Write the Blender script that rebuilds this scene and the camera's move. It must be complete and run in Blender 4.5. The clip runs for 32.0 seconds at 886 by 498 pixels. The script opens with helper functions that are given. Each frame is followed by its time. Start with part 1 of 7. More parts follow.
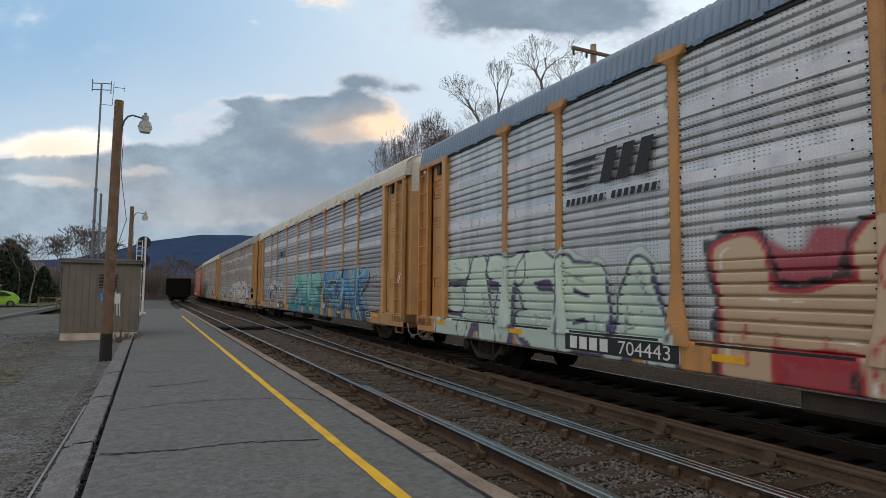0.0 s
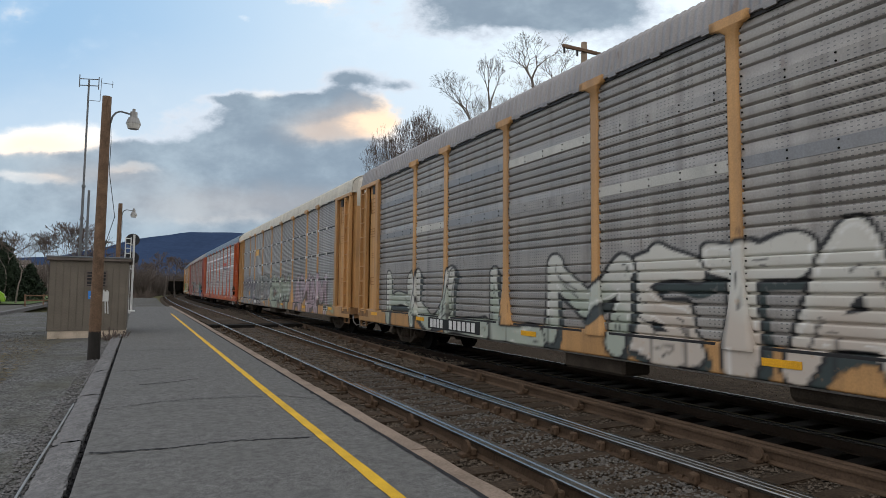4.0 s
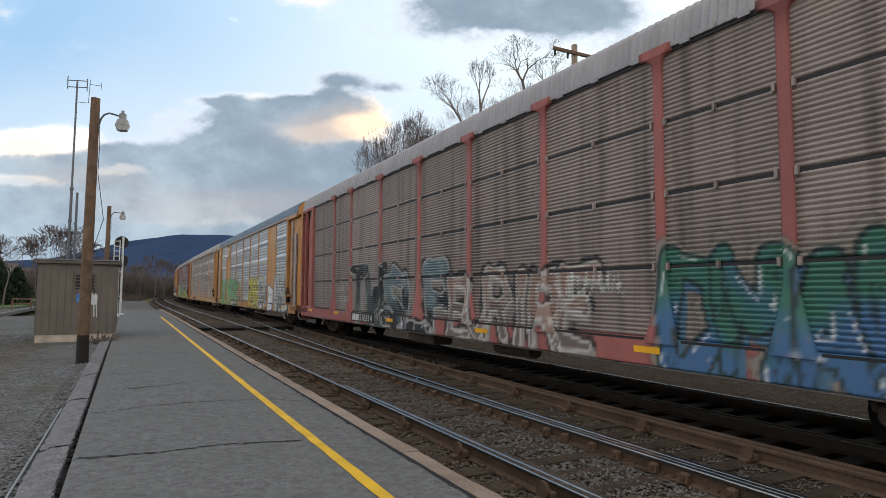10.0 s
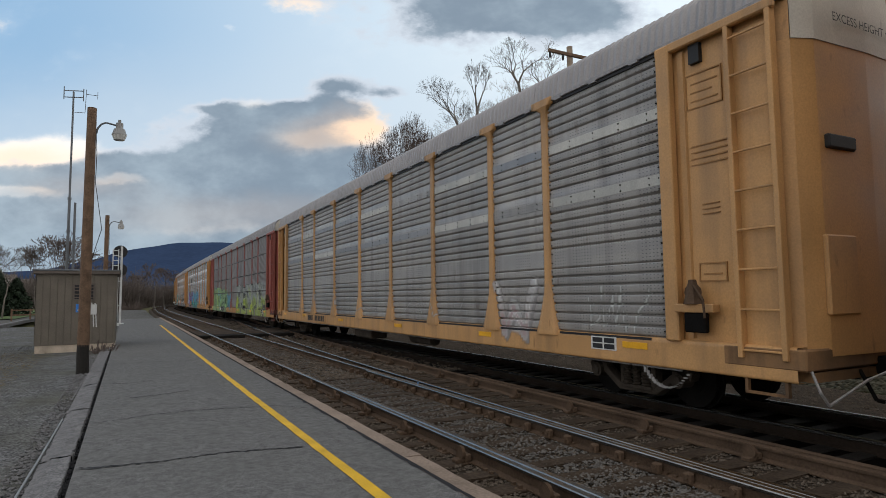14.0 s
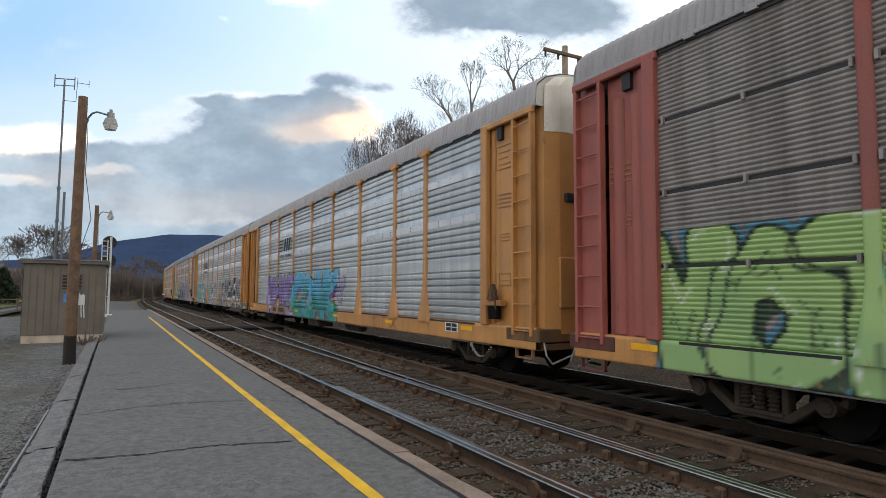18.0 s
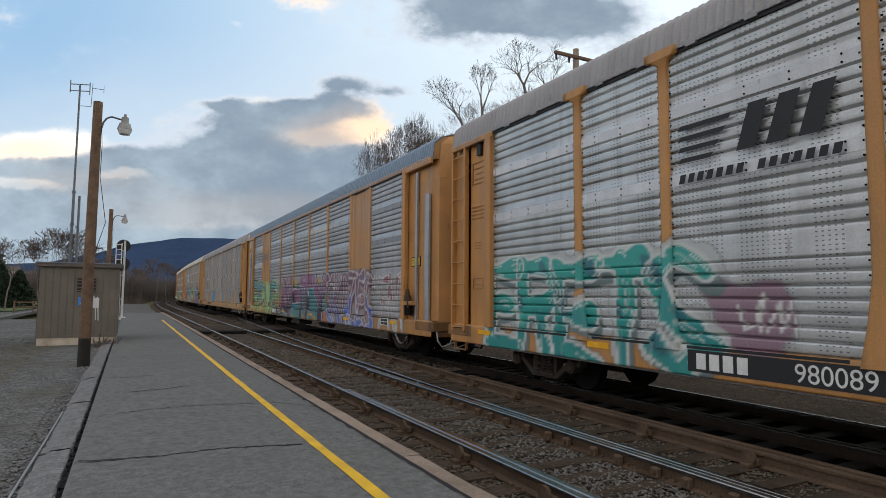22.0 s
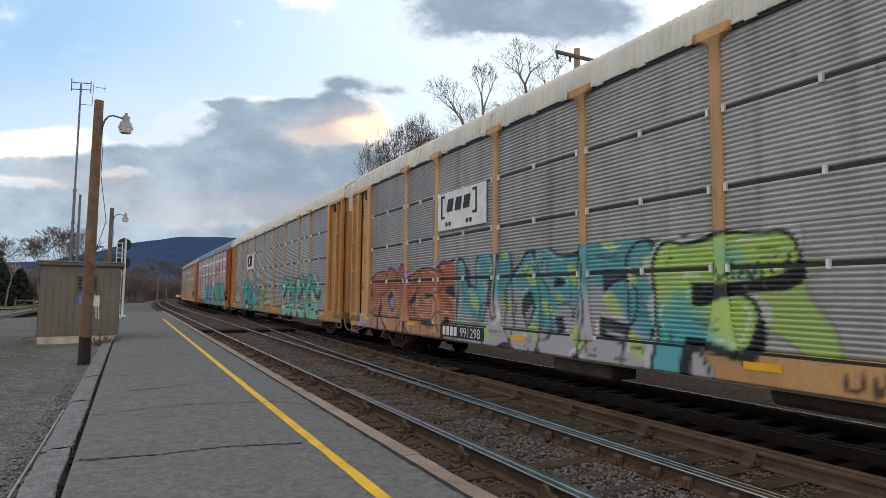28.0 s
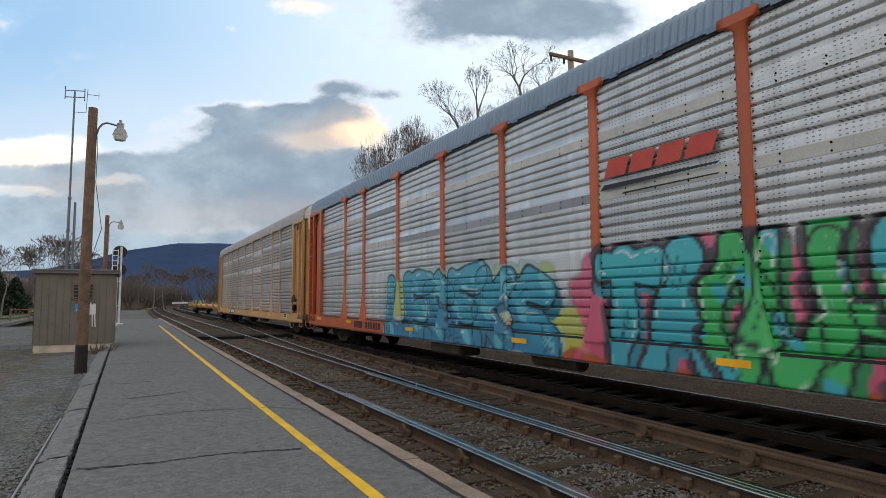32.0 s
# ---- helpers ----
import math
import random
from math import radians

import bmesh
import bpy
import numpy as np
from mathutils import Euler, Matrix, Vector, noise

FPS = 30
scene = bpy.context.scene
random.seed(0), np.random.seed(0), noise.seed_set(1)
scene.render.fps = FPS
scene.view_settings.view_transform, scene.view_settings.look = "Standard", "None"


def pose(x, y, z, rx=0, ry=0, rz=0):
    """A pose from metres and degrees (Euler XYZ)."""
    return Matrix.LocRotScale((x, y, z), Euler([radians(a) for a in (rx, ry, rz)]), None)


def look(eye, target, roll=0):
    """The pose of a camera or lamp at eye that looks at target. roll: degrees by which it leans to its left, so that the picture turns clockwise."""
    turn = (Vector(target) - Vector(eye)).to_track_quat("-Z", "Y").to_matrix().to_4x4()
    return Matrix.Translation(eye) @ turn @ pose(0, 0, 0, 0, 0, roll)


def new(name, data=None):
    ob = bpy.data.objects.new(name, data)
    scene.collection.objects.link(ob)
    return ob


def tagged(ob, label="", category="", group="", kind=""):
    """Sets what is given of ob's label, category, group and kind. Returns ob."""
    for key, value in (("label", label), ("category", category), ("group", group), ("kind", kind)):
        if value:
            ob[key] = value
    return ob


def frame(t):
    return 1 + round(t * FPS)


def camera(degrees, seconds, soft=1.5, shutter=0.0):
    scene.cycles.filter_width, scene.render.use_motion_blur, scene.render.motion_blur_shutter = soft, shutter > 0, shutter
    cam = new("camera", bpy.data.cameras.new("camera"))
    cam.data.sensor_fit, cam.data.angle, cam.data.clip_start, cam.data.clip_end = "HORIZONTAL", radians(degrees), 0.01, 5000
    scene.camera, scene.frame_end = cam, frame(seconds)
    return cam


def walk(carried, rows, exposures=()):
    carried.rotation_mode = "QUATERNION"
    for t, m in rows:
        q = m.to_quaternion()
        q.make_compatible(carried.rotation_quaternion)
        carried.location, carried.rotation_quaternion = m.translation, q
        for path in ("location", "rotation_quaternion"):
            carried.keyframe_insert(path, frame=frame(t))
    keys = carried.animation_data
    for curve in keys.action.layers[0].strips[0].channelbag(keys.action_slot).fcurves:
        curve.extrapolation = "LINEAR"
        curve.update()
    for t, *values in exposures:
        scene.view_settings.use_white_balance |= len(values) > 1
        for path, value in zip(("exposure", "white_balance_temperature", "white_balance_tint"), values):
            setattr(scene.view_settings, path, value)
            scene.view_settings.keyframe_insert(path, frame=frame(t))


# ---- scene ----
cam = camera(73.0, 32.0, soft=0.85, shutter=0.007)
CAMERA_ROWS = [
    (0.0, pose(0, 0, 1.8, 94.140, -0.573, -25.972)),
    (0.5, pose(0, 0, 1.8, 94.165, -0.788, -26.019)),
    (1.0, pose(0, 0, 1.8, 94.164, -0.715, -26.069)),
    (1.5, pose(0, 0, 1.8, 94.070, -0.811, -25.756)),
    (2.0, pose(0, 0, 1.8, 94.041, -0.728, -25.796)),
    (2.5, pose(0, 0, 1.8, 94.179, -0.747, -25.803)),
    (3.0, pose(0, 0, 1.8, 94.172, -0.637, -26.250)),
    (3.5, pose(0, 0, 1.8, 93.941, -0.579, -26.586)),
    (5.5, pose(0, 0, 1.8, 93.989, -0.575, -27.442)),
    (6.0, pose(0, 0, 1.8, 93.998, -0.701, -27.601)),
    (6.5, pose(0, 0, 1.8, 94.123, -0.843, -27.863)),
    (7.0, pose(0, 0, 1.8, 93.952, -0.779, -27.995)),
    (7.5, pose(0, 0, 1.8, 93.864, -0.703, -28.054)),
    (8.0, pose(0, 0, 1.8, 93.766, -0.348, -28.105)),
    (8.5, pose(0, 0, 1.8, 93.832, -0.282, -28.167)),
    (9.0, pose(0, 0, 1.8, 94.114, -0.276, -28.116)),
    (9.5, pose(0, 0, 1.8, 94.100, -0.354, -28.069)),
    (10.0, pose(0, 0, 1.8, 94.099, -0.335, -27.646)),
    (10.5, pose(0, 0, 1.8, 94.138, 0.040, -27.186)),
    (11.0, pose(0, 0, 1.8, 94.203, 0.180, -26.870)),
    (11.5, pose(0, 0, 1.8, 94.128, 0.211, -26.914)),
    (12.0, pose(0, 0, 1.8, 94.177, 0.205, -27.286)),
    (12.5, pose(0, 0, 1.8, 94.530, 0.444, -28.010)),
    (13.0, pose(0, 0, 1.8, 94.631, 0.529, -28.188)),
    (13.5, pose(0, 0, 1.8, 94.590, 0.489, -28.001)),
    (14.0, pose(0, 0, 1.8, 94.439, 0.686, -27.669)),
    (14.5, pose(0, 0, 1.8, 94.081, 0.181, -27.442)),
    (16.5, pose(0, 0, 1.8, 94.242, 0.171, -27.375)),
    (17.0, pose(0, 0, 1.8, 94.279, -0.095, -27.448)),
    (17.5, pose(0, 0, 1.8, 94.307, -0.264, -27.887)),
    (18.0, pose(0, 0, 1.8, 94.137, -0.331, -28.542)),
    (18.5, pose(0, 0, 1.8, 93.838, -0.212, -27.847)),
    (19.0, pose(0, 0, 1.8, 93.870, -0.247, -27.451)),
    (19.5, pose(0, 0, 1.8, 93.908, -0.164, -27.359)),
    (20.0, pose(0, 0, 1.8, 94.023, -0.288, -27.345)),
    (20.5, pose(0, 0, 1.8, 94.066, -0.102, -27.343)),
    (21.0, pose(0, 0, 1.8, 94.176, -0.257, -27.431)),
    (21.5, pose(0, 0, 1.8, 94.299, -0.430, -27.499)),
    (22.0, pose(0, 0, 1.8, 94.448, -0.404, -27.517)),
    (22.5, pose(0, 0, 1.8, 94.484, -0.477, -27.559)),
    (23.0, pose(0, 0, 1.8, 94.572, -0.244, -27.539)),
    (23.5, pose(0, 0, 1.8, 94.642, -0.149, -27.559)),
    (24.0, pose(0, 0, 1.8, 94.699, -0.224, -27.705)),
    (24.5, pose(0, 0, 1.8, 94.534, -0.355, -27.647)),
    (25.0, pose(0, 0, 1.8, 94.172, -0.486, -27.723)),
    (25.5, pose(0, 0, 1.8, 94.047, -0.499, -27.711)),
    (27.5, pose(0, 0, 1.8, 94.303, -0.514, -27.566)),
    (28.0, pose(0, 0, 1.8, 94.390, -0.544, -27.477)),
    (28.5, pose(0, 0, 1.8, 94.426, -0.501, -27.450)),
    (29.0, pose(0, 0, 1.8, 94.487, -0.576, -27.474)),
    (29.5, pose(0, 0, 1.8, 94.573, -0.399, -27.445)),
    (30.0, pose(0, 0, 1.8, 94.625, -0.078, -27.443)),
    (30.5, pose(0, 0, 1.8, 94.715, -0.107, -27.492)),
    (31.0, pose(0, 0, 1.8, 94.765, 0.024, -27.505)),
    (31.5, pose(0, 0, 1.8, 94.751, 0.039, -27.663)),
    (32.0, pose(0, 0, 1.8, 94.693, 0.244, -27.734)),
]
EXPOSURES = [(0.0, -0.05), (1.0, 0.0), (2.0, 0.12), (3.0, 0.1), (6.0, 0.2), (7.0, 0.28), (8.0, 0.2), (9.0, 0.0), (10.0, 0.25), (11.0, 0.34), (12.0, 0.33), (13.0, 0.02), (14.0, -0.05), (16.0, 0.2), (17.0, 0.33), (18.0, 0.36),
             (19.0, 0.15), (20.0, 0.05), (21.0, 0.05), (22.0, 0.08), (23.0, 0.0), (24.0, 0.0), (25.0, 0.08), (27.0, 0.25), (28.0, 0.3), (29.0, 0.3), (30.0, 0.27), (32.0, 0.22)]
walk(cam, CAMERA_ROWS, exposures=[(t, e, 6640.0, 10.0) for t, e in EXPOSURES])

# ---- sky and light ----
world = bpy.data.worlds.new("dusk_sky")
scene.world = world
world.use_nodes = True
SUN_ELEV, SUN_TURN = radians(13), radians(78)


def build_sky():
    """Clear dusk sky with a veil and banks of cloud laid out by their bearing round the view's mean axis."""
    nt = world.node_tree
    nt.nodes.clear()
    N, L = nt.nodes.new, nt.links.new
    out, bg = N("ShaderNodeOutputWorld"), N("ShaderNodeBackground")
    sky = N("ShaderNodeTexSky")
    sky.sky_type, sky.sun_disc = "NISHITA", False
    sky.sun_elevation, sky.sun_rotation = SUN_ELEV, SUN_TURN
    sky.air_density, sky.dust_density = 1.0, 0.6
    co = N("ShaderNodeTexCoord")

    def m(op, a, b=None, c=None, clamp=False):
        n = N("ShaderNodeMath")
        n.operation, n.use_clamp = op, clamp
        for k, v in enumerate((a, b, c)):
            if v is None:
                continue
            if isinstance(v, (int, float)):
                n.inputs[k].default_value = v
            else:
                L(v, n.inputs[k])
        return n.outputs[0]

    def dot(axis):
        n = N("ShaderNodeVectorMath")
        n.operation = "DOT_PRODUCT"
        L(co.outputs["Generated"], n.inputs[0])
        n.inputs[1].default_value = axis
        return n.outputs["Value"]

    def step(v, lo, hi):
        r = N("ShaderNodeMapRange")
        r.interpolation_type = "SMOOTHSTEP"
        r.inputs[1].default_value, r.inputs[2].default_value = lo, hi
        L(v, r.inputs[0])
        return r.outputs[0]

    def mix(fac, a, b, mode="MIX"):
        x = N("ShaderNodeMix")
        x.data_type, x.blend_type = "RGBA", mode
        for s, v in (("Factor", fac), ("A", a), ("B", b)):
            if isinstance(v, (int, float)):
                x.inputs[s].default_value = v
            elif isinstance(v, tuple):
                x.inputs[s].default_value = (*v, 1)
            else:
                L(v, x.inputs[s])
        return x.outputs["Result"]

    ps, th = 0.4904, 0.0718
    fw = Vector((math.sin(ps) * math.cos(th), math.cos(ps) * math.cos(th), math.sin(th)))
    rt = Vector((math.cos(ps), -math.sin(ps), 0))
    up = rt.cross(fw)
    ahead = m("MAXIMUM", dot(fw), 0.08)
    gx, gy = m("DIVIDE", dot(rt), ahead), m("DIVIDE", dot(up), ahead)
    # ragged edges: two scales of warp, stretched along the horizon
    comb = N("ShaderNodeCombineXYZ")
    L(gx, comb.inputs[0])
    L(m("MULTIPLY", gy, 1.6), comb.inputs[1])

    def puff(scale, detail, seed, rough=0.55):
        mp, n = N("ShaderNodeMapping"), N("ShaderNodeTexNoise")
        mp.inputs["Location"].default_value = (seed, seed * 0.7, seed * 0.3)
        n.inputs["Scale"].default_value, n.inputs["Detail"].default_value, n.inputs["Roughness"].default_value = scale, detail, rough
        L(comb.outputs[0], mp.inputs["Vector"])
        L(mp.outputs[0], n.inputs["Vector"])
        return m("SUBTRACT", n.outputs["Fac"], 0.5)

    n1, n2, n3, n4 = puff(3.2, 10.0, 3.1, 0.6), puff(4.0, 10.0, 8.4, 0.6), puff(10.0, 10.0, 1.7, 0.6), puff(2.2, 6.0, 5.2, 0.55)
    n5 = puff(24.0, 8.0, 6.3, 0.6)
    wx, wy = m("ADD", gx, m("MULTIPLY", n1, 0.15)), m("ADD", gy, m("ADD", m("MULTIPLY", n2, 0.075), m("MULTIPLY", n3, 0.022)))

    def blob(x, y, sx, sy, a):
        dx, dy = m("DIVIDE", m("SUBTRACT", wx, x), sx), m("DIVIDE", m("SUBTRACT", wy, y), sy)
        e = m("EXPONENT", m("MULTIPLY", m("ADD", m("MULTIPLY", dx, dx), m("MULTIPLY", dy, dy)), -1.0))
        return m("MULTIPLY", e, a)

    def total(rows):
        s = None
        for r in rows:
            b = blob(*r)
            s = b if s is None else m("ADD", s, b)
        return s

    # banks of cloud: bearing, height, width, depth, density
    body = total([(-0.47, 0.112, 0.17, 0.05, 1.25), (-0.35, 0.15, 0.14, 0.055, 1.3), (-0.245, 0.19, 0.12, 0.04, 1.15), (-0.31, 0.226, 0.1, 0.026, 1.2), (-0.215, 0.24, 0.085, 0.024, 1.1), (-0.18, 0.282, 0.05, 0.02, 1.0), (-0.095, 0.275, 0.036, 0.014, 0.6), (-0.4, 0.25, 0.04, 0.011, 0.85), (-0.2, 0.12, 0.18, 0.04, 0.9), (-0.12, 0.08, 0.2, 0.04, 0.8),
                  (-0.3, 0.06, 0.45, 0.04, 1.0), (0.1, 0.405, 0.17, 0.05, 1.45), (0.2, 0.4, 0.1, 0.035, 0.9), (-0.67, 0.14, 0.15, 0.016, 1.2), (-0.655, 0.08, 0.16, 0.03, 1.1), (-0.57, 0.16, 0.06, 0.02, 0.7), (-0.6, 0.03, 0.35, 0.03, 0.9), (-0.68, 0.005, 0.3, 0.05, 0.9), (-0.85, 0.1, 0.2, 0.06, 0.8), (-0.24, 0.425, 0.06, 0.012, 0.4), (0.6, 0.3, 0.3, 0.1, 0.5)])
    # sunlit flanks and gaps
    cream = total([(-0.7, 0.178, 0.13, 0.024, 1.15), (-0.71, 0.113, 0.08, 0.012, 1.0), (-0.53, 0.128, 0.05, 0.01, 1.0), (-0.15, 0.21, 0.05, 0.024, 1.0), (-0.2, 0.19, 0.075, 0.02, 0.85), (-0.3, 0.045, 0.3, 0.015, 0.4), (-0.24, 0.42, 0.07, 0.014, 0.5), (-0.37, 0.387, 0.014, 0.008, 0.4), (-0.33, 0.255, 0.05, 0.012, 0.4)])
    peach = total([(-0.2, 0.2, 0.1, 0.035, 1.2), (-0.14, 0.23, 0.06, 0.03, 0.7), (-0.7, 0.17, 0.14, 0.03, 0.6), (-0.6, 0.12, 0.12, 0.02, 0.6), (-0.32, 0.07, 0.34, 0.04, 0.75), (-0.24, 0.42, 0.08, 0.02, 0.7)])
    rag = m("ADD", m("ADD", m("MULTIPLY", n3, 1.25), m("MULTIPLY", n1, 0.5)), m("MULTIPLY", n5, 0.55))
    dens = m("ADD", body, rag)
    lit = step(m("ADD", cream, m("MULTIPLY", rag, 0.7)), 0.2, 0.8)
    warm = step(m("ADD", peach, m("MULTIPLY", n4, 0.5)), 0.1, 1.0)
    # clear sky with a thin veil, brighter towards the hidden sun
    side = step(gx, -0.75, 0.3)
    veil = mix(side, (0.3, 0.5, 0.74), (0.82, 0.93, 1.0))
    veil = mix(step(m("ADD", gy, m("MULTIPLY", n4, 0.2)), 0.4, 0.08), veil, (0.62, 0.72, 0.82))
    dim = N("ShaderNodeVectorMath")
    dim.operation = "SCALE"
    dim.inputs["Scale"].default_value = 0.08
    L(sky.outputs[0], dim.inputs[0])
    clear = mix(0.8, dim.outputs[0], veil)
    wisp = step(m("ADD", m("MULTIPLY", n1, 1.0), m("MULTIPLY", n3, 0.7)), 0.0, 0.5)
    clear = mix(m("MULTIPLY", wisp, 0.28), clear, (0.8, 0.86, 0.9))
    pale = mix(warm, (0.54, 0.61, 0.7), (0.9, 0.72, 0.56))
    deep = mix(step(m("ADD", n4, m("MULTIPLY", n3, 0.8)), -0.2, 0.25), (0.185, 0.25, 0.325), (0.33, 0.42, 0.5))
    deep = mix(m("MULTIPLY", warm, 0.3), deep, (0.5, 0.42, 0.38))
    edge = mix(warm, (0.92, 0.9, 0.87), (0.96, 0.72, 0.53))
    col = mix(step(dens, 0.18, 0.5), clear, pale)
    col = mix(m("MULTIPLY", step(dens, 0.4, 0.85), 0.95), col, deep)
    glow = m("MULTIPLY", lit, m("SUBTRACT", 1.0, m("MULTIPLY", step(dens, 0.5, 1.3), 0.75)))
    col = mix(glow, col, edge)
    # behind and overhead the cloud cover closes in, warm grey from the low sun
    back = step(dot(fw), 0.45, -0.1)
    top = step(dot(Vector((0, 0, 1))), 0.5, 0.85)
    col = mix(m("MAXIMUM", back, m("MULTIPLY", top, 0.8)), col, mix(step(n3, -0.15, 0.15), (0.86, 0.85, 0.86), (0.68, 0.68, 0.7)))
    L(col, bg.inputs[0])
    bg.inputs["Strength"].default_value = 1.24
    L(bg.outputs[0], out.inputs[0])


build_sky()
sun = new("sun", bpy.data.lights.new("sun", "SUN"))
sun.data.energy, sun.data.angle, sun.data.color = 0.3, radians(35), (1.0, 0.9, 0.8)
sun.matrix_world = look((math.sin(SUN_TURN) * 50, math.cos(SUN_TURN) * 50, 50 * math.tan(SUN_ELEV)), (0, 0, 0))

# ---- materials ----
def mat(name, color, rough=0.7, metal=0.0, var=0.25, scale=3.0, fine=60.0, bump=0.15, tint=None, spec=0.4):
    """A surface with mottling at two scales and fine relief."""
    m = bpy.data.materials.new(name)
    m.use_nodes = True
    nt = m.node_tree
    N, L = nt.nodes.new, nt.links.new
    b = nt.nodes["Principled BSDF"]
    co = N("ShaderNodeTexCoord")
    big, small = N("ShaderNodeTexNoise"), N("ShaderNodeTexNoise")
    for n, s in ((big, scale), (small, fine)):
        n.inputs["Scale"].default_value, n.inputs["Detail"].default_value = s, 5.0
        L(co.outputs["Object"], n.inputs["Vector"])
    mix = N("ShaderNodeMix")
    mix.data_type = "RGBA"
    c = Vector(color)
    t = Vector(tint) if tint else c * (1 + var)
    mix.inputs["A"].default_value = (*(c * (1 - var)), 1)
    mix.inputs["B"].default_value = (*t, 1)
    add = N("ShaderNodeMath")
    add.operation = "MULTIPLY_ADD"
    add.inputs[1].default_value = 0.45
    L(small.outputs["Fac"], add.inputs[0])
    half = N("ShaderNodeMath")
    half.operation = "MULTIPLY"
    half.inputs[1].default_value = 0.55
    L(big.outputs["Fac"], half.inputs[0])
    L(half.outputs[0], add.inputs[2])
    ramp = N("ShaderNodeMapRange")
    ramp.inputs[1].default_value, ramp.inputs[2].default_value = 0.32, 0.68
    L(add.outputs[0], ramp.inputs[0])
    L(ramp.outputs[0], mix.inputs["Factor"])
    L(mix.outputs["Result"], b.inputs["Base Color"])
    b.inputs["Roughness"].default_value, b.inputs["Metallic"].default_value = rough, metal
    b.inputs["Specular IOR Level"].default_value = spec
    if bump:
        bp = N("ShaderNodeBump")
        bp.inputs["Strength"].default_value, bp.inputs["Distance"].default_value = bump, 0.02
        L(small.outputs["Fac"], bp.inputs["Height"])
        L(bp.outputs[0], b.inputs["Normal"])
    return m


def aggregate(name, dark, light, grain, patch, patch_scale, bump=0.6, lump=0.0):
    """Stony surface: single grains of their own shade, drifts of another colour and soft hollows."""
    m = bpy.data.materials.new(name)
    m.use_nodes = True
    nt = m.node_tree
    N, L = nt.nodes.new, nt.links.new
    b = nt.nodes["Principled BSDF"]
    co = N("ShaderNodeTexCoord")

    def noise(scale, detail):
        n = N("ShaderNodeTexNoise")
        n.inputs["Scale"].default_value, n.inputs["Detail"].default_value = scale, detail
        L(co.outputs["Object"], n.inputs["Vector"])
        return n.outputs["Fac"]

    def ramp(v, lo, hi, p=0.0, q=1.0):
        r = N("ShaderNodeMapRange")
        for k, x in zip((1, 2, 3, 4), (lo, hi, p, q)):
            r.inputs[k].default_value = x
        L(v, r.inputs[0])
        return r.outputs[0]

    def mixed(fac, a, c):
        x = N("ShaderNodeMix")
        x.data_type = "RGBA"
        L(fac, x.inputs["Factor"])
        for key, v in (("A", a), ("B", c)):
            if isinstance(v, tuple):
                x.inputs[key].default_value = (*v, 1)
            else:
                L(v, x.inputs[key])
        return x.outputs["Result"]

    cell = N("ShaderNodeTexVoronoi")
    cell.inputs["Scale"].default_value = grain
    L(co.outputs["Object"], cell.inputs["Vector"])
    bw = N("ShaderNodeRGBToBW")
    L(cell.outputs["Color"], bw.inputs[0])
    col = mixed(ramp(bw.outputs[0], 0.2, 0.8), dark, light)
    col = mixed(ramp(noise(patch_scale, 6.0), 0.42, 0.66, 0.0, 0.75), col, patch)
    shade = N("ShaderNodeVectorMath")
    shade.operation = "SCALE"
    L(col, shade.inputs[0])
    L(ramp(noise(grain * 0.12, 6.0), 0.3, 0.7, 0.78, 1.2), shade.inputs["Scale"])
    L(shade.outputs[0], b.inputs["Base Color"])
    b.inputs["Roughness"].default_value, b.inputs["Specular IOR Level"].default_value = 0.95, 0.1
    height = N("ShaderNodeMath")
    height.operation = "MULTIPLY_ADD"
    L(cell.outputs["Distance"], height.inputs[0])
    height.inputs[1].default_value = -1.0
    L(ramp(noise(2.2, 5.0), 0.2, 0.8, 0.0, lump), height.inputs[2])
    bp = N("ShaderNodeBump")
    bp.inputs["Strength"].default_value, bp.inputs["Distance"].default_value = bump, 0.9 / grain
    L(height.outputs[0], bp.inputs["Height"])
    L(bp.outputs[0], b.inputs["Normal"])
    return m


# ---- mesh helpers ----
def link_mesh(name, verts, faces, material, parent=None, label="", smooth=False):
    me = bpy.data.meshes.new(name)
    me.from_pydata([tuple(v) for v in verts], [], [tuple(f) for f in faces])
    if material:
        for m in (material if isinstance(material, (list, tuple)) else [material]):
            me.materials.append(m)
    if smooth:
        me.shade_smooth()
    ob = new(name, me)
    if parent:
        ob.parent = parent
    if label:
        ob["label"] = label
    return ob


def part(name, bm, material, parent, label="", smooth=False):
    me = bpy.data.meshes.new(name)
    bm.to_mesh(me)
    bm.free()
    me.materials.append(material)
    if smooth:
        me.shade_smooth()
    ob = new(name, me)
    if parent:
        ob.parent = parent
    if label:
        ob["label"] = label
    return ob


def box(bm, x0, x1, y0, y1, z0, z1, bevel=0.0):
    r = bmesh.ops.create_cube(bm, size=1.0, matrix=Matrix.LocRotScale(((x0 + x1) / 2, (y0 + y1) / 2, (z0 + z1) / 2), None, (abs(x1 - x0), abs(y1 - y0), abs(z1 - z0))))
    if bevel:
        es = list({e for v in r["verts"] for e in v.link_edges})
        bmesh.ops.bevel(bm, geom=es, offset=bevel, segments=1, affect="EDGES")
    return bm


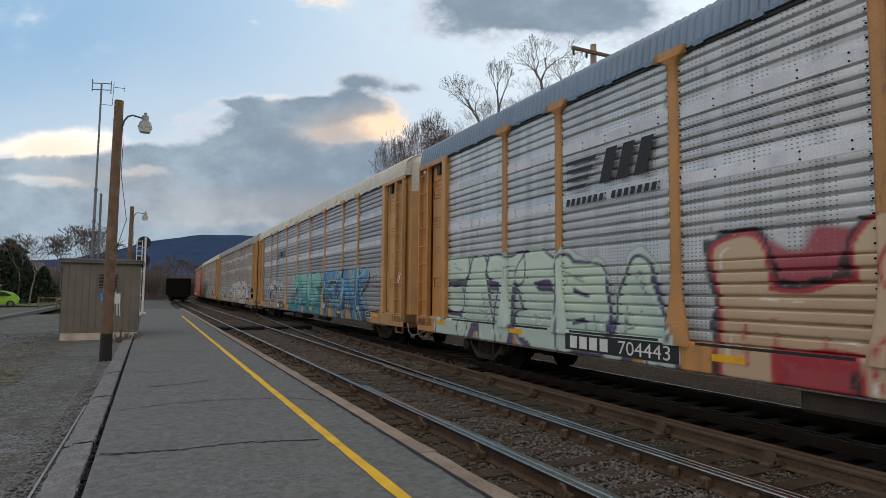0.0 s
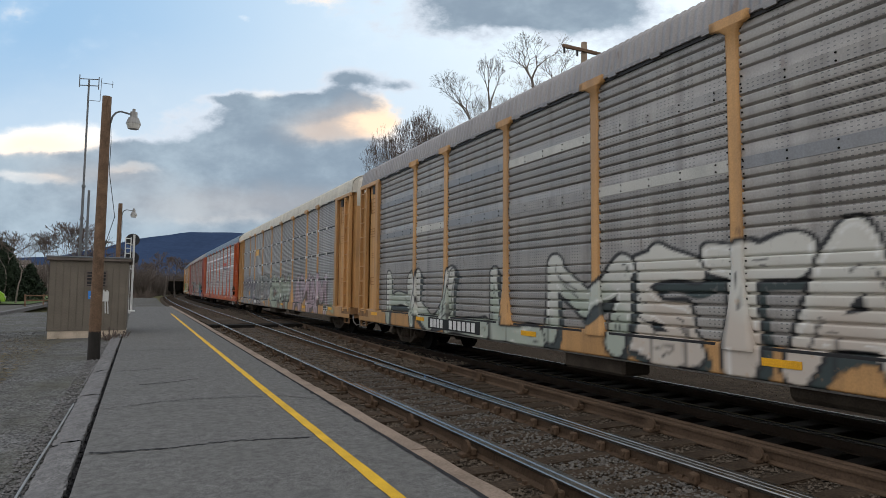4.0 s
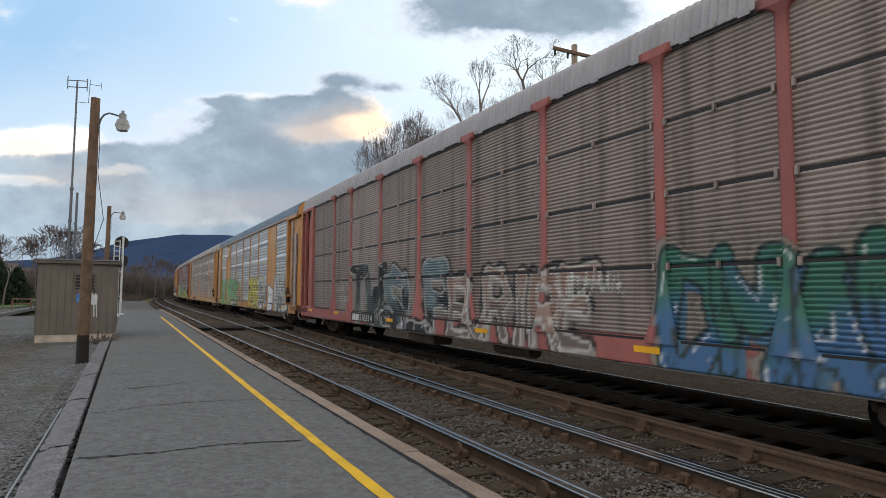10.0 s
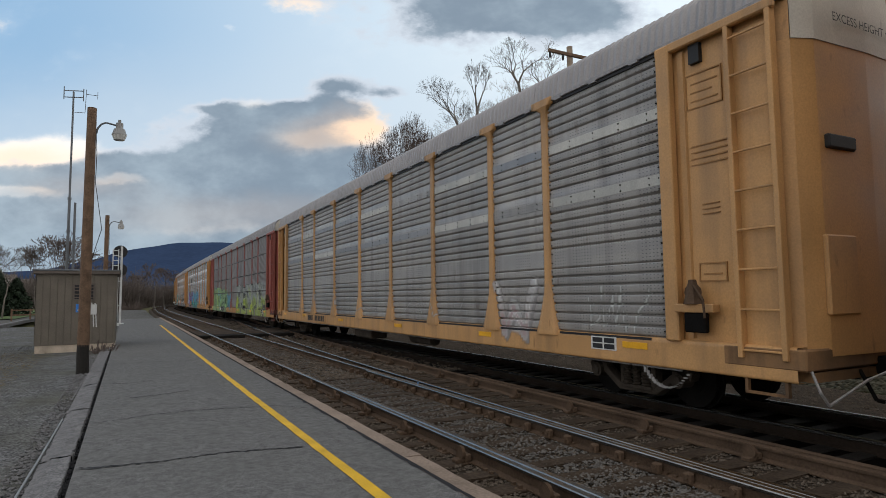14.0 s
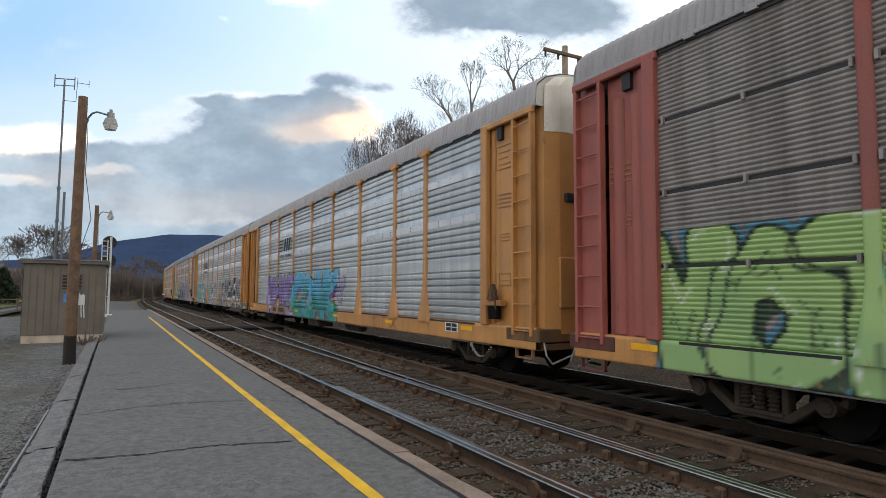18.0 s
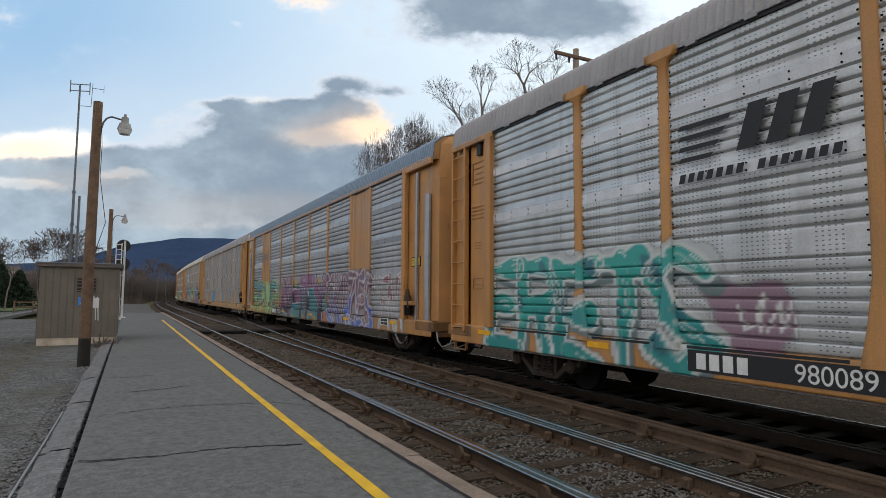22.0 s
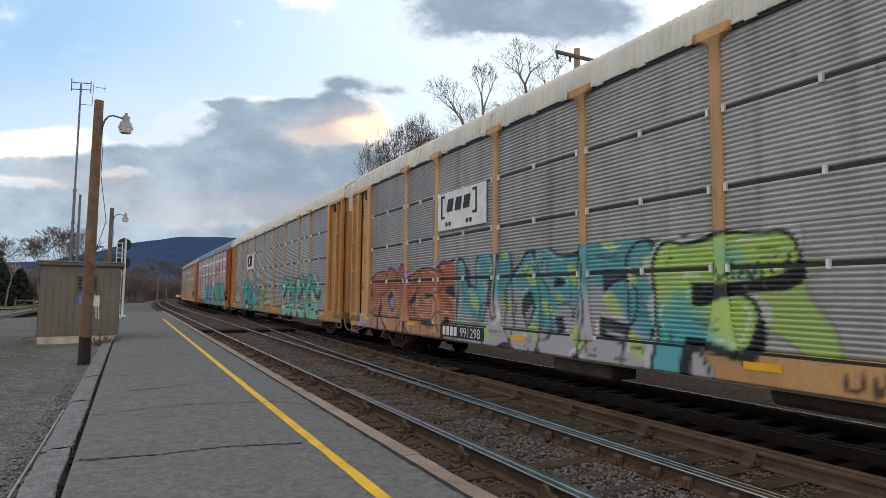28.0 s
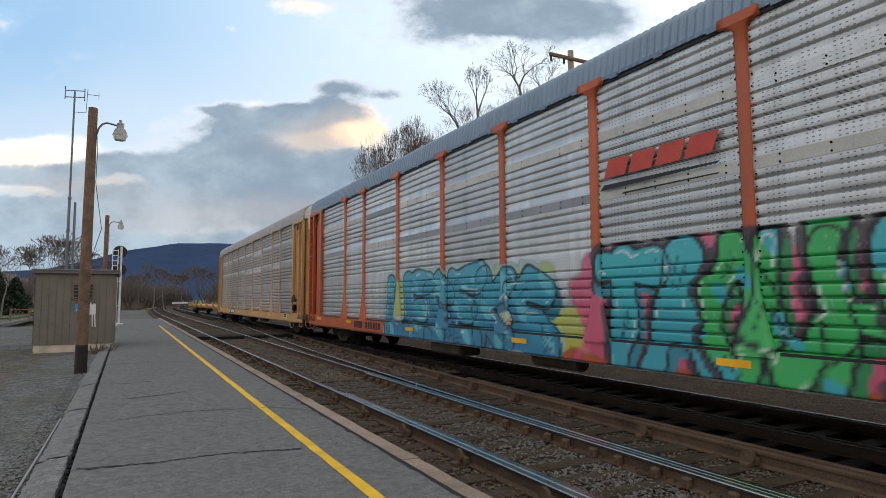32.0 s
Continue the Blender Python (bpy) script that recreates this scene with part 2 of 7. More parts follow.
def tube(bm, a, b, r0, r1=None, n=8, caps=True):
    a, b = Vector(a), Vector(b)
    d = b - a
    q = d.to_track_quat("Z", "Y").to_matrix().to_4x4()
    bmesh.ops.create_cone(bm, cap_ends=caps, segments=n, radius1=r0, radius2=r0 if r1 is None else r1, depth=d.length, matrix=Matrix.Translation((a + b) / 2) @ q)
    return bm


def bent(bm, pts, r, n=6):
    for a, b in zip(pts, pts[1:]):
        tube(bm, a, b, r, r, n)
    return bm


def grid_mesh(P):
    """Vertices and faces of a grid of points, rows by columns."""
    R, C = P.shape[:2]
    i = np.arange(R * C).reshape(R, C)
    f = np.stack([i[:-1, :-1], i[:-1, 1:], i[1:, 1:], i[1:, :-1]], -1).reshape(-1, 4)
    return P.reshape(-1, 3), f


def thing(name, label, category, group="", m=None):
    ob = new(name)
    ob.empty_display_size = 0.2
    if m is not None:
        ob.matrix_basis = m
    return tagged(ob, label, category, group)


# ---- plan: the line of the railway ----
KNOT_S = np.array([-400.0, 0.0, 40.0, 80.0, 110.0, 150.0, 700.0])
KNOT_K = np.array([0.0, 0.0, 0.0001, -0.0005, -0.0005, -0.003, -0.003])
LINE_S = np.linspace(-300, 600, 9001)
LINE_H = np.cumsum(np.interp(LINE_S, KNOT_S, KNOT_K)) * 0.1
LINE_H -= np.interp(0, LINE_S, LINE_H)
LINE_X = np.cumsum(-np.sin(LINE_H)) * 0.1
LINE_Y = np.cumsum(np.cos(LINE_H)) * 0.1
LINE_X -= np.interp(0, LINE_S, LINE_X)
LINE_Y -= np.interp(0, LINE_S, LINE_Y)


def along(s, off, z=0.0):
    """The point at chainage s, off metres to the right of the zero line."""
    h = np.interp(s, LINE_S, LINE_H)
    return np.array([np.interp(s, LINE_S, LINE_X) + off * np.cos(h), np.interp(s, LINE_S, LINE_Y) + off * np.sin(h), z + 0 * np.asarray(h)])


RAIL_A, RAIL_B, RAIL_D = 3.7, 5.32, 8.0
TRAIN_X = RAIL_D + 0.73
M_ASPHALT = aggregate("asphalt", (0.092, 0.0915, 0.09), (0.174, 0.173, 0.17), 110.0, (0.124, 0.124, 0.12), 0.9, 0.22)
M_CONCRETE = mat("kerb_concrete", (0.25, 0.195, 0.155), 0.9, var=0.35, scale=2.0, fine=40, bump=0.5, spec=0.08)
M_OLDCONC = aggregate("old_grey_concrete", (0.12, 0.119, 0.12), (0.2, 0.198, 0.2), 55.0, (0.15, 0.148, 0.15), 2.4, 0.4, 1.0)
M_GRAVEL = aggregate("grey_gravel", (0.062, 0.062, 0.062), (0.2, 0.199, 0.198), 36.0, (0.1, 0.099, 0.078), 0.55, 1.0, 2.5)
M_STONE = mat("ballast_stone", (0.115, 0.094, 0.074), 0.95, var=0.55, scale=14.0, fine=60, bump=0.4, spec=0.08)
M_BALLAST = aggregate("ballast_fines", (0.03, 0.022, 0.016), (0.105, 0.083, 0.062), 42.0, (0.05, 0.038, 0.028), 1.2, 1.0, 2.0)
M_YELLOW = mat("yellow_line_paint", (0.62, 0.37, 0.014), 0.75, var=0.25, scale=4, fine=70)
M_RAILSHADE = mat("shade_black_rail_side", (0.022, 0.016, 0.012), 0.9, var=0.4, scale=2, fine=40, spec=0.08)
M_RUST = mat("rusty_rail_steel", (0.092, 0.062, 0.042), 0.85, 0.1, var=0.4, scale=2, fine=40, spec=0.08)
M_SHINY = mat("polished_rail_head", (0.25, 0.245, 0.235), 0.27, 1.0, var=0.3, scale=3, fine=30, bump=0.02)
M_TIE = mat("weathered_tie_wood", (0.058, 0.043, 0.031), 0.9, var=0.55, scale=3, fine=30, bump=0.9, spec=0.08)
# Dark crossing timber; also paints the shaded ties under the train.
M_TIEDARK = mat("dark_crossing_and_shaded_tie_wood", (0.018, 0.016, 0.014), 0.85, var=0.4, scale=3, fine=30, bump=0.6, spec=0.08)
M_GRASS = mat("dormant_grass", (0.11, 0.105, 0.05), 0.95, var=0.4, scale=0.15, fine=8, bump=0.8, spec=0.08)
M_TAR = mat("black_tar_crack", (0.03, 0.03, 0.032), 0.85, var=0.3, spec=0.08)
M_LITTER = mat("dry_leaf_litter", (0.15, 0.12, 0.07), 0.9, var=0.5, scale=9, fine=50, spec=0.08)
M_ROAD = aggregate("worn_road_gravel", (0.075, 0.073, 0.07), (0.15, 0.148, 0.143), 30.0, (0.09, 0.085, 0.07), 0.3, 0.5, 1.0)
RNG = random.Random(7)


def build_ground():
    xs = np.r_[-4000, -1500, -800, np.linspace(-300, 300, 60), 800, 1500, 4000]
    ys = np.r_[-4000, -1200, np.linspace(-300, 600, 90), 1200, 4800]
    P = np.array([[(x, y, -0.5) for x in xs] for y in ys])
    v, f = grid_mesh(P)
    tagged(link_mesh("ground", v, f, M_GRASS), "dull winter grass and earth around the railway", "ground", kind="structure")


def ribbon(s, offs, zs):
    return np.array([[along(a, o, z) for o, z in zip(offs, zs)] for a in s])


def slab(name, s, offs, zs, material, label, cat, kind="structure"):
    v, f = grid_mesh(ribbon(s, offs, zs))
    return tagged(link_mesh(name, v, f, material), label, cat, kind=kind)


def build_rail(name, offs, s, shiny, label, side=None):
    """A rail with head, web and foot; offs gives its place across for each chainage."""
    prof = [(-0.075, -0.18), (-0.075, -0.165), (-0.014, -0.14), (-0.014, -0.05), (-0.044, -0.04), (-0.045, -0.01), (-0.034, 0.0), (0.034, 0.0), (0.045, -0.01), (0.044, -0.04), (0.014, -0.05), (0.014, -0.14), (0.075, -0.165), (0.075, -0.18)]
    P = np.array([[along(a, o + p[0], p[1]) for p in prof] for a, o in zip(s, offs)])
    v, f = grid_mesh(P)
    ob = link_mesh(name, v, f, [side or M_RUST, M_SHINY])
    n = len(prof) - 1
    if shiny:
        for k, p in enumerate(ob.data.polygons):
            p.material_index = 1 if k % n in (4, 5, 6, 7, 8) else 0
    return tagged(ob, label, "rail", kind="structure")


build_ground()
S_LONG = np.r_[np.arange(-40, 60, 4.0), np.arange(60, 420, 8.0)]
S_PLAT = np.arange(-30, 57, 1.0)
slab("platform", S_PLAT, [-0.42, 0.2, 0.9, 1.7, 2.46], [0.175, 0.182, 0.185, 0.182, 0.18], M_ASPHALT, "grey patched asphalt station platform with cracks", "platform")
slab("platform_far", np.arange(56, 110, 6.0), [-6.5, 2.2], [0.16, 0.12], M_ROAD, "worn paved path beyond the platform", "path")
slab("gravel_yard", np.arange(-30, 63, 3.0), [-3.4, -0.9, -0.42], [0.06, 0.09, 0.05], M_GRAVEL, "grey gravel yard beside the platform", "yard")
slab("parking_lot", np.arange(-30, 50, 3.0), [-30, -3.4], [0.03, 0.06], M_GRAVEL, "grey gravelled lot beside the gravel", "pavement")
slab("road", np.arange(30, 240, 10.0), [-40, -7.6], [-0.02, 0.09], M_ROAD, "grey road beyond the lot", "road")
slab("lawn", np.arange(66, 240, 10.0), [-60, -9.0], [0.2, 0.16], mat("green_lawn", (0.07, 0.11, 0.03), 0.95, var=0.4, scale=0.4, fine=12, bump=0.6), "green lawn behind the road", "lawn")
slab("ballast_bed", S_LONG, [2.7, 2.9, 3.6, 12.9, 13.6, 16.0], [-0.3, -0.22, -0.2, -0.2, -0.32, -0.5], M_BALLAST, "brown-grey stone ballast under the tracks", "ballast")

# The near-black base colour stands in for deep shade under the train.
slab("main_track_bed", S_LONG, [7.1, 7.25, 9.75, 9.9], [-0.21, -0.19, -0.19, -0.21], mat("shade_black_ballast", (0.006, 0.005, 0.0045), 1.0, var=0.5, scale=3, fine=25, bump=1.0, spec=0.0), "ballast under the main track, painted black for the train's shade", "ballast")

slab("right_bank", S_LONG, [12.8, 13.6, 17.0, 22.0, 34.0, 60.0], [-0.22, 0.3, 2.6, 4.4, 5.2, 5.2], aggregate("brown_weedy_bank", (0.03, 0.028, 0.02), (0.12, 0.112, 0.085), 14.0, (0.065, 0.068, 0.034), 0.4, 1.0, 2.0), "weedy bank rising behind the train", "bank")


def kerb_blocks():
    """Kerb in long cast blocks with open joints and chipped edges."""
    root = tagged(new("platform_kerb"), "pale worn concrete kerb along the platform", "kerb", kind="structure")
    s, n = -6.0, 0
    while s < 56:
        e = s + 2.9
        b = bmesh.new()
        pr = [(2.462, -0.3), (2.462, 0.19), (2.475, 0.2), (2.66, 0.2), (2.69, 0.17), (2.7, -0.3)]
        cut = np.linspace(s + 0.008, e - 0.008, 9)
        rows = [[b.verts.new(tuple(along(a, o + (RNG.uniform(-0.014, 0.01) if o > 2.6 and z > 0 else 0), z - (abs(RNG.gauss(0, 0.006)) if z > 0 else 0)))) for o, z in pr] for a in cut]
        for r0, r1 in zip(rows, rows[1:]):
            for k in range(len(pr) - 1):
                b.faces.new((r0[k], r0[k + 1], r1[k + 1], r1[k]))
        b.faces.new(rows[0])
        b.faces.new(rows[-1][::-1])
        part("kerb_block", b, M_CONCRETE, root)
        s = e
    return root


kerb_blocks()


def yellow_line():
    """The painted line, uneven at its edges."""
    s = np.arange(-4, 41, 0.25)
    P = np.array([[along(a, 1.775 + 0.05 * math.exp(-a / 8) + RNG.uniform(-0.006, 0.006), 0.1875), along(a, 1.88 + 0.06 * math.exp(-a / 8) + RNG.uniform(-0.006, 0.006), 0.1875)] for a in s])
    v, f = grid_mesh(P)
    tagged(link_mesh("yellow_line", v, f, M_YELLOW), "worn yellow safety line painted on the platform", "line", kind="structure")


yellow_line()


def kerb_joint():
    """Dirt and crumbled asphalt in the joint along the kerb."""
    s = np.arange(-4, 40, 0.12)
    P = np.array([[along(a, 2.46 - abs(RNG.gauss(0.004, 0.012)), 0.1872), along(a, 2.468 + abs(RNG.gauss(0.0, 0.004)), 0.2025)] for a in s])
    v, f = grid_mesh(P)
    tagged(link_mesh("kerb_joint", v, f, M_TAR), "dark dirt in the joint along the kerb", "joint", kind="structure")


kerb_joint()


def crack(points, w, seed):
    r = random.Random(seed)
    pts = []
    for (x0, y0), (x1, y1) in zip(points, points[1:]):
        for k in range(24):
            u = k / 24
            pts.append((x0 + (x1 - x0) * u, y0 + (y1 - y0) * u + r.gauss(0, 0.014)))
    P = np.array([[(x, y - w * r.uniform(0.02, 0.6), 0.1885), (x, y + w * r.uniform(0.02, 0.6), 0.1885)] for x, y in pts])
    v, f = grid_mesh(P)
    tagged(link_mesh("platform_crack", v, f, M_TAR), "dark crack across the asphalt platform", "crack", kind="structure")


crack([(-0.38, 6.84), (0.28, 6.72), (0.93, 6.76), (1.75, 6.58)], 0.05, 1)
crack([(-0.35, 9.2), (0.3, 9.45), (0.88, 9.5), (2.03, 9.23), (2.44, 8.7)], 0.035, 2)
crack([(0.05, 11.2), (0.69, 11.4), (1.0, 11.6)], 0.05, 3)
crack([(-0.3, 13.3), (0.05, 13.19), (0.49, 13.34)], 0.05, 4)
crack([(-0.3, 17.2), (0.6, 17.3), (1.6, 17.0)], 0.04, 5)


def edge_slabs():
    """Broken old slabs along the platform's back edge, with a dark gap."""
    root = tagged(new("edge_slab_row"), "cracked old concrete slabs along the platform's back edge", "slab", kind="structure")
    cuts = [2.0, 4.6, 7.5, 10.6, 13.5, 16.0, 18.4, 21.0, 23.6]
    for k, (a, e) in enumerate(zip(cuts, cuts[1:])):
        n = 40
        lean = RNG.uniform(-0.02, 0.02)
        ys = np.linspace(a + 0.02, e - 0.02, n)
        P = np.array([[(x + RNG.gauss(0, 0.006) + lean * (y - a) / 3, y, z + (RNG.gauss(0, 0.006) if z > 0 else 0)) for x, z in ((-0.475, -0.1), (-0.475, 0.165), (-0.485, 0.175), (-0.585, 0.172), (-0.66, 0.16), (-0.7, 0.148), (-0.76, 0.125), (-0.77, -0.1))] for y in ys])
        v, f = grid_mesh(P)
        link_mesh("slab", v, [tuple(q[::-1]) for q in f], M_OLDCONC, root)
    b = bmesh.new()
    box(b, -0.535, -0.415, 1.0, 24, 0.0, 0.06)
    part("soil_gap", b, M_TAR, root)
    return root


edge_slabs()
b = bmesh.new()
bent(b, [(-0.84, 2.0, 0.1), (-0.81, 6.3, 0.12), (-0.79, 8.0, 0.12), (-0.78, 10.2, 0.11)], 0.012)
tagged(part("steel_rod", b, mat("pale_conduit", (0.24, 0.24, 0.24), 0.5, 0.4), None), "thin pale steel rod lying beside the platform edge", "rod")
b = bmesh.new()
bent(b, [(-0.8, 12.0, 0.11), (-0.78, 15.6, 0.11)], 0.012)
tagged(part("steel_rod", b, M_OLDCONC, None), "thin grey steel rod lying beside the platform edge", "rod")

# ---- tracks ----
build_rail("rail_near", [RAIL_A] * len(S_LONG), S_LONG, True, "worn steel rail with a polished head")
build_rail("rail_middle", [RAIL_B] * len(S_LONG), S_LONG, True, "worn steel rail with a polished head")
# Both rails under the train have its shade painted on their sides.
build_rail("rail_train_near", [RAIL_D] * len(S_LONG), S_LONG, True, "polished steel rail under the train", M_RAILSHADE)
build_rail("rail_train_far", [RAIL_D + 1.5] * len(S_LONG), S_LONG, True, "polished steel rail under the train", M_RAILSHADE)
S_TURN = np.arange(-10, 62, 2.0)


def turnout_off(s, base):
    return base + np.where(s > 3, 0.0029 * np.maximum(s - 3, 0) ** 1.75, 0.0)


build_rail("rail_wing", turnout_off(S_TURN, RAIL_B + 0.083), S_TURN, True, "polished wing rail of the turnout")
build_rail("rail_outer", turnout_off(S_TURN, RAIL_B + 1.33), S_TURN, False, "rusty outer rail of the turnout")
build_rail("rail_guard", turnout_off(S_TURN[(S_TURN < 14)], RAIL_B + 1.5), S_TURN[(S_TURN < 14)], False, "rusty guard rail of the turnout")
S_TIP = np.array([-10.0, 0.0, 4.0, 8.0, 10.0, 11.2])
build_rail("rail_blade_near", RAIL_A + np.array([0.115, 0.11, 0.105, 0.1, 0.095, 0.085]), S_TIP, True, "polished point blade lying against the near rail")
build_rail("rail_blade", np.interp(S_TURN[S_TURN < 15], [-10, 15], [RAIL_B - 0.09, RAIL_B - 0.08]), S_TURN[S_TURN < 15], True, "polished point blade beside the rail")


def build_ties():
    root = tagged(new("track_ties"), "weathered wooden ties bedded in ballast", "ties", kind="structure")
    meshes = []
    for k in range(5):
        b = bmesh.new()
        box(b, -1.55, 1.55, -0.115, 0.115, -0.2, 0.0, 0.012)
        for v in b.verts:
            v.co += Vector((RNG.gauss(0, 0.012), RNG.gauss(0, 0.01), RNG.gauss(0, 0.006)))
        me = mesh_of(b, "tie", M_TIE)
        meshes.append(me)
    s, k = -3.0, 0
    while s < 70:
        for off, wide in ((5.05 if s < 24 else 4.5, 1.32 if s < 24 else 0.9), (8.75, 0.9)):
            o = new("tie", meshes[k % 5])
            o.parent = root
            # Main-track ties take the dark wood in place of the train's shade.
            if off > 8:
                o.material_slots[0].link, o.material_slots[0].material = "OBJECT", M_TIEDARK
            c = along(s + RNG.gauss(0, 0.03), off + RNG.gauss(0, 0.04))
            o.matrix_basis = Matrix.Translation((c[0], c[1], -0.165)) @ Matrix.Rotation(float(np.interp(s, LINE_S, LINE_H)) + RNG.gauss(0, 0.012), 4, "Z") @ Matrix.Diagonal((wide, 1, 1, 1))
            k += 1
        s += 0.55
    far = bmesh.new()
    for s in np.arange(70, 200, 0.6):
        for off in (4.5, 8.75):
            c = along(s, off)
            bmesh.ops.create_cube(far, size=1.0, matrix=Matrix.Translation((c[0], c[1], -0.25)) @ Matrix.Diagonal((2.6, 0.23, 0.18, 1)))
    tagged(part("tie_row", far, M_TIE, root), kind="stuff")


def mesh_of(bm, name, material):
    me = bpy.data.meshes.new(name)
    bm.to_mesh(me)
    bm.free()
    me.materials.append(material)
    return me


build_ties()


def build_fastenings():
    """Rail braces on the outer sides and tie plates under the rails."""
    b = bmesh.new()
    tube(b, (-0.02, 0, -0.06), (0.02, 0, -0.06), 0.085, n=14)
    box(b, -0.09, 0.06, -0.06, 0.06, -0.17, -0.12, 0.01)
    box(b, 0.02, 0.1, -0.09, 0.09, -0.15, -0.07, 0.01)
    brace = mesh_of(b, "rail_brace", M_RUST)
    b = bmesh.new()
    box(b, -0.17, 0.17, -0.1, 0.1, -0.18, -0.165)
    for x in (-0.12, 0.12):
        for y in (-0.06, 0.06):
            box(b, x - 0.02, x + 0.02, y - 0.02, y + 0.02, -0.165, -0.13)
    plate = mesh_of(b, "tie_plate", M_RUST)
    root = tagged(new("rail_fastenings"), "rusty rail braces and tie plates on the ties", "fastenings", kind="structure")
    for s in np.arange(1.4, 34, 1.65):
        for off in (RAIL_A - 0.16, float(turnout_off(np.array(s), RAIL_B + 1.33)) - 0.16):
            o = new("rail_brace", brace)
            o.parent = root
            c = along(s, off)
            o.matrix_basis = pose(c[0], c[1], 0.0)
    b = bmesh.new()
    box(b, -0.1, -0.02, -0.05, 0.05, -0.17, -0.05, 0.015)
    tube(b, (-0.12, 0, -0.09), (-0.06, 0, -0.09), 0.03, n=8)
    chair = mesh_of(b, "rail_chair", M_RUST)
    for s in np.arange(2.0, 15.0, 0.48):
        o = new("rail_chair", chair)
        o.parent = root
        c = along(s + RNG.gauss(0, 0.04), RAIL_B - 0.09)
        o.matrix_basis = pose(c[0], c[1], 0.0)
    for s in np.arange(0.3, 26, 0.55):
        for off in (RAIL_A, RAIL_B):
            o = new("tie_plate", plate)
            o.parent = root
            c = along(s, off)
            o.matrix_basis = pose(c[0], c[1], 0.0)


build_fastenings()


def scatter_stones(name, n, area, z, size, material, label, seed, flat=0.75):
    """Loose stones, each a small irregular block."""
    r = np.random.RandomState(seed)
    base = np.array([(1, 0, 0), (0, 1, 0), (-1, 0, 0), (0, -1, 0), (0.3, 0.3, 0.8), (-0.3, -0.2, -0.8)])
    tri = np.array([(0, 1, 4), (1, 2, 4), (2, 3, 4), (3, 0, 4), (1, 0, 5), (2, 1, 5), (3, 2, 5), (0, 3, 5)])
    s0, s1, o0, o1 = area
    s = s0 + (s1 - s0) * r.rand(n) ** 1.5
    off = o0 + (o1 - o0) * r.rand(n)
    c = along(s, off).T
    c[:, 2] = z + r.rand(n) * size * 0.4
    V = base[None] * (1 + 0.5 * (r.rand(n, 6, 1) - 0.5)) * (size * (0.45 + 0.9 * r.rand(n, 1, 1)))
    a = r.rand(n) * 6.28
    ca, sa = np.cos(a)[:, None], np.sin(a)[:, None]
    X, Y = V[..., 0] * ca - V[..., 1] * sa, V[..., 0] * sa + V[..., 1] * ca
    V = np.stack([X + c[:, None, 0], Y * 0.8 + c[:, None, 1], V[..., 2] * flat + c[:, None, 2]], -1)
    F = (tri[None] + np.arange(n)[:, None, None] * 6).reshape(-1, 3)
    me = bpy.data.meshes.new(name)
    me.from_pydata(V.reshape(-1, 3).tolist(), [], F.tolist())
    me.materials.append(material)
    return tagged(new(name, me), label, "stones", kind="stuff")


scatter_stones("ballast_stones", 38000, (1.5, 30, 2.75, 7.3), -0.192, 0.022, M_STONE, "loose grey and brown ballast stones between the ties", 3)
scatter_stones("ballast_fill_stones", 11000, (4.0, 42, RAIL_A + 0.2, RAIL_B - 0.2), -0.176, 0.023, mat("grey_ballast_stone", (0.13, 0.122, 0.112), 0.95, var=0.6, scale=14.0, fine=60, bump=0.4, spec=0.08), "grey ballast filled between the near rails", 9)
scatter_stones("ballast_stones_far", 7000, (14, 60, 2.75, 8.2), -0.18, 0.055, M_STONE, "loose ballast stones along the far track", 4)
scatter_stones("kerb_foot_stones", 6000, (1.5, 32, 2.72, 3.55), -0.185, 0.02, M_STONE, "brown ballast stones at the kerb's foot", 10)
scatter_stones("far_side_stones", 9000, (-2, 60, 9.8, 12.7), -0.2, 0.026, M_STONE, "ballast stones beyond the main track", 12)
scatter_stones("yard_stones", 9000, (3, 28, -6.5, -0.78), 0.07, 0.02, M_GRAVEL, "loose small gravel on the yard", 5)
scatter_stones("leaf_litter", 1300, (13, 24, -3.6, -2.1), 0.1, 0.035, M_LITTER, "dry brown leaves and straw on the yard", 6, 0.15)
scatter_stones("edge_rubble", 2600, (3, 20, -1.0, -0.6), 0.1, 0.022, M_OLDCONC, "crumbled concrete along the old slabs", 11)
scatter_stones("litter_by_edge", 1500, (3, 18, -0.54, -0.34), 0.12, 0.03, M_TAR, "dead weeds and soil in the platform gap", 8, 0.6)


def crossing():
    """Dark timber panels of a foot crossing over the tracks."""
    root = tagged(new("timber_crossing"), "dark timber crossing panels between the rails", "crossing", kind="structure")
    for a, e in ((3.1, 3.6), (3.84, 5.2), (5.46, 6.35), (6.55, 7.85), (8.15, 9.35)):
        for k in range(5):
            b = bmesh.new()
            y0 = 31.0 + k * 1.15
            box(b, a, e, y0 + 0.015, y0 + 1.13, -0.2, -0.012 + RNG.uniform(-0.008, 0.004), 0.01)
            part("timber", b, M_TIEDARK if k == 0 else M_TIE, root)
    return root


crossing()
b = bmesh.new()
box(b, 5.22, 5.38, 11.22, 11.38, -0.2, -0.06, 0.03)
tube(b, (5.30, 11.30, -0.08), (5.35, 11.36, 0.02), 0.03, 0.015, n=8)
tagged(part("blue_bottle_litter", b, mat("crushed_blue_plastic", (0.08, 0.2, 0.42), 0.3), None), "crushed blue plastic litter lying on the ballast", "litter")
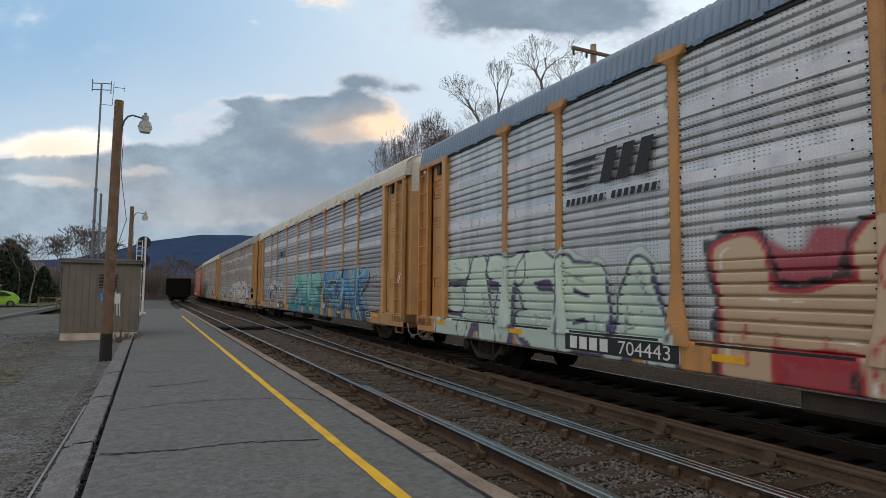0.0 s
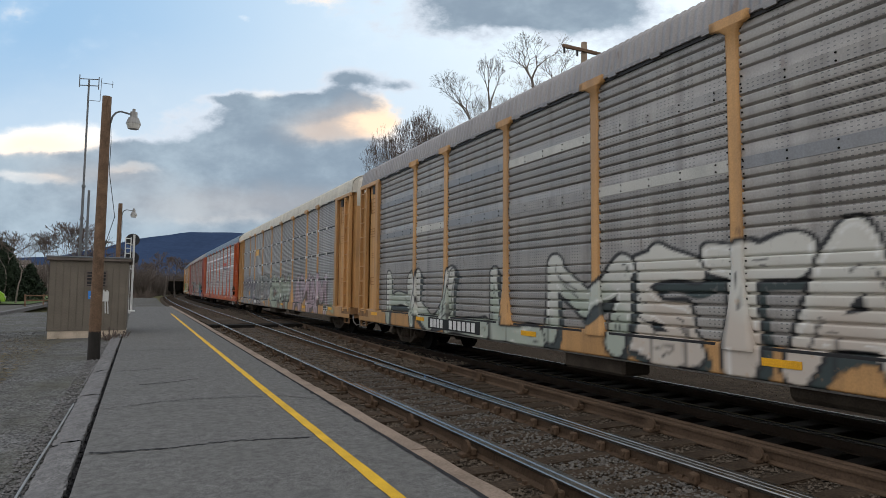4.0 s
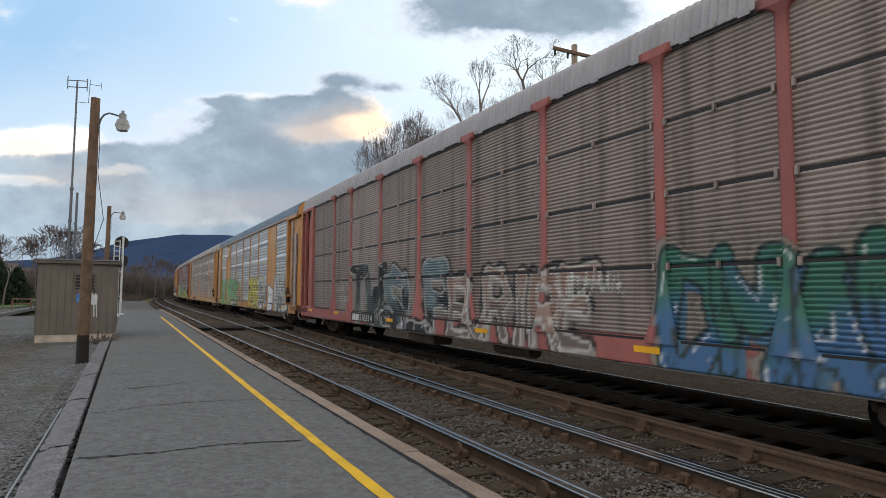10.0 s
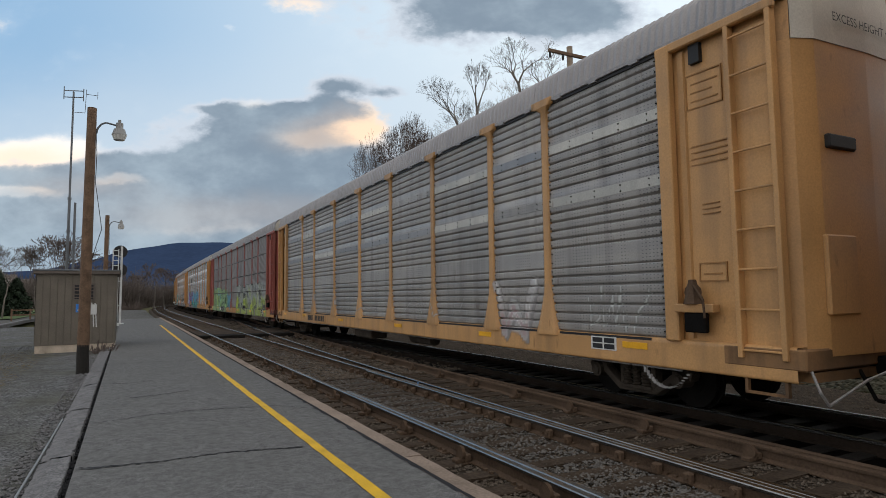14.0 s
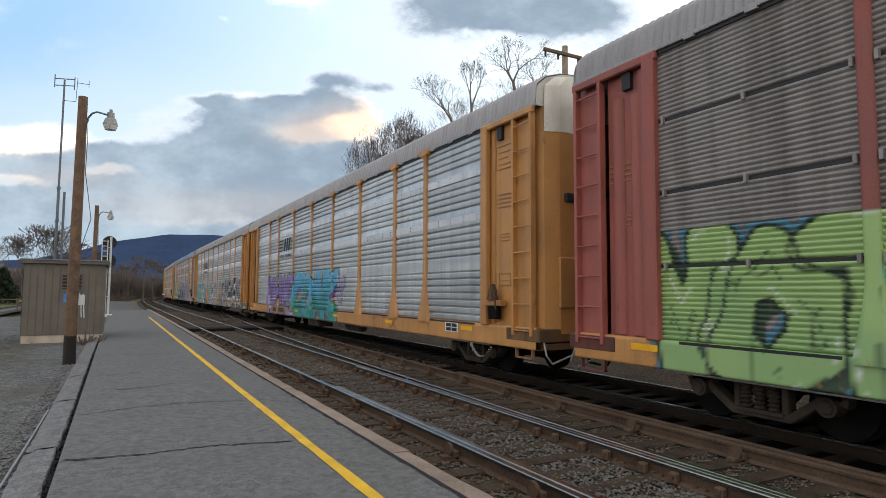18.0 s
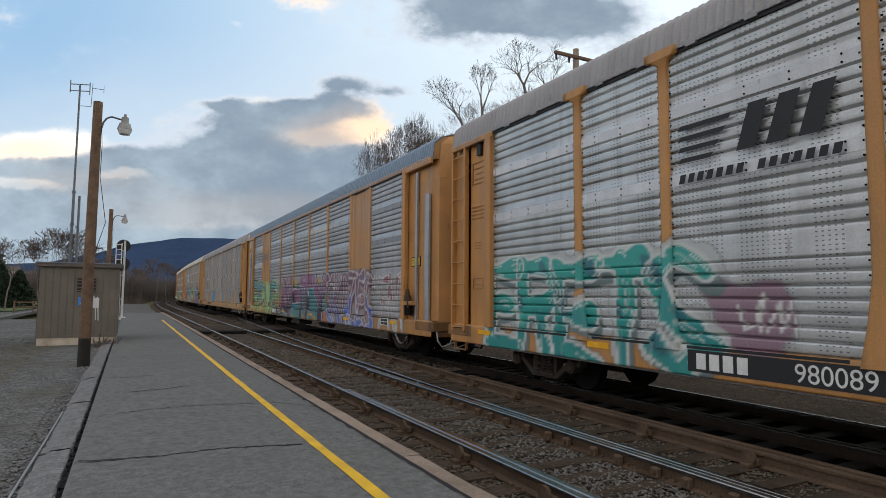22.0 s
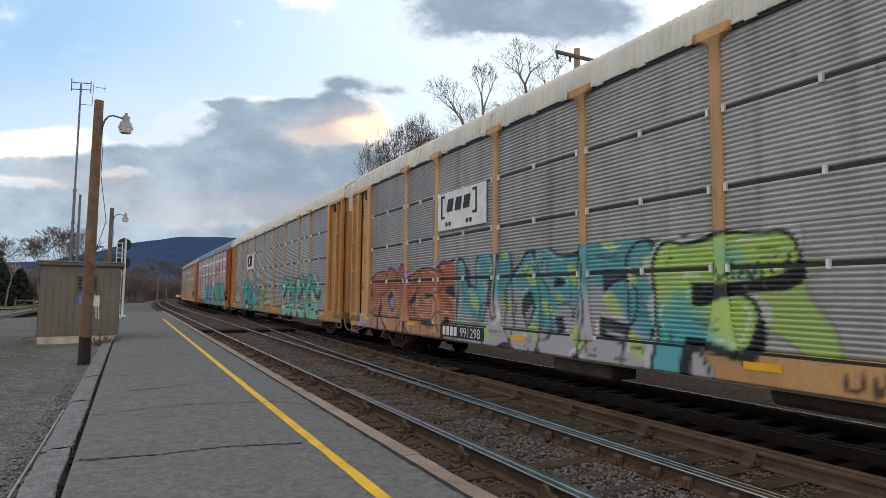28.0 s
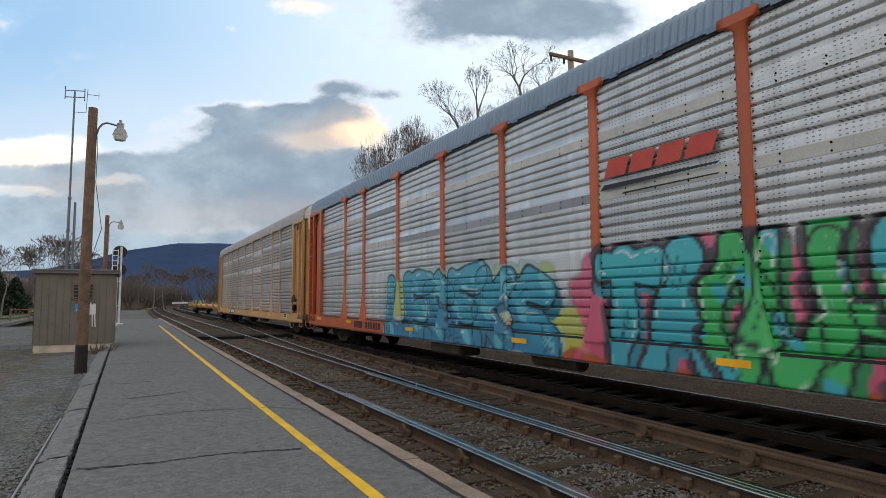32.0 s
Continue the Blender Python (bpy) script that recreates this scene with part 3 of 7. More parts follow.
# ---- the train: materials ----
def car_mat(name, color, rough=0.55, metal=0.0, streak=0.35, stain=(0.05, 0.04, 0.035), dots=0.0, spread=0.12, salt=0.0):
    """Weathered car surface: streaks that run down, mottling, sprayed paint from the mesh's paint attribute, rows of vent holes."""
    m = bpy.data.materials.new(name)
    m.use_nodes = True
    nt = m.node_tree
    N, L = nt.nodes.new, nt.links.new
    b = nt.nodes["Principled BSDF"]
    co, info = N("ShaderNodeTexCoord"), N("ShaderNodeObjectInfo")

    def math_node(op, a, c=None, d=None):
        n = N("ShaderNodeMath")
        n.operation = op
        for k, v in enumerate((a, c, d)):
            if v is None:
                continue
            if isinstance(v, (int, float)):
                n.inputs[k].default_value = v
            else:
                L(v, n.inputs[k])
        return n.outputs[0]

    shift = N("ShaderNodeVectorMath")
    shift.operation = "ADD"
    L(co.outputs["Object"], shift.inputs[0])
    seed = N("ShaderNodeCombineXYZ")
    L(math_node("MULTIPLY", info.outputs["Random"], 40.0), seed.inputs[0])
    L(seed.outputs[0], shift.inputs[1])

    def noise_fac(scale, stretch, detail=4.0):
        mp, n = N("ShaderNodeMapping"), N("ShaderNodeTexNoise")
        mp.inputs["Scale"].default_value = stretch
        n.inputs["Scale"].default_value, n.inputs["Detail"].default_value = scale, detail
        L(shift.outputs[0], mp.inputs["Vector"])
        L(mp.outputs[0], n.inputs["Vector"])
        return n.outputs["Fac"]

    def ramp(v, lo, hi, a=0.0, c=1.0):
        r = N("ShaderNodeMapRange")
        for k, x in zip((1, 2, 3, 4), (lo, hi, a, c)):
            r.inputs[k].default_value = x
        L(v, r.inputs[0])
        return r.outputs[0]

    def mix(fac, a, c):
        x = N("ShaderNodeMix")
        x.data_type = "RGBA"
        for s, v in (("Factor", fac), ("A", a), ("B", c)):
            if isinstance(v, (int, float)):
                x.inputs[s].default_value = v
            elif isinstance(v, tuple):
                x.inputs[s].default_value = (*v, 1)
            else:
                L(v, x.inputs[s])
        return x.outputs["Result"]

    run = ramp(noise_fac(1.0, (0.6, 3.2, 0.22), 6.0), 0.48, 0.75)
    blotch = ramp(noise_fac(1.4, (1, 1, 1), 6.0), 0.35, 0.7)
    grain = ramp(noise_fac(38.0, (1, 1, 1), 3.0), 0.3, 0.7, 0.9, 1.08)
    c = Vector(color)
    base = mix(blotch, tuple(c * 0.86), tuple(c * 1.08))
    level = ramp(info.outputs["Random"], 0, 1, 1 - spread, 1 + spread)
    sc = N("ShaderNodeVectorMath")
    sc.operation = "SCALE"
    L(base, sc.inputs[0])
    L(math_node("MULTIPLY", level, grain), sc.inputs["Scale"])
    col = mix(math_node("MULTIPLY", run, streak), sc.outputs[0], stain)
    rust = ramp(noise_fac(5.0, (1, 1, 0.35), 8.0), 0.66, 0.74)
    col = mix(math_node("MULTIPLY", rust, 0.45), col, (0.09, 0.04, 0.02))
    if dots:
        sp = N("ShaderNodeSeparateXYZ")
        L(co.outputs["Object"], sp.inputs[0])
        fy = math_node("ABSOLUTE", math_node("SUBTRACT", math_node("FRACT", math_node("MULTIPLY", sp.outputs[1], 1 / 0.075)), 0.5))
        fz = math_node("ABSOLUTE", math_node("SUBTRACT", math_node("FRACT", math_node("MULTIPLY", sp.outputs[2], 1 / 0.0556)), 0.5))
        hole = math_node("MULTIPLY", math_node("LESS_THAN", fy, 0.2), math_node("LESS_THAN", fz, 0.13))
        gate = ramp(noise_fac(1.0, (0.01, 3.2, 0.01), 1.0), 0.44, 0.48)
        hole = math_node("MULTIPLY", math_node("MULTIPLY", hole, gate), dots)
        col = mix(hole, col, (0.05, 0.05, 0.055))
        strip = ramp(noise_fac(1.0, (0.01, 0.12, 5.0), 2.0), 0.35, 0.65)
        col = mix(math_node("MULTIPLY", strip, 0.3), col, (0.22, 0.22, 0.23))
    at = N("ShaderNodeAttribute")
    at.attribute_name = "paint"
    worn = ramp(noise_fac(9.0, (1, 1, 1), 5.0), 0.25, 0.4, 0.72, 1.0)
    on = N("ShaderNodeAttribute")
    on.attribute_name = "paint_on"
    fac = math_node("MULTIPLY", on.outputs["Fac"], worn)
    col = mix(fac, col, at.outputs["Color"])
    L(col, b.inputs["Base Color"])
    L(ramp(blotch, 0, 1, rough - 0.08, rough + 0.12), b.inputs["Roughness"])
    if metal:
        L(math_node("MULTIPLY", math_node("SUBTRACT", 1.0, fac), metal), b.inputs["Metallic"])
    bp = N("ShaderNodeBump")
    bp.inputs["Strength"].default_value, bp.inputs["Distance"].default_value = 0.12, 0.01
    L(grain, bp.inputs["Height"])
    L(bp.outputs[0], b.inputs["Normal"])
    return m


M_YEL = car_mat("yellow_car_paint", (0.47, 0.225, 0.066), 0.48)
M_YELPALE = car_mat("faded_yellow_car_paint", (0.5, 0.275, 0.105), 0.5)
M_ORANGE = car_mat("orange_car_paint", (0.44, 0.085, 0.018), 0.46, streak=0.25)
M_RED = car_mat("faded_oxide_red_paint", (0.3, 0.085, 0.065), 0.65)
M_REDPINK = car_mat("bleached_red_paint", (0.33, 0.105, 0.09), 0.65)
M_WHITE = car_mat("white_end_paint", (0.6, 0.57, 0.5), 0.6)
M_SILVER = car_mat("bright_galvanised_panel", (0.6, 0.61, 0.605), 0.36, 0.45, 0.3, dots=0.85)
M_GALV = car_mat("grey_galvanised_panel", (0.42, 0.42, 0.43), 0.42, 0.35, 0.35, dots=0.85)
M_DULL = car_mat("dull_dirty_panel", (0.36, 0.34, 0.315), 0.5, 0.25, 0.5, dots=0.7)
M_SLOT = car_mat("grey_slotted_panel", (0.36, 0.355, 0.345), 0.48, 0.25, 0.38)
M_SLOTD = car_mat("grimy_slotted_panel", (0.27, 0.25, 0.235), 0.52, 0.2, 0.55, stain=(0.05, 0.035, 0.03))
M_SLOTR = car_mat("rusty_slotted_panel", (0.31, 0.25, 0.22), 0.54, 0.15, 0.7, stain=(0.05, 0.033, 0.027))
M_ROOFB = car_mat("blue_grey_roof", (0.15, 0.205, 0.265), 0.45, 0.35, 0.15)
M_ROOFW = car_mat("cream_white_roof", (0.55, 0.53, 0.46), 0.55, 0.0, 0.2)
M_ROOFG = car_mat("grey_brown_roof", (0.3, 0.29, 0.29), 0.55, 0.2, 0.2)
M_GRIME = mat("black_grimy_steel", (0.007, 0.0065, 0.006), 0.9, 0.0, var=0.4, scale=4, fine=40, spec=0.1)
M_TRUCK = mat("dusty_cast_steel", (0.055, 0.045, 0.036), 0.9, 0.0, var=0.4, scale=4, fine=40, spec=0.12)
M_BLACK = mat("black_stencil_paint", (0.015, 0.015, 0.016), 0.6)
M_BARS = mat("white_stencil_paint", (0.62, 0.62, 0.6), 0.6)
M_REFL = mat("amber_reflector_tape", (0.75, 0.38, 0.015), 0.35)
M_PIPE = mat("pale_worn_pipe", (0.32, 0.31, 0.3), 0.5, 0.3, var=0.4, scale=2, fine=30)
M_STRIPD = car_mat("dull_grey_strip", (0.27, 0.275, 0.285), 0.5, 0.3, 0.2)
M_STRIPC = car_mat("cream_grey_strip", (0.5, 0.49, 0.45), 0.55, 0.1, 0.2)
M_STRIPW = car_mat("pale_grey_strip", (0.6, 0.61, 0.63), 0.5, 0.1, 0.15)
SOOTY = {m.name: car_mat("sooty_" + m.name, c, 0.8, streak=0.85, stain=(0.02, 0.015, 0.012)) for m, c in ((M_YEL, (0.22, 0.11, 0.04)), (M_YELPALE, (0.24, 0.13, 0.055)), (M_ORANGE, (0.22, 0.045, 0.014)), (M_RED, (0.13, 0.04, 0.03)), (M_REDPINK, (0.14, 0.045, 0.035)))}
M_STENCIL = mat("faded_brown_stencil", (0.3, 0.155, 0.055), 0.7)
M_MARKR = mat("red_mark_paint", (0.45, 0.05, 0.03), 0.5)

# ---- sprayed letters: strokes on a grid of 4 by 6 ----
GLYPH = {
    "A": "00-26-40 12-32", "B": "00-06-35-33-03 33-31-00", "C": "45-26-04-02-20-41", "D": "00-06-35-42-20-00", "E": "40-00-06-46 03-33",
    "F": "00-06-46 03-33", "G": "45-26-04-02-20-41-43-23", "H": "00-06 40-46 03-43", "I": "20-26", "J": "02-10-31-36", "K": "00-06 46-03-40",
    "L": "06-00-40", "M": "00-06-23-46-40", "N": "00-06-40-46", "O": "20-02-04-26-44-42-20", "P": "00-06-36-44-33-03", "Q": "20-02-04-26-44-42-20 22-40",
    "R": "00-06-36-44-33-03 23-40", "S": "45-26-05-13-32-41-20-01", "T": "20-26 06-46", "U": "06-02-20-42-46", "V": "06-20-46", "W": "06-10-23-30-46",
    "~": "01-15-21-36-40", "/": "00-46", "u": "05-11-32-46-41",
    "X": "00-46 06-40", "Y": "06-23-46 23-20", "Z": "06-46-00-40", "-": "03-43",
}


def seg_dist(u, v, a, b):
    d = b - a
    k = np.clip(((u - a[0]) * d[0] + (v - a[1]) * d[1]) / max(d @ d, 1e-9), 0, 1)
    return np.hypot(u - a[0] - k * d[0], v - a[1] - k * d[1])


def wave(u, v, k, p):
    return np.sin(u * k + p) * np.cos(v * k * 1.3 + 2 * p) + 0.5 * np.sin(u * k * 2.3 + v * k * 1.7 + 3 * p)


def over(rgba, mask, color, alpha=1.0):
    a = np.clip(mask, 0, 1)[:, None] * alpha
    rgba[:, :3] = rgba[:, :3] * (1 - a) + np.array(color)[None, :] * a
    rgba[:, 3:] = rgba[:, 3:] * (1 - a) + a


def spray(rgba, u, v, word, u0, u1, z0, z1, fill, fill2, line, halo=None, cloud=None, fat=0.2, cast=None, spots=None, seed=1):
    """Sprays a word between u0 and u1, z0 and z1: backing cloud, halo, cast block, thin outline, fading fill with cuts and shine."""
    hit = (u > u0 - 0.9) & (u < u1 + 0.9) & (v > z0 - 0.6) & (v < z1 + 0.6)
    if not hit.any():
        return
    U, V, out = u[hit], v[hit], rgba[hit]
    H, n = z1 - z0, len(word)
    cell = (u1 - u0) / n
    wob = 0.035 * H
    su, sv = U + wob * wave(U, V, 2.6, seed), V + wob * wave(V, U, 2.9, seed + 2)
    if cloud is not None:
        e = np.minimum(np.minimum(U - u0 + 0.25, u1 + 0.25 - U) / 0.5, np.minimum(V - z0 + 0.5, z1 + 0.28 - V) / 0.35) + 0.45 * wave(U, V, 3.1, seed + 5)
        over(out, (e - 0.3) * 2.5, cloud, 0.92)
    d, block, back = np.full(len(U), 9.0), np.full(len(U), 9.0), np.full(len(U), 9.0)
    jit = random.Random(int(seed * 10))
    for k, ch in enumerate(word):
        lift, tip = 0.05 * H * math.sin(seed + k * 2.1), jit.uniform(-0.12, 0.12)
        wide = 0.88 * jit.uniform(0.92, 1.1)
        dk = np.full(len(U), 9.0)
        for stroke in GLYPH[ch].split():
            p = []
            for q in stroke.split("-"):
                gu, gz = int(q[0]) / 4 + jit.uniform(-0.05, 0.05), int(q[1]) / 6
                p.append(np.array([u0 + (k + 0.06 + gu * wide) * cell + tip * cell * (gz - 0.5), z0 + lift + (0.06 + gz * 0.88 + jit.uniform(-0.03, 0.03)) * H]))
            for a, b in zip(p, p[1:]):
                # strokes swell towards one end
                dd = b - a
                t = np.clip(((su - a[0]) * dd[0] + (sv - a[1]) * dd[1]) / max(dd @ dd, 1e-9), 0, 1)
                dk = np.minimum(dk, np.hypot(su - a[0] - t * dd[0], sv - a[1] - t * dd[1]) - 0.05 * H * (t - 0.5))
                block = np.minimum(block, seg_dist(su - 0.06 * H, sv + 0.09 * H, a, b))
        # the outline of each letter runs on over the one behind it
        back = np.where(dk < d, d, np.minimum(back, dk))
        d = np.minimum(d, dk)
    w, o = 0.68 * fat * min(H, cell * 1.25), max(0.06, 0.034 * H)
    if halo is not None:
        over(out, (w + o + 0.09 + 0.05 * wave(U, V, 7, seed) - d) / 0.03, halo, 0.92)
    over(out, (w + 0.8 * o - block) / 0.025, np.array(line) * 0.6 if cast is None else cast)
    over(out, (w + o - d) / 0.022, line)
    g = np.clip((V - z0) / H + 0.3 * wave(U, V, 2.2, seed + 7), 0, 1)
    g = (np.clip((g - 0.3) / 0.4, 0, 1) * (1 + 0.12 * wave(U, V, 9.0, seed + 3)))[:, None].clip(0, 1)
    c = np.array(fill)[None, :] * g + np.array(fill2)[None, :] * (1 - g)
    a = np.clip((w - d) / 0.022, 0, 1)[:, None]
    out[:, :3] = out[:, :3] * (1 - a) + c * a
    out[:, 3:] = out[:, 3:] * (1 - a) + a
    if spots is not None:
        over(out, np.clip((wave(U, V, 4.2, seed + 11) - 0.62) * 6, 0, 1) * (d < w), spots, 0.9)
    # seams where letters overlap, then thin cuts and highlights within them
    over(out, np.clip((0.6 * o - np.abs(back - w)) / 0.03, 0, 1) * (d < w), line)
    cut = np.clip((0.026 - np.abs(d - 0.12 * w)) / 0.026, 0, 1) * (wave(U, V, 3.1, seed + 4) > 0.45)
    over(out, cut, line, 0.85)
    shine = np.clip((0.026 - np.abs(d - 0.68 * w)) / 0.026, 0, 1) * (wave(U, V, 3.6, seed + 1) > 0.35)
    over(out, shine * (d < w), (0.72, 0.72, 0.7), 0.75)
    # faint overspray and runs
    run = np.clip((wave(U * 9.0, V * 0.3, 1.0, seed) - 1.15) * 6, 0, 1) * (V < z0 + 0.35 * H) * (d < w + 0.25)
    over(out, run, line, 0.6)
    rgba[hit] = out


def scrawl(rgba, u, v, word, u0, u1, z0, z1, color, seed=1, thin=0.024):
    """A quick one-line tag."""
    hit = (u > u0 - 0.3) & (u < u1 + 0.3) & (v > z0 - 0.3) & (v < z1 + 0.3)
    if not hit.any():
        return
    U, V, out = u[hit], v[hit], rgba[hit]
    cell, H = (u1 - u0) / len(word), z1 - z0
    d = np.full(len(U), 9.0)
    su, sv = U + 0.04 * wave(U, V, 4, seed), V + 0.04 * wave(V, U, 3.5, seed)
    for k, ch in enumerate(word):
        for stroke in GLYPH[ch].split():
            p = [np.array([u0 + (k + 0.1 + int(q[0]) / 4 * 0.75) * cell, z0 + int(q[1]) / 6 * H]) for q in stroke.split("-")]
            for a, b in zip(p, p[1:]):
                d = np.minimum(d, seg_dist(su, sv, a, b))
    over(out, (thin + 0.008 - d) / 0.02, color, 0.9)
    rgba[hit] = out


def blotch_paint(rgba, u, v, u0, u1, z0, z1, color, seed=1, alpha=0.9):
    """A soft sprayed patch."""
    e = np.minimum(np.minimum(u - u0, u1 - u) / 0.4, np.minimum(v - z0, z1 - v) / 0.3) + 0.5 * wave(u, v, 3.3, seed)
    inside = (u > u0 - 0.3) & (u < u1 + 0.3) & (v > z0 - 0.3) & (v < z1 + 0.3)
    over(rgba, np.clip((e - 0.25) * 3, 0, 1) * inside, color, alpha)


PAINT = {}


def sprayed(car, *how):
    PAINT.setdefault(car, []).append(how)


INK, CHALK = (0.012, 0.012, 0.014), (0.62, 0.63, 0.6)
sprayed(0, 'spray', 'EATS', -12.5, -7.2, 0.75, 2.5, (0.52, 0.62, 0.52), (0.42, 0.5, 0.44), (0.04, 0.035, 0.07), (0.45, 0.52, 0.47), None, 0.28, (0.1, 0.08, 0.16))
sprayed(0, 'spray', 'BA', -7.1, -4.5, 0.75, 2.3, (0.52, 0.63, 0.5), (0.42, 0.52, 0.46), (0.06, 0.05, 0.1), (0.5, 0.58, 0.5), None, 0.23, (0.08, 0.07, 0.16))
sprayed(0, 'spray', 'HSHEF', -3.3, 7.5, 0.7, 2.5, (0.5, 0.36, 0.23), (0.46, 0.32, 0.2), (0.36, 0.03, 0.04), INK, (0.32, 0.03, 0.05), 0.31, (0.3, 0.02, 0.03))
sprayed(1, 'scrawl', '~u/~u', -12.0, -10.4, 1.2, 1.9, INK)
sprayed(1, 'spray', 'COFTR', -10.4, -5.2, 0.75, 2.4, (0.55, 0.56, 0.57), (0.34, 0.33, 0.38), INK, (0.42, 0.4, 0.42), None, 0.19, (0.05, 0.05, 0.06))
sprayed(1, 'spray', 'JOPAS', -3.2, 3.4, 0.62, 2.55, (0.22, 0.5, 0.46), (0.02, 0.2, 0.24), INK, None, (0.6, 0.3, 0.28), 0.31, (0.02, 0.17, 0.2))
sprayed(1, 'scrawl', '~u/', 3.2, 3.9, 1.6, 2.2, INK)
sprayed(1, 'spray', 'FONK', 4.6, 10.4, 0.68, 2.6, (0.06, 0.22, 0.42), (0.02, 0.03, 0.09), (0.26, 0.52, 0.55), INK, None, 0.2, INK)
sprayed(1, 'scrawl', 'YEEYEE', 9.9, 11.5, 2.0, 2.35, (0.22, 0.05, 0.06))
sprayed(1, 'scrawl', 'u~u/', 10.6, 11.8, 1.2, 1.5, CHALK)
sprayed(2, 'spray', 'STARBED', -0.6, 9.0, 0.7, 2.4, (0.56, 0.55, 0.5), (0.5, 0.44, 0.38), INK, None, None, 0.21, (0.03, 0.045, 0.045))
sprayed(2, 'spray', 'HULLM', -11.3, -0.7, 0.8, 2.28, (0.5, 0.5, 0.46), (0.36, 0.4, 0.34), INK, None, None, 0.2, (0.04, 0.05, 0.05))
sprayed(2, 'spray', 'YE', 9.0, 10.2, 1.2, 2.28, CHALK, CHALK, INK, None, None, 0.17)
sprayed(2, 'patch', 10.6, 11.6, 0.8, 2.4, CHALK)
sprayed(2, 'scrawl', 'O~u', 10.7, 11.6, 1.3, 2.2, INK)
sprayed(2, 'scrawl', 'VYV', 10.4, 11.9, 2.3, 2.7, CHALK)
sprayed(2, 'scrawl', 'u~u', 10.9, 11.8, 0.75, 0.95, INK)
sprayed(3, 'spray', 'CTOK', -13.0, -6.4, 0.7, 2.35, (0.13, 0.11, 0.13), (0.17, 0.18, 0.2), (0.42, 0.41, 0.4), (0.17, 0.18, 0.18), None, 0.21, (0.16, 0.16, 0.15), (0.09, 0.07, 0.09))
sprayed(3, 'patch', -12.8, -12.2, 1.0, 1.9, (0.12, 0.3, 0.42))
sprayed(3, 'spray', 'VERM', -6.4, -1.0, 0.7, 2.4, (0.13, 0.14, 0.13), (0.2, 0.16, 0.15), (0.4, 0.4, 0.37), (0.14, 0.15, 0.14), None, 0.19)
sprayed(3, 'spray', 'CMM', -1.1, 3.2, 0.7, 2.3, (0.36, 0.4, 0.32), (0.3, 0.34, 0.27), (0.04, 0.04, 0.035), None, (0.24, 0.15, 0.11), 0.26, (0.08, 0.075, 0.06))
sprayed(3, 'scrawl', '~u/u', 3.2, 4.2, 1.4, 2.1, CHALK)
sprayed(3, 'spray', 'AMAM', 4.7, 10.6, 0.62, 2.35, (0.42, 0.33, 0.37), (0.4, 0.29, 0.31), (0.08, 0.06, 0.055), None, None, 0.15, (0.1, 0.08, 0.07))
sprayed(3, 'scrawl', '/u~u', 10.0, 11.4, 2.25, 2.6, CHALK)
sprayed(3, 'scrawl', 'u~/', 11.0, 12.2, 1.5, 1.9, CHALK)
sprayed(3, 'patch', 10.8, 12.2, 0.7, 1.2, (0.3, 0.36, 0.24))
sprayed(5, 'scrawl', '~u/', -6.9, -5.8, 1.5, 2.0, (0.45, 0.4, 0.38))
sprayed(5, 'spray', 'TW', -7.1, -4.0, 0.75, 2.6, INK, (0.05, 0.07, 0.06), (0.4, 0.38, 0.34), None, None, 0.23)
sprayed(5, 'spray', 'SLP', -3.9, 0.6, 0.72, 2.4, (0.14, 0.2, 0.22), INK, (0.4, 0.38, 0.35), INK, None, 0.2)
sprayed(5, 'scrawl', 'u~A', -9.0, -7.3, 1.75, 2.1, CHALK)
sprayed(5, 'scrawl', '~uI~u', -8.9, -7.3, 1.3, 1.65, CHALK)
sprayed(5, 'scrawl', 'u~I~', -8.8, -7.3, 0.95, 1.2, CHALK)
sprayed(5, 'spray', 'EURIRE', 0.4, 5.6, 0.72, 2.2, (0.3, 0.2, 0.16), (0.14, 0.11, 0.1), (0.45, 0.42, 0.38), INK, None, 0.14)
sprayed(5, 'scrawl', '~u/u~', 4.9, 6.4, 1.7, 2.2, CHALK)
sprayed(5, 'spray', 'DMAM', 7.3, 11.0, 0.65, 2.3, (0.04, 0.15, 0.1), (0.05, 0.13, 0.26), (0.02, 0.04, 0.04), (0.25, 0.22, 0.18), None, 0.22, (0.06, 0.14, 0.22))
sprayed(6, 'patch', -7.5, -2.0, 0.75, 2.5, (0.5, 0.26, 0.08))
sprayed(6, 'spray', 'SIYPEK', -11.9, -3.3, 0.7, 2.55, (0.14, 0.34, 0.13), (0.24, 0.42, 0.2), (0.01, 0.022, 0.012), None, None, 0.23, (0.3, 0.4, 0.22))
sprayed(6, 'scrawl', 'OL~u', -3.7, -2.7, 1.9, 2.4, INK)
sprayed(6, 'scrawl', 'u~EP', -3.3, -2.2, 1.1, 1.8, INK)
sprayed(6, 'scrawl', 'EUVY', -1.5, 0.5, 1.5, 2.4, INK)
sprayed(6, 'scrawl', 'u/~', -1.4, -0.4, 0.9, 1.3, INK)
sprayed(6, 'spray', 'TGUO', 1.3, 6.0, 0.9, 2.47, (0.5, 0.44, 0.05), (0.52, 0.45, 0.08), (0.05, 0.05, 0.02), None, (0.5, 0.43, 0.06), 0.24)
sprayed(6, 'scrawl', '~u/~', 6.0, 7.0, 1.2, 2.1, INK)
sprayed(6, 'spray', 'REMI', 4.6, 7.3, 0.85, 2.35, (0.5, 0.51, 0.52), (0.5, 0.5, 0.51), (0.03, 0.03, 0.03), CHALK, None, 0.17)
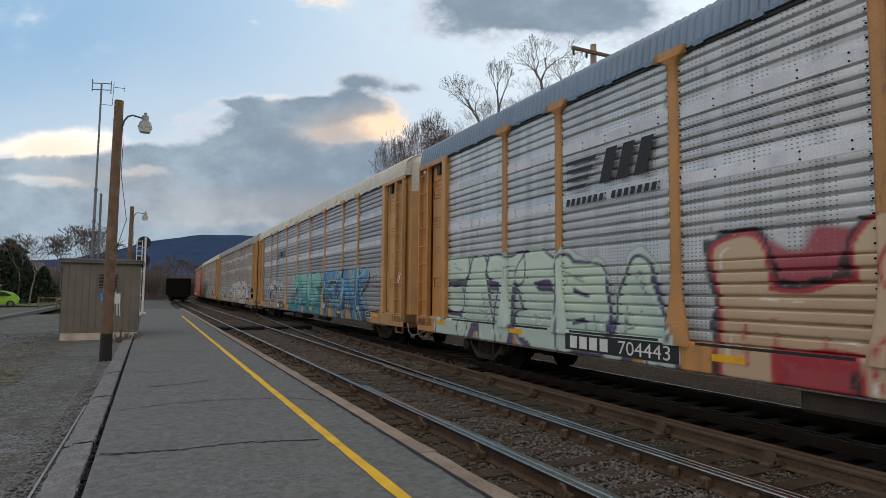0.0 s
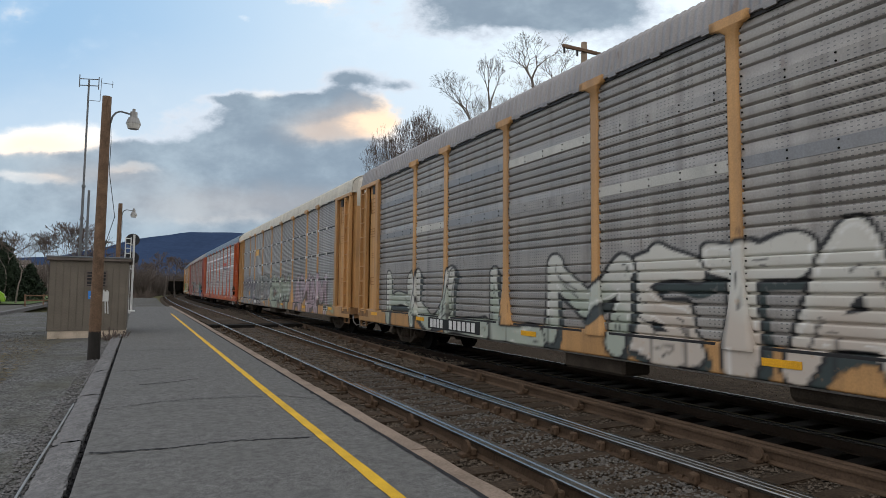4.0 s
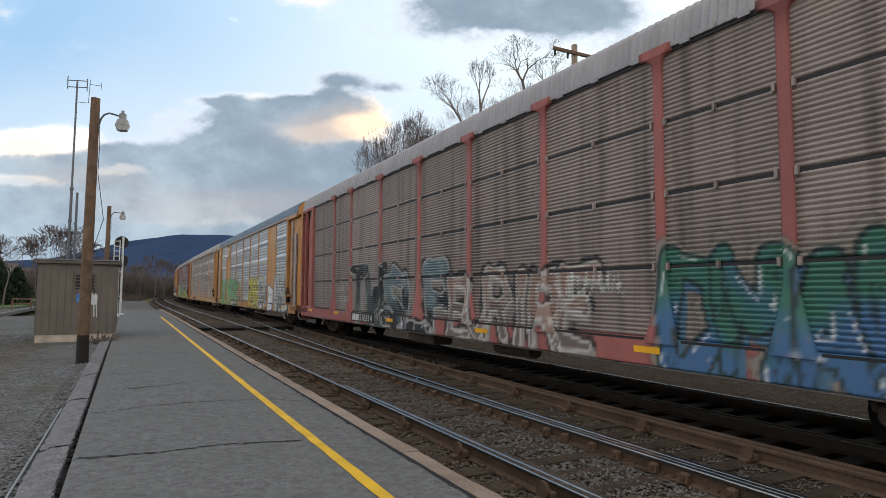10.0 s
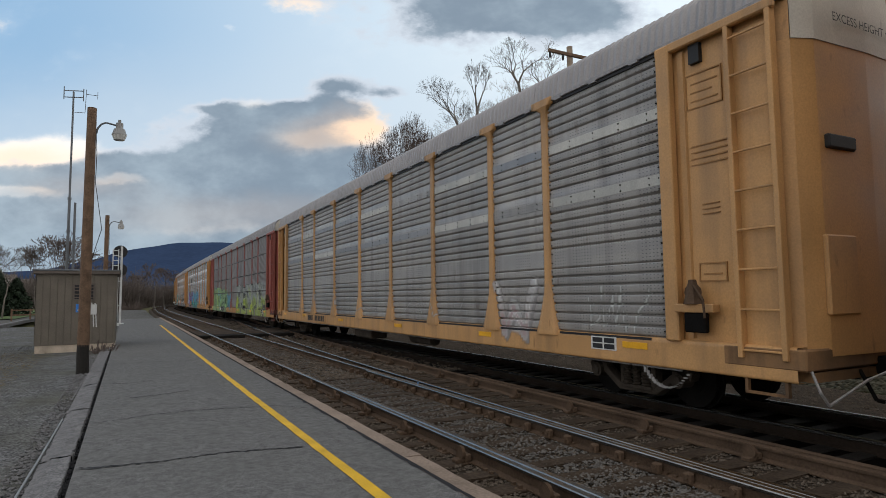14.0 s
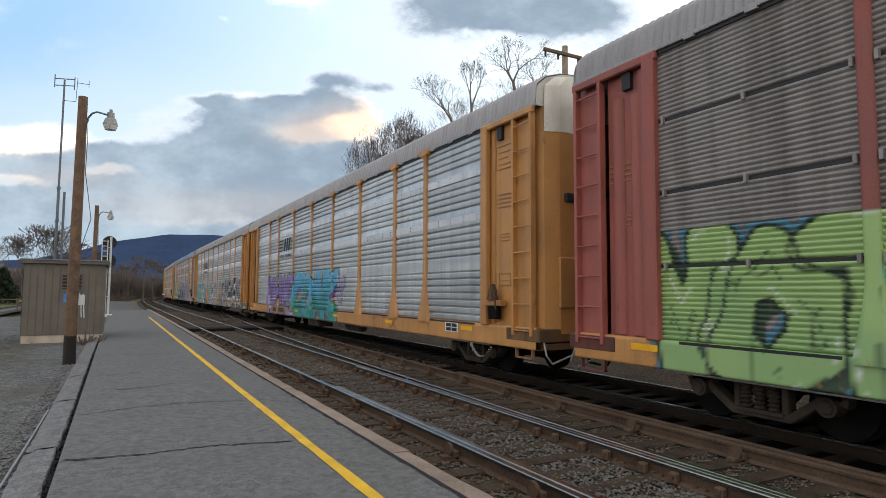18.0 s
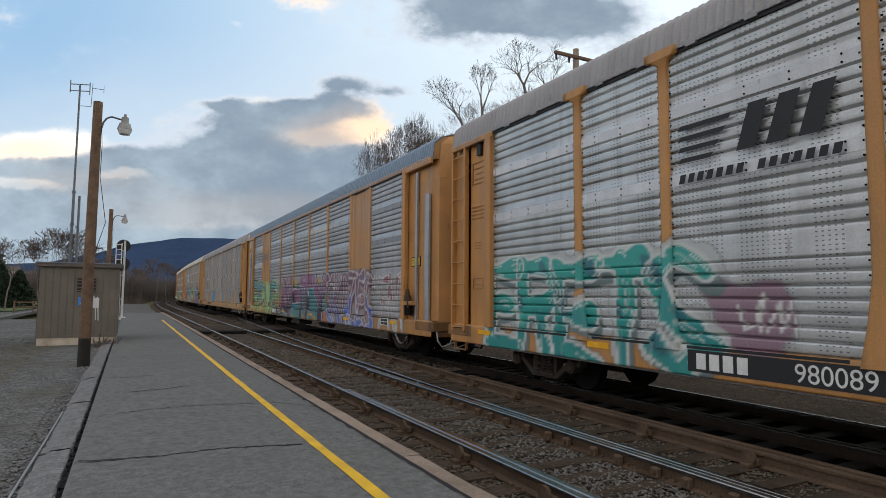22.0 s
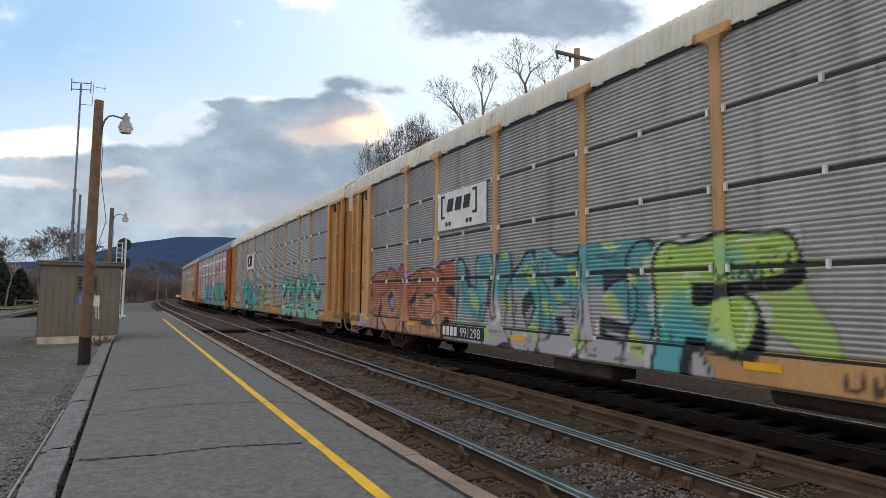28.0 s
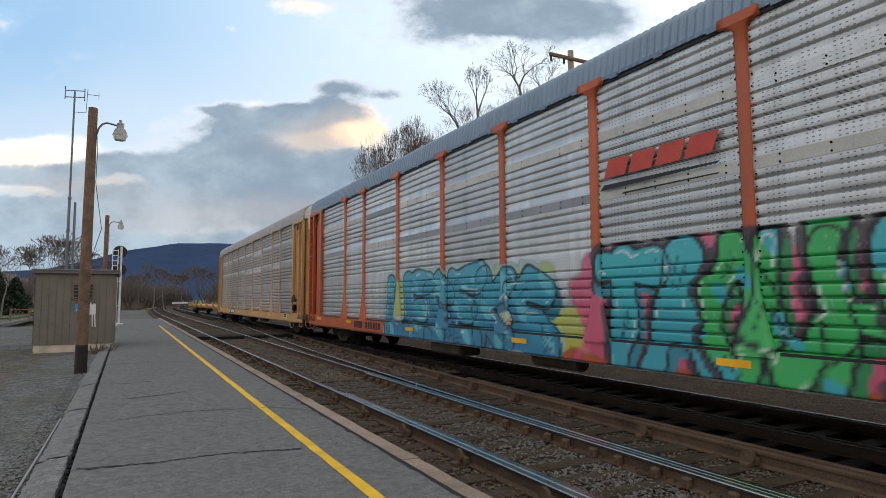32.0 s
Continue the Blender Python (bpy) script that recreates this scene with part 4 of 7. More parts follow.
sprayed(6, 'spray', 'B', 7.7, 8.8, 0.72, 2.0, CHALK, CHALK, (0.04, 0.08, 0.34), None, None, 0.22)
sprayed(6, 'scrawl', 'u/~', 8.5, 9.2, 1.0, 1.9, (0.05, 0.07, 0.25))
sprayed(6, 'spray', 'UMBLO', 9.3, 12.4, 0.7, 2.55, (0.54, 0.55, 0.57), (0.55, 0.56, 0.57), (0.035, 0.04, 0.035), (0.5, 0.52, 0.5), None, 0.21, (0.03, 0.06, 0.04), (0.45, 0.6, 0.38))
sprayed(7, 'scrawl', 'u~/u~', -10.5, -6.9, 1.2, 1.9, (0.3, 0.29, 0.27))
sprayed(7, 'scrawl', 'u~/u~', -6.8, 0.9, 1.2, 1.9, (0.42, 0.42, 0.4))
sprayed(7, 'scrawl', '/~u~', 2.0, 6.2, 1.2, 1.7, (0.45, 0.45, 0.43))
sprayed(7, 'patch', 7.7, 8.4, 0.95, 1.9, (0.5, 0.5, 0.49))
sprayed(7, 'spray', 'W', 7.2, 8.8, 0.9, 2.09, (0.5, 0.5, 0.5), (0.4, 0.3, 0.3), (0.4, 0.38, 0.37), None, None, 0.08)
sprayed(7, 'scrawl', 'u~/', 10.2, 11.8, 1.15, 1.9, CHALK)
sprayed(8, 'spray', 'VOTS', -12.3, -7.3, 0.68, 2.45, (0.3, 0.44, 0.16), (0.24, 0.38, 0.15), (0.015, 0.03, 0.015), (0.06, 0.22, 0.32), None, 0.33, (0.03, 0.06, 0.03))
sprayed(8, 'patch', -7.6, -7.0, 1.0, 2.3, (0.08, 0.36, 0.48))
sprayed(8, 'spray', 'PENO', -7.0, -3.6, 0.8, 2.4, (0.24, 0.4, 0.16), (0.28, 0.44, 0.2), (0.04, 0.1, 0.04), None, (0.28, 0.44, 0.2), 0.17)
sprayed(8, 'patch', -3.6, -1.6, 0.9, 2.2, (0.08, 0.34, 0.46))
sprayed(8, 'patch', -9.0, -8.0, 1.9, 2.6, (0.1, 0.38, 0.5))
sprayed(8, 'scrawl', 'u~', -3.0, -2.2, 1.1, 1.5, INK)
sprayed(8, 'spray', 'EMER', 1.5, 6.2, 0.72, 2.5, (0.32, 0.34, 0.32), (0.32, 0.4, 0.07), INK, None, (0.27, 0.28, 0.27), 0.24, INK)
sprayed(8, 'spray', 'DMSM', 6.4, 11.6, 0.68, 2.65, (0.32, 0.34, 0.33), (0.32, 0.4, 0.07), INK, None, (0.27, 0.28, 0.27), 0.25, INK)
sprayed(9, 'spray', 'KRIME', -9.2, -4.2, 0.66, 2.5, (0.2, 0.12, 0.36), (0.3, 0.23, 0.46), INK, (0.46, 0.4, 0.14), None, 0.26, INK)
sprayed(9, 'scrawl', '~/u~', -9.0, -5.5, 2.2, 2.65, (0.05, 0.2, 0.42))
sprayed(9, 'patch', -4.3, 2.0, 0.6, 2.6, (0.5, 0.26, 0.08))
sprayed(9, 'spray', 'COAK', -4.1, 1.9, 0.66, 2.5, (0.06, 0.32, 0.5), (0.02, 0.25, 0.2), (0.05, 0.02, 0.09), (0.45, 0.36, 0.1), None, 0.29, (0.14, 0.04, 0.17))
sprayed(9, 'patch', 1.9, 3.0, 1.3, 2.4, (0.16, 0.14, 0.28))
sprayed(9, 'scrawl', 'SID', 2.0, 2.8, 2.0, 2.35, CHALK)
sprayed(9, 'scrawl', 'CREW', 1.9, 2.9, 1.45, 1.8, CHALK)
sprayed(9, 'scrawl', 'TTX', 5.4, 7.6, 0.72, 1.04, (0.3, 0.05, 0.03))
sprayed(10, 'patch', -6.8, -5.2, 0.9, 2.2, (0.26, 0.15, 0.2))
sprayed(10, 'spray', 'ERETS', -12.2, -6.4, 0.66, 2.45, (0.03, 0.3, 0.26), (0.02, 0.22, 0.21), (0.5, 0.52, 0.5), (0.44, 0.46, 0.45), None, 0.17, (0.12, 0.16, 0.16), (0.03, 0.13, 0.16))
sprayed(10, 'scrawl', 'u~', -6.1, -5.2, 1.3, 1.8, CHALK)
sprayed(10, 'patch', -3.3, 1.2, 1.2, 2.5, (0.1, 0.34, 0.12))
sprayed(10, 'spray', 'JBIRD', -3.1, 0.9, 0.7, 2.28, (0.02, 0.03, 0.06), (0.03, 0.09, 0.22), CHALK, INK, None, 0.18)
sprayed(10, 'patch', 4.4, 5.4, 1.6, 2.5, (0.08, 0.3, 0.5))
sprayed(10, 'patch', 1.8, 4.6, 1.2, 2.4, (0.36, 0.24, 0.28))
sprayed(10, 'spray', 'SKTA', 1.9, 5.2, 0.62, 2.5, (0.4, 0.4, 0.4), (0.26, 0.26, 0.28), INK, None, None, 0.19, INK)
sprayed(10, 'patch', 4.9, 6.6, 1.0, 2.6, (0.5, 0.06, 0.11))
sprayed(10, 'patch', 6.6, 7.4, 1.7, 2.7, (0.45, 0.05, 0.08))
sprayed(10, 'patch', 8.0, 8.9, 1.5, 2.7, (0.45, 0.05, 0.08))
sprayed(10, 'patch', 9.8, 10.6, 1.6, 2.7, (0.45, 0.05, 0.08))
sprayed(10, 'patch', 5.2, 13.6, 0.4, 1.05, INK)
sprayed(10, 'spray', 'MEMEMES', 5.3, 13.2, 0.62, 2.55, INK, (0.02, 0.02, 0.02), CHALK, None, None, 0.24, (0.45, 0.45, 0.43))
sprayed(11, 'patch', -12.4, -4.6, 0.7, 2.6, (0.36, 0.5, 0.2))
sprayed(11, 'spray', 'PPUB', -12.4, -4.6, 0.7, 2.4, (0.06, 0.28, 0.3), (0.3, 0.46, 0.14), (0.012, 0.02, 0.04), (0.4, 0.54, 0.26), None, 0.19, (0.3, 0.15, 0.07), (0.3, 0.13, 0.05))
sprayed(11, 'scrawl', 'uI', -5.6, -4.8, 1.8, 2.4, CHALK)
sprayed(11, 'patch', -4.3, 4.4, 0.6, 2.55, (0.5, 0.36, 0.05))
sprayed(11, 'patch', -4.1, 4.4, 0.6, 2.3, (0.02, 0.2, 0.25))
sprayed(11, 'patch', -4.9, -3.9, 0.6, 1.5, (0.5, 0.12, 0.04))
sprayed(11, 'patch', 3.2, 4.8, 0.6, 1.3, (0.5, 0.14, 0.04))
sprayed(11, 'spray', 'AHTY', -4.2, 4.3, 0.66, 2.55, (0.24, 0.1, 0.19), (0.035, 0.015, 0.03), (0.45, 0.42, 0.45), (0.02, 0.03, 0.05), None, 0.24, (0.02, 0.2, 0.26))
sprayed(11, 'spray', 'SKAZES', 4.5, 9.6, 0.62, 2.55, (0.16, 0.07, 0.1), (0.09, 0.14, 0.42), (0.45, 0.44, 0.44), (0.16, 0.08, 0.1), (0.3, 0.26, 0.27), 0.15, (0.12, 0.05, 0.07), (0.3, 0.08, 0.08))
sprayed(11, 'scrawl', 'OAK', 9.5, 10.2, 1.7, 2.5, CHALK)
sprayed(11, 'spray', 'FNT', 10.2, 12.3, 0.7, 2.47, (0.26, 0.1, 0.1), (0.36, 0.34, 0.34), (0.5, 0.5, 0.5), None, None, 0.13)
sprayed(12, 'patch', -4.9, -3.4, 0.9, 2.1, (0.06, 0.28, 0.5))
sprayed(12, 'scrawl', 'u~', -6.3, -1.7, 1.0, 2.2, (0.08, 0.34, 0.55))
sprayed(12, 'scrawl', '/u/', 0.5, 3.2, 1.0, 2.2, CHALK)
sprayed(12, 'scrawl', 'V~', 1.0, 3.0, 1.5, 2.3, (0.2, 0.3, 0.16))
sprayed(12, 'patch', 4.8, 5.4, 1.3, 2.2, (0.06, 0.3, 0.52))
sprayed(12, 'scrawl', 'LU', 5.0, 6.0, 1.0, 2.0, CHALK)
sprayed(12, 'patch', 4.9, 6.9, 0.68, 1.06, INK)
sprayed(12, 'scrawl', 'TTX', 5.1, 6.8, 0.74, 1.02, CHALK, )
sprayed(13, 'patch', -13.6, -5.5, 1.4, 2.6, (0.5, 0.22, 0.36))
sprayed(13, 'patch', -13.4, -12.0, 0.7, 2.2, (0.36, 0.33, 0.5))
sprayed(13, 'spray', 'TOKER', -12.2, -5.8, 0.66, 2.35, (0.36, 0.12, 0.06), (0.42, 0.2, 0.1), (0.04, 0.02, 0.02), (0.36, 0.32, 0.46), None, 0.27, INK)
sprayed(13, 'spray', 'WJOBER', -6.0, 1.0, 0.66, 2.55, (0.09, 0.3, 0.32), (0.36, 0.34, 0.36), INK, (0.33, 0.36, 0.36), None, 0.27, (0.05, 0.06, 0.06), (0.36, 0.48, 0.14))
sprayed(13, 'patch', 0.6, 3.0, 1.1, 2.4, (0.36, 0.5, 0.12))
sprayed(13, 'spray', 'F', 0.4, 2.2, 0.66, 2.47, (0.36, 0.5, 0.12), (0.08, 0.34, 0.36), INK, (0.45, 0.47, 0.45), None, 0.24)
sprayed(13, 'scrawl', 'u~u', 1.3, 2.4, 2.0, 2.3, INK)
sprayed(13, 'scrawl', 'W~u', 4.9, 6.6, 1.2, 1.9, INK)
sprayed(13, 'scrawl', 'u~/u~~u/~u~u', 2.9, 6.8, 0.68, 1.0, INK)
sprayed(13, 'patch', 6.6, 11.8, 0.7, 2.5, (0.4, 0.3, 0.2))
sprayed(13, 'spray', 'NITACE', 6.8, 12.0, 0.68, 2.5, (0.07, 0.17, 0.38), (0.06, 0.1, 0.24), (0.45, 0.43, 0.34), INK, None, 0.27, INK)
sprayed(14, 'spray', 'WVVV', -11.8, -9.5, 1.15, 2.0, CHALK, CHALK, INK, None, None, 0.16, INK)
sprayed(14, 'patch', -8.9, -3.4, 1.2, 2.55, (0.45, 0.1, 0.22))
sprayed(14, 'spray', 'APON', -8.7, -3.5, 0.64, 2.4, (0.03, 0.34, 0.33), (0.05, 0.38, 0.34), (0.012, 0.025, 0.04), None, None, 0.27, INK, (0.04, 0.26, 0.36))
sprayed(14, 'spray', 'TEEBE', -3.2, -0.2, 0.9, 2.3, (0.03, 0.04, 0.02), INK, (0.3, 0.34, 0.14), None, None, 0.09)
sprayed(14, 'scrawl', 'u~/u', 2.4, 3.6, 2.2, 2.45, CHALK)
sprayed(14, 'patch', 4.0, 10.8, 1.5, 2.65, (0.42, 0.08, 0.19))
sprayed(14, 'spray', 'COUCKS', 3.9, 10.6, 0.64, 2.5, (0.03, 0.36, 0.25), (0.2, 0.48, 0.38), INK, None, None, 0.27, INK, (0.5, 0.55, 0.52))
sprayed(14, 'scrawl', '~u/', 9.7, 10.4, 2.4, 2.7, CHALK)
sprayed(14, 'scrawl', 'u~', 10.5, 11.2, 1.9, 2.3, CHALK)
sprayed(15, 'patch', -5.2, 3.4, 1.2, 2.55, (0.36, 0.45, 0.14))
sprayed(15, 'patch', 2.9, 4.2, 0.7, 1.7, (0.42, 0.45, 0.08))
sprayed(15, 'spray', 'LESEKS', -4.9, 3.0, 0.66, 2.3, (0.04, 0.28, 0.38), (0.03, 0.18, 0.3), INK, (0.3, 0.45, 0.45), None, 0.27, (0.02, 0.14, 0.2), (0.12, 0.42, 0.48))
sprayed(15, 'patch', 3.6, 12.0, 0.65, 2.65, (0.55, 0.08, 0.17))
sprayed(15, 'spray', 'TA', 4.3, 6.6, 0.66, 2.5, (0.04, 0.36, 0.4), (0.04, 0.3, 0.36), INK, (0.04, 0.03, 0.04), None, 0.27, (0.03, 0.2, 0.26))
sprayed(15, 'spray', 'OUH', 6.5, 9.0, 0.62, 2.55, (0.03, 0.34, 0.09), (0.04, 0.38, 0.1), INK, (0.04, 0.03, 0.04), None, 0.27, (0.02, 0.2, 0.07), (0.04, 0.33, 0.42))
sprayed(15, 'spray', 'PE', 9.0, 11.8, 0.66, 2.55, (0.04, 0.36, 0.4), (0.04, 0.32, 0.38), INK, (0.04, 0.03, 0.04), None, 0.27, INK, (0.05, 0.35, 0.12))
sprayed(16, 'scrawl', '~u/~u', -9.8, 4.8, 1.1, 1.7, CHALK)


def paint_of(car, u, v):
    """The sprayed paint of a car at points u metres towards the leading end and v metres up."""
    rgba = np.zeros((len(u), 4))
    low = v < SPLIT - 0.03
    if car in PAINT and low.any():
        part_rgba = rgba[low]
        for k, (how, *args) in enumerate(PAINT[car]):
            {"spray": spray, "scrawl": scrawl, "patch": blotch_paint}[how](part_rgba, u[low], v[low], *args, seed=1 + k * 1.7 + car)
        rgba[low] = part_rgba
    return rgba


def has_paint(car, y0, y1):
    """Whether any sprayed piece of the car reaches into a stretch of its side."""
    for how, *args in PAINT.get(car, ()):
        u0, u1 = (args[0], args[1]) if how == "patch" else (args[1], args[2])
        if u0 - 0.6 < -y0 and u1 + 0.6 > -y1:
            return True
    return False


def painted(ob, car):
    """Writes the sprayed paint onto the vertices of a car's near-side part."""
    me = ob.data
    co = np.empty(len(me.vertices) * 3)
    me.vertices.foreach_get("co", co)
    co = co.reshape(-1, 3)
    rgba = paint_of(car, -co[:, 1], co[:, 2])
    if rgba[:, 3].max() > 0.01:
        at = me.attributes.new("paint", "FLOAT_COLOR", "POINT")
        at.data.foreach_set("color", rgba.ravel())
        me.attributes.new("paint_on", "FLOAT", "POINT").data.foreach_set("value", rgba[:, 3].copy())
    return ob


# ---- the train: one covered car carrier ----
STOCK = {}


def shared(key, make):
    if key not in STOCK:
        STOCK[key] = make()
    return STOCK[key]


def rung_mesh():
    b = bmesh.new()
    tube(b, (0, -0.3, 0), (0, 0.3, 0), 0.016, n=6)
    return mesh_of(b, "rung", M_GRIME)


def gap_mesh(w):
    """A black strip in the joint between two louvred panels, for the shade in its recess."""
    b = bmesh.new()
    box(b, -0.006, 0.006, -w / 2, w / 2, -0.024, 0.024)
    return mesh_of(b, "panel_gap", M_BLACK)


def bolts_mesh():
    """Bolt heads down both edges of every bay."""
    b = bmesh.new()
    for a, c in zip(BAYS, BAYS[1:]):
        for y in (a + 0.12, c - 0.12):
            for z in np.arange(LOW + 0.12, TOP - 0.05, 0.1667):
                box(b, -SIDE + 0.01, -SIDE + 0.03, y - 0.01, y + 0.01, z - 0.01, z + 0.01)
    return mesh_of(b, "bolt_rows", M_GRIME)


def strip_mesh(w):
    """A bolted flat strip across a bay."""
    b = bmesh.new()
    box(b, -0.006, 0.006, -w / 2, w / 2, -0.085, 0.085, 0.004)
    plain = set(b.faces)
    for u in np.arange(-w / 2 + 0.3, w / 2, 0.62):
        for z in (-0.05, 0.05):
            tube(b, (-0.016, u, z), (0, u, z), 0.014, n=6)
    for f in b.faces:
        if f not in plain:
            f.material_index = 1
    me = mesh_of(b, "band_strip", M_STRIPD)
    me.materials.append(M_GRIME)
    return me


TRAILING = 1
BAYS = np.cumsum(np.r_[-12.1, 2.9, 2.0, 2.9, 2.9, 2.8, 2.9, 2.9, 2.0, 2.9])
SIDE, LOW, TOP, SPLIT, STEP = 1.6, 1.1, 5.5, 2.75, 0.046


def fast_mesh(name, V, F, materials, soft=False):
    """A mesh from arrays of vertices and quads."""
    me = bpy.data.meshes.new(name)
    V, F = np.asarray(V, float), np.asarray(F, int)
    me.vertices.add(len(V))
    me.vertices.foreach_set("co", V.ravel())
    me.loops.add(F.size)
    me.loops.foreach_set("vertex_index", F.ravel())
    me.polygons.add(len(F))
    me.polygons.foreach_set("loop_start", np.arange(len(F)) * 4)
    if soft:
        me.polygons.foreach_set("use_smooth", np.ones(len(F), bool))
    me.update(calc_edges=True)
    for m in materials:
        me.materials.append(m)
    return me


def panel_profile(kind, z0, z1):
    """Heights and depths down a corrugated panel."""
    zs, ds = [], []
    if kind == "slot":
        for k in range(4):
            a, b = LOW + 0.02 + k * 1.1, LOW + 0.02 + (k + 1) * 1.1 - 0.045
            n = 15
            for j in range(n):
                q = a + (b - a) * j / n
                s = (b - a) / n
                zs += [q, q + s * 0.38, q + s * 0.97]
                ds += [-0.03, 0.03, 0.034]
            zs += [b, b + 0.002, b + 0.042]
            ds += [0.0, -0.06, -0.06]
    else:
        z, flat = LOW + 0.02, [(2.3, 2.66), (3.43, 3.79), (4.46, 4.82)]
        while z < TOP - 0.05:
            f = [b for a, b in flat if a <= z + 0.02 < b]
            if f:
                zs += [z, z + 0.01, f[0] - 0.01]
                ds += [0.0, 0.02, 0.02]
                z = f[0]
            else:
                zs += [z, z + 0.018, z + 0.026, z + 0.04, z + 0.085, z + 0.128, z + 0.15, z + 0.158]
                ds += [-0.05, -0.05, 0.021, 0.025, 0.028, 0.029, 0.028, -0.045]
                z += 0.1667
        zs.append(TOP)
        ds.append(0.0)
    zs, ds = np.array(zs), np.array(ds)
    # close rows where paint may lie
    extra = np.concatenate([np.linspace(a, b, int((b - a) / 0.032) + 2)[1:-1] for a, b in zip(zs, zs[1:]) if b - a > 0.034 and b < SPLIT + 0.1])
    q = np.unique(np.r_[zs, extra])
    zs, ds = q, np.interp(q, zs, ds)
    k = (zs >= z0) & (zs < z1)
    return zs[k], ds[k]


def panel_mesh(kind, y0, y1, side, fine, material):
    """One bay's corrugated sheet, finely divided below where paint was sprayed."""
    parts = []
    base = 0
    for lo, hi, step in ((0, SPLIT, STEP if fine else 3.0), (SPLIT, 9, 3.0)):
        z, d = panel_profile(kind, lo, hi)
        if lo:
            zp, dp = panel_profile(kind, 0, SPLIT)
            z, d = np.r_[zp[-1], z], np.r_[dp[-1], d]
        y = np.linspace(y0, y1, max(2, int((y1 - y0) / step) + 1))
        P = np.empty((len(z), len(y), 3))
        P[..., 0] = side * (SIDE - 0.05 + d[:, None])
        P[..., 1], P[..., 2] = y[None, :], z[:, None]
        if side < 0:
            P = P[:, ::-1]
        v, f = grid_mesh(P)
        parts.append((v, f + base))
        base += len(v)
    return fast_mesh("side_panel", np.concatenate([p[0] for p in parts]), np.concatenate([p[1] for p in parts]), [material])


def post_mesh(y, side, style, fine, material):
    """An outside post: T-shaped head, flared foot, real depth."""
    zs = np.unique(np.r_[np.arange(LOW - 0.06, SPLIT, STEP if fine else 0.5), SPLIT, 4.2, 5.0, TOP - 0.14, TOP - 0.06, TOP - 0.05, TOP + 0.08])
    flare = {"flare": 0.2, "wide": 0.14, "plain": 0.0}[style]
    w = 0.085 + flare * np.clip((2.1 - zs) / 1.0, 0, 1) ** 1.6
    if style != "plain":
        w = np.where(zs > TOP - 0.055, 0.3, np.where(zs > TOP - 0.15, 0.085 + 0.1 * (zs - TOP + 0.15) / 0.1, w))
    depth = 0.075 + (0.05 * np.clip((1.9 - zs) / 0.8, 0, 1) if flare else 0)
    depth = np.where(zs > TOP - 0.1, 0.14, depth) if style != "plain" else depth + 0 * zs
    cols = np.array([-1, -1, -0.6, -0.2, 0.2, 0.6, 1, 1.0])
    inn = np.array([0, 1, 1, 1, 1, 1, 1, 0.0])
    P = np.empty((len(zs), 8, 3))
    P[..., 0] = side * (SIDE - 0.06 + inn[None, :] * (depth[:, None] if np.ndim(depth) else depth))
    P[..., 1] = y + cols[None, :] * w[:, None]
    P[..., 2] = zs[:, None]
    if side < 0:
        P = P[:, ::-1]
    v, f = grid_mesh(P)
    return fast_mesh("side_post", v, f, [material])


def sill_mesh(side, fine, material):
    ys = np.arange(-14.0, 14.01, STEP * 1.3 if fine else 2.0)
    zs = np.r_[1.12, 1.12, np.arange(1.1, 0.66, -0.062 if fine else -0.2), 0.64, 0.62, 0.62]
    xs = np.r_[SIDE - 0.25, SIDE + 0.0, np.full(len(zs) - 4, SIDE + 0.02), SIDE + 0.01, SIDE - 0.16]
    P = np.empty((len(zs), len(ys), 3))
    P[..., 0], P[..., 1], P[..., 2] = side * xs[:, None], ys[None, :], zs[:, None]
    # the sill is a little shallower than its web
    rise = np.full(len(ys), 0.07)
    P[..., 2] += rise[None, :] * np.clip((1.1 - zs) / 0.45, 0, 1)[:, None]
    if side > 0:
        P = P[:, ::-1]
    v, f = grid_mesh(P)
    return fast_mesh("side_sill", v, f, [material])


ROOF_RISE = 0.82


def roof_mesh():
    """Arched roof of ribbed sheets."""
    ang = np.radians([0, 0, 16, 34, 56, 90, 130, 180, 180])
    xs = -np.cos(ang) * (SIDE + 0.02)
    zs = TOP + 0.02 + ROOF_RISE * np.sin(ang) ** 0.5
    zs[0] = zs[-1] = TOP + 0.0
    rib = 0.15
    ys = np.concatenate([[-14.0 + k * rib, -14.0 + k * rib + 0.06, -14.0 + k * rib + 0.075, -14.0 + k * rib + 0.135] for k in range(int(28 / rib))])
    up = np.tile([0.0, 0.0, 0.035, 0.035], len(ys) // 4)
    P = np.empty((len(ys), len(xs), 3))
    P[..., 1] = ys[:, None]
    P[..., 0] = xs[None, :] * (1 + up[:, None] / SIDE * 0.8)
    P[..., 2] = zs[None, :] + up[:, None] * np.sin(ang)[None, :]
    v, f = grid_mesh(P)
    return fast_mesh("roof", v, f, [M_ROOFB])


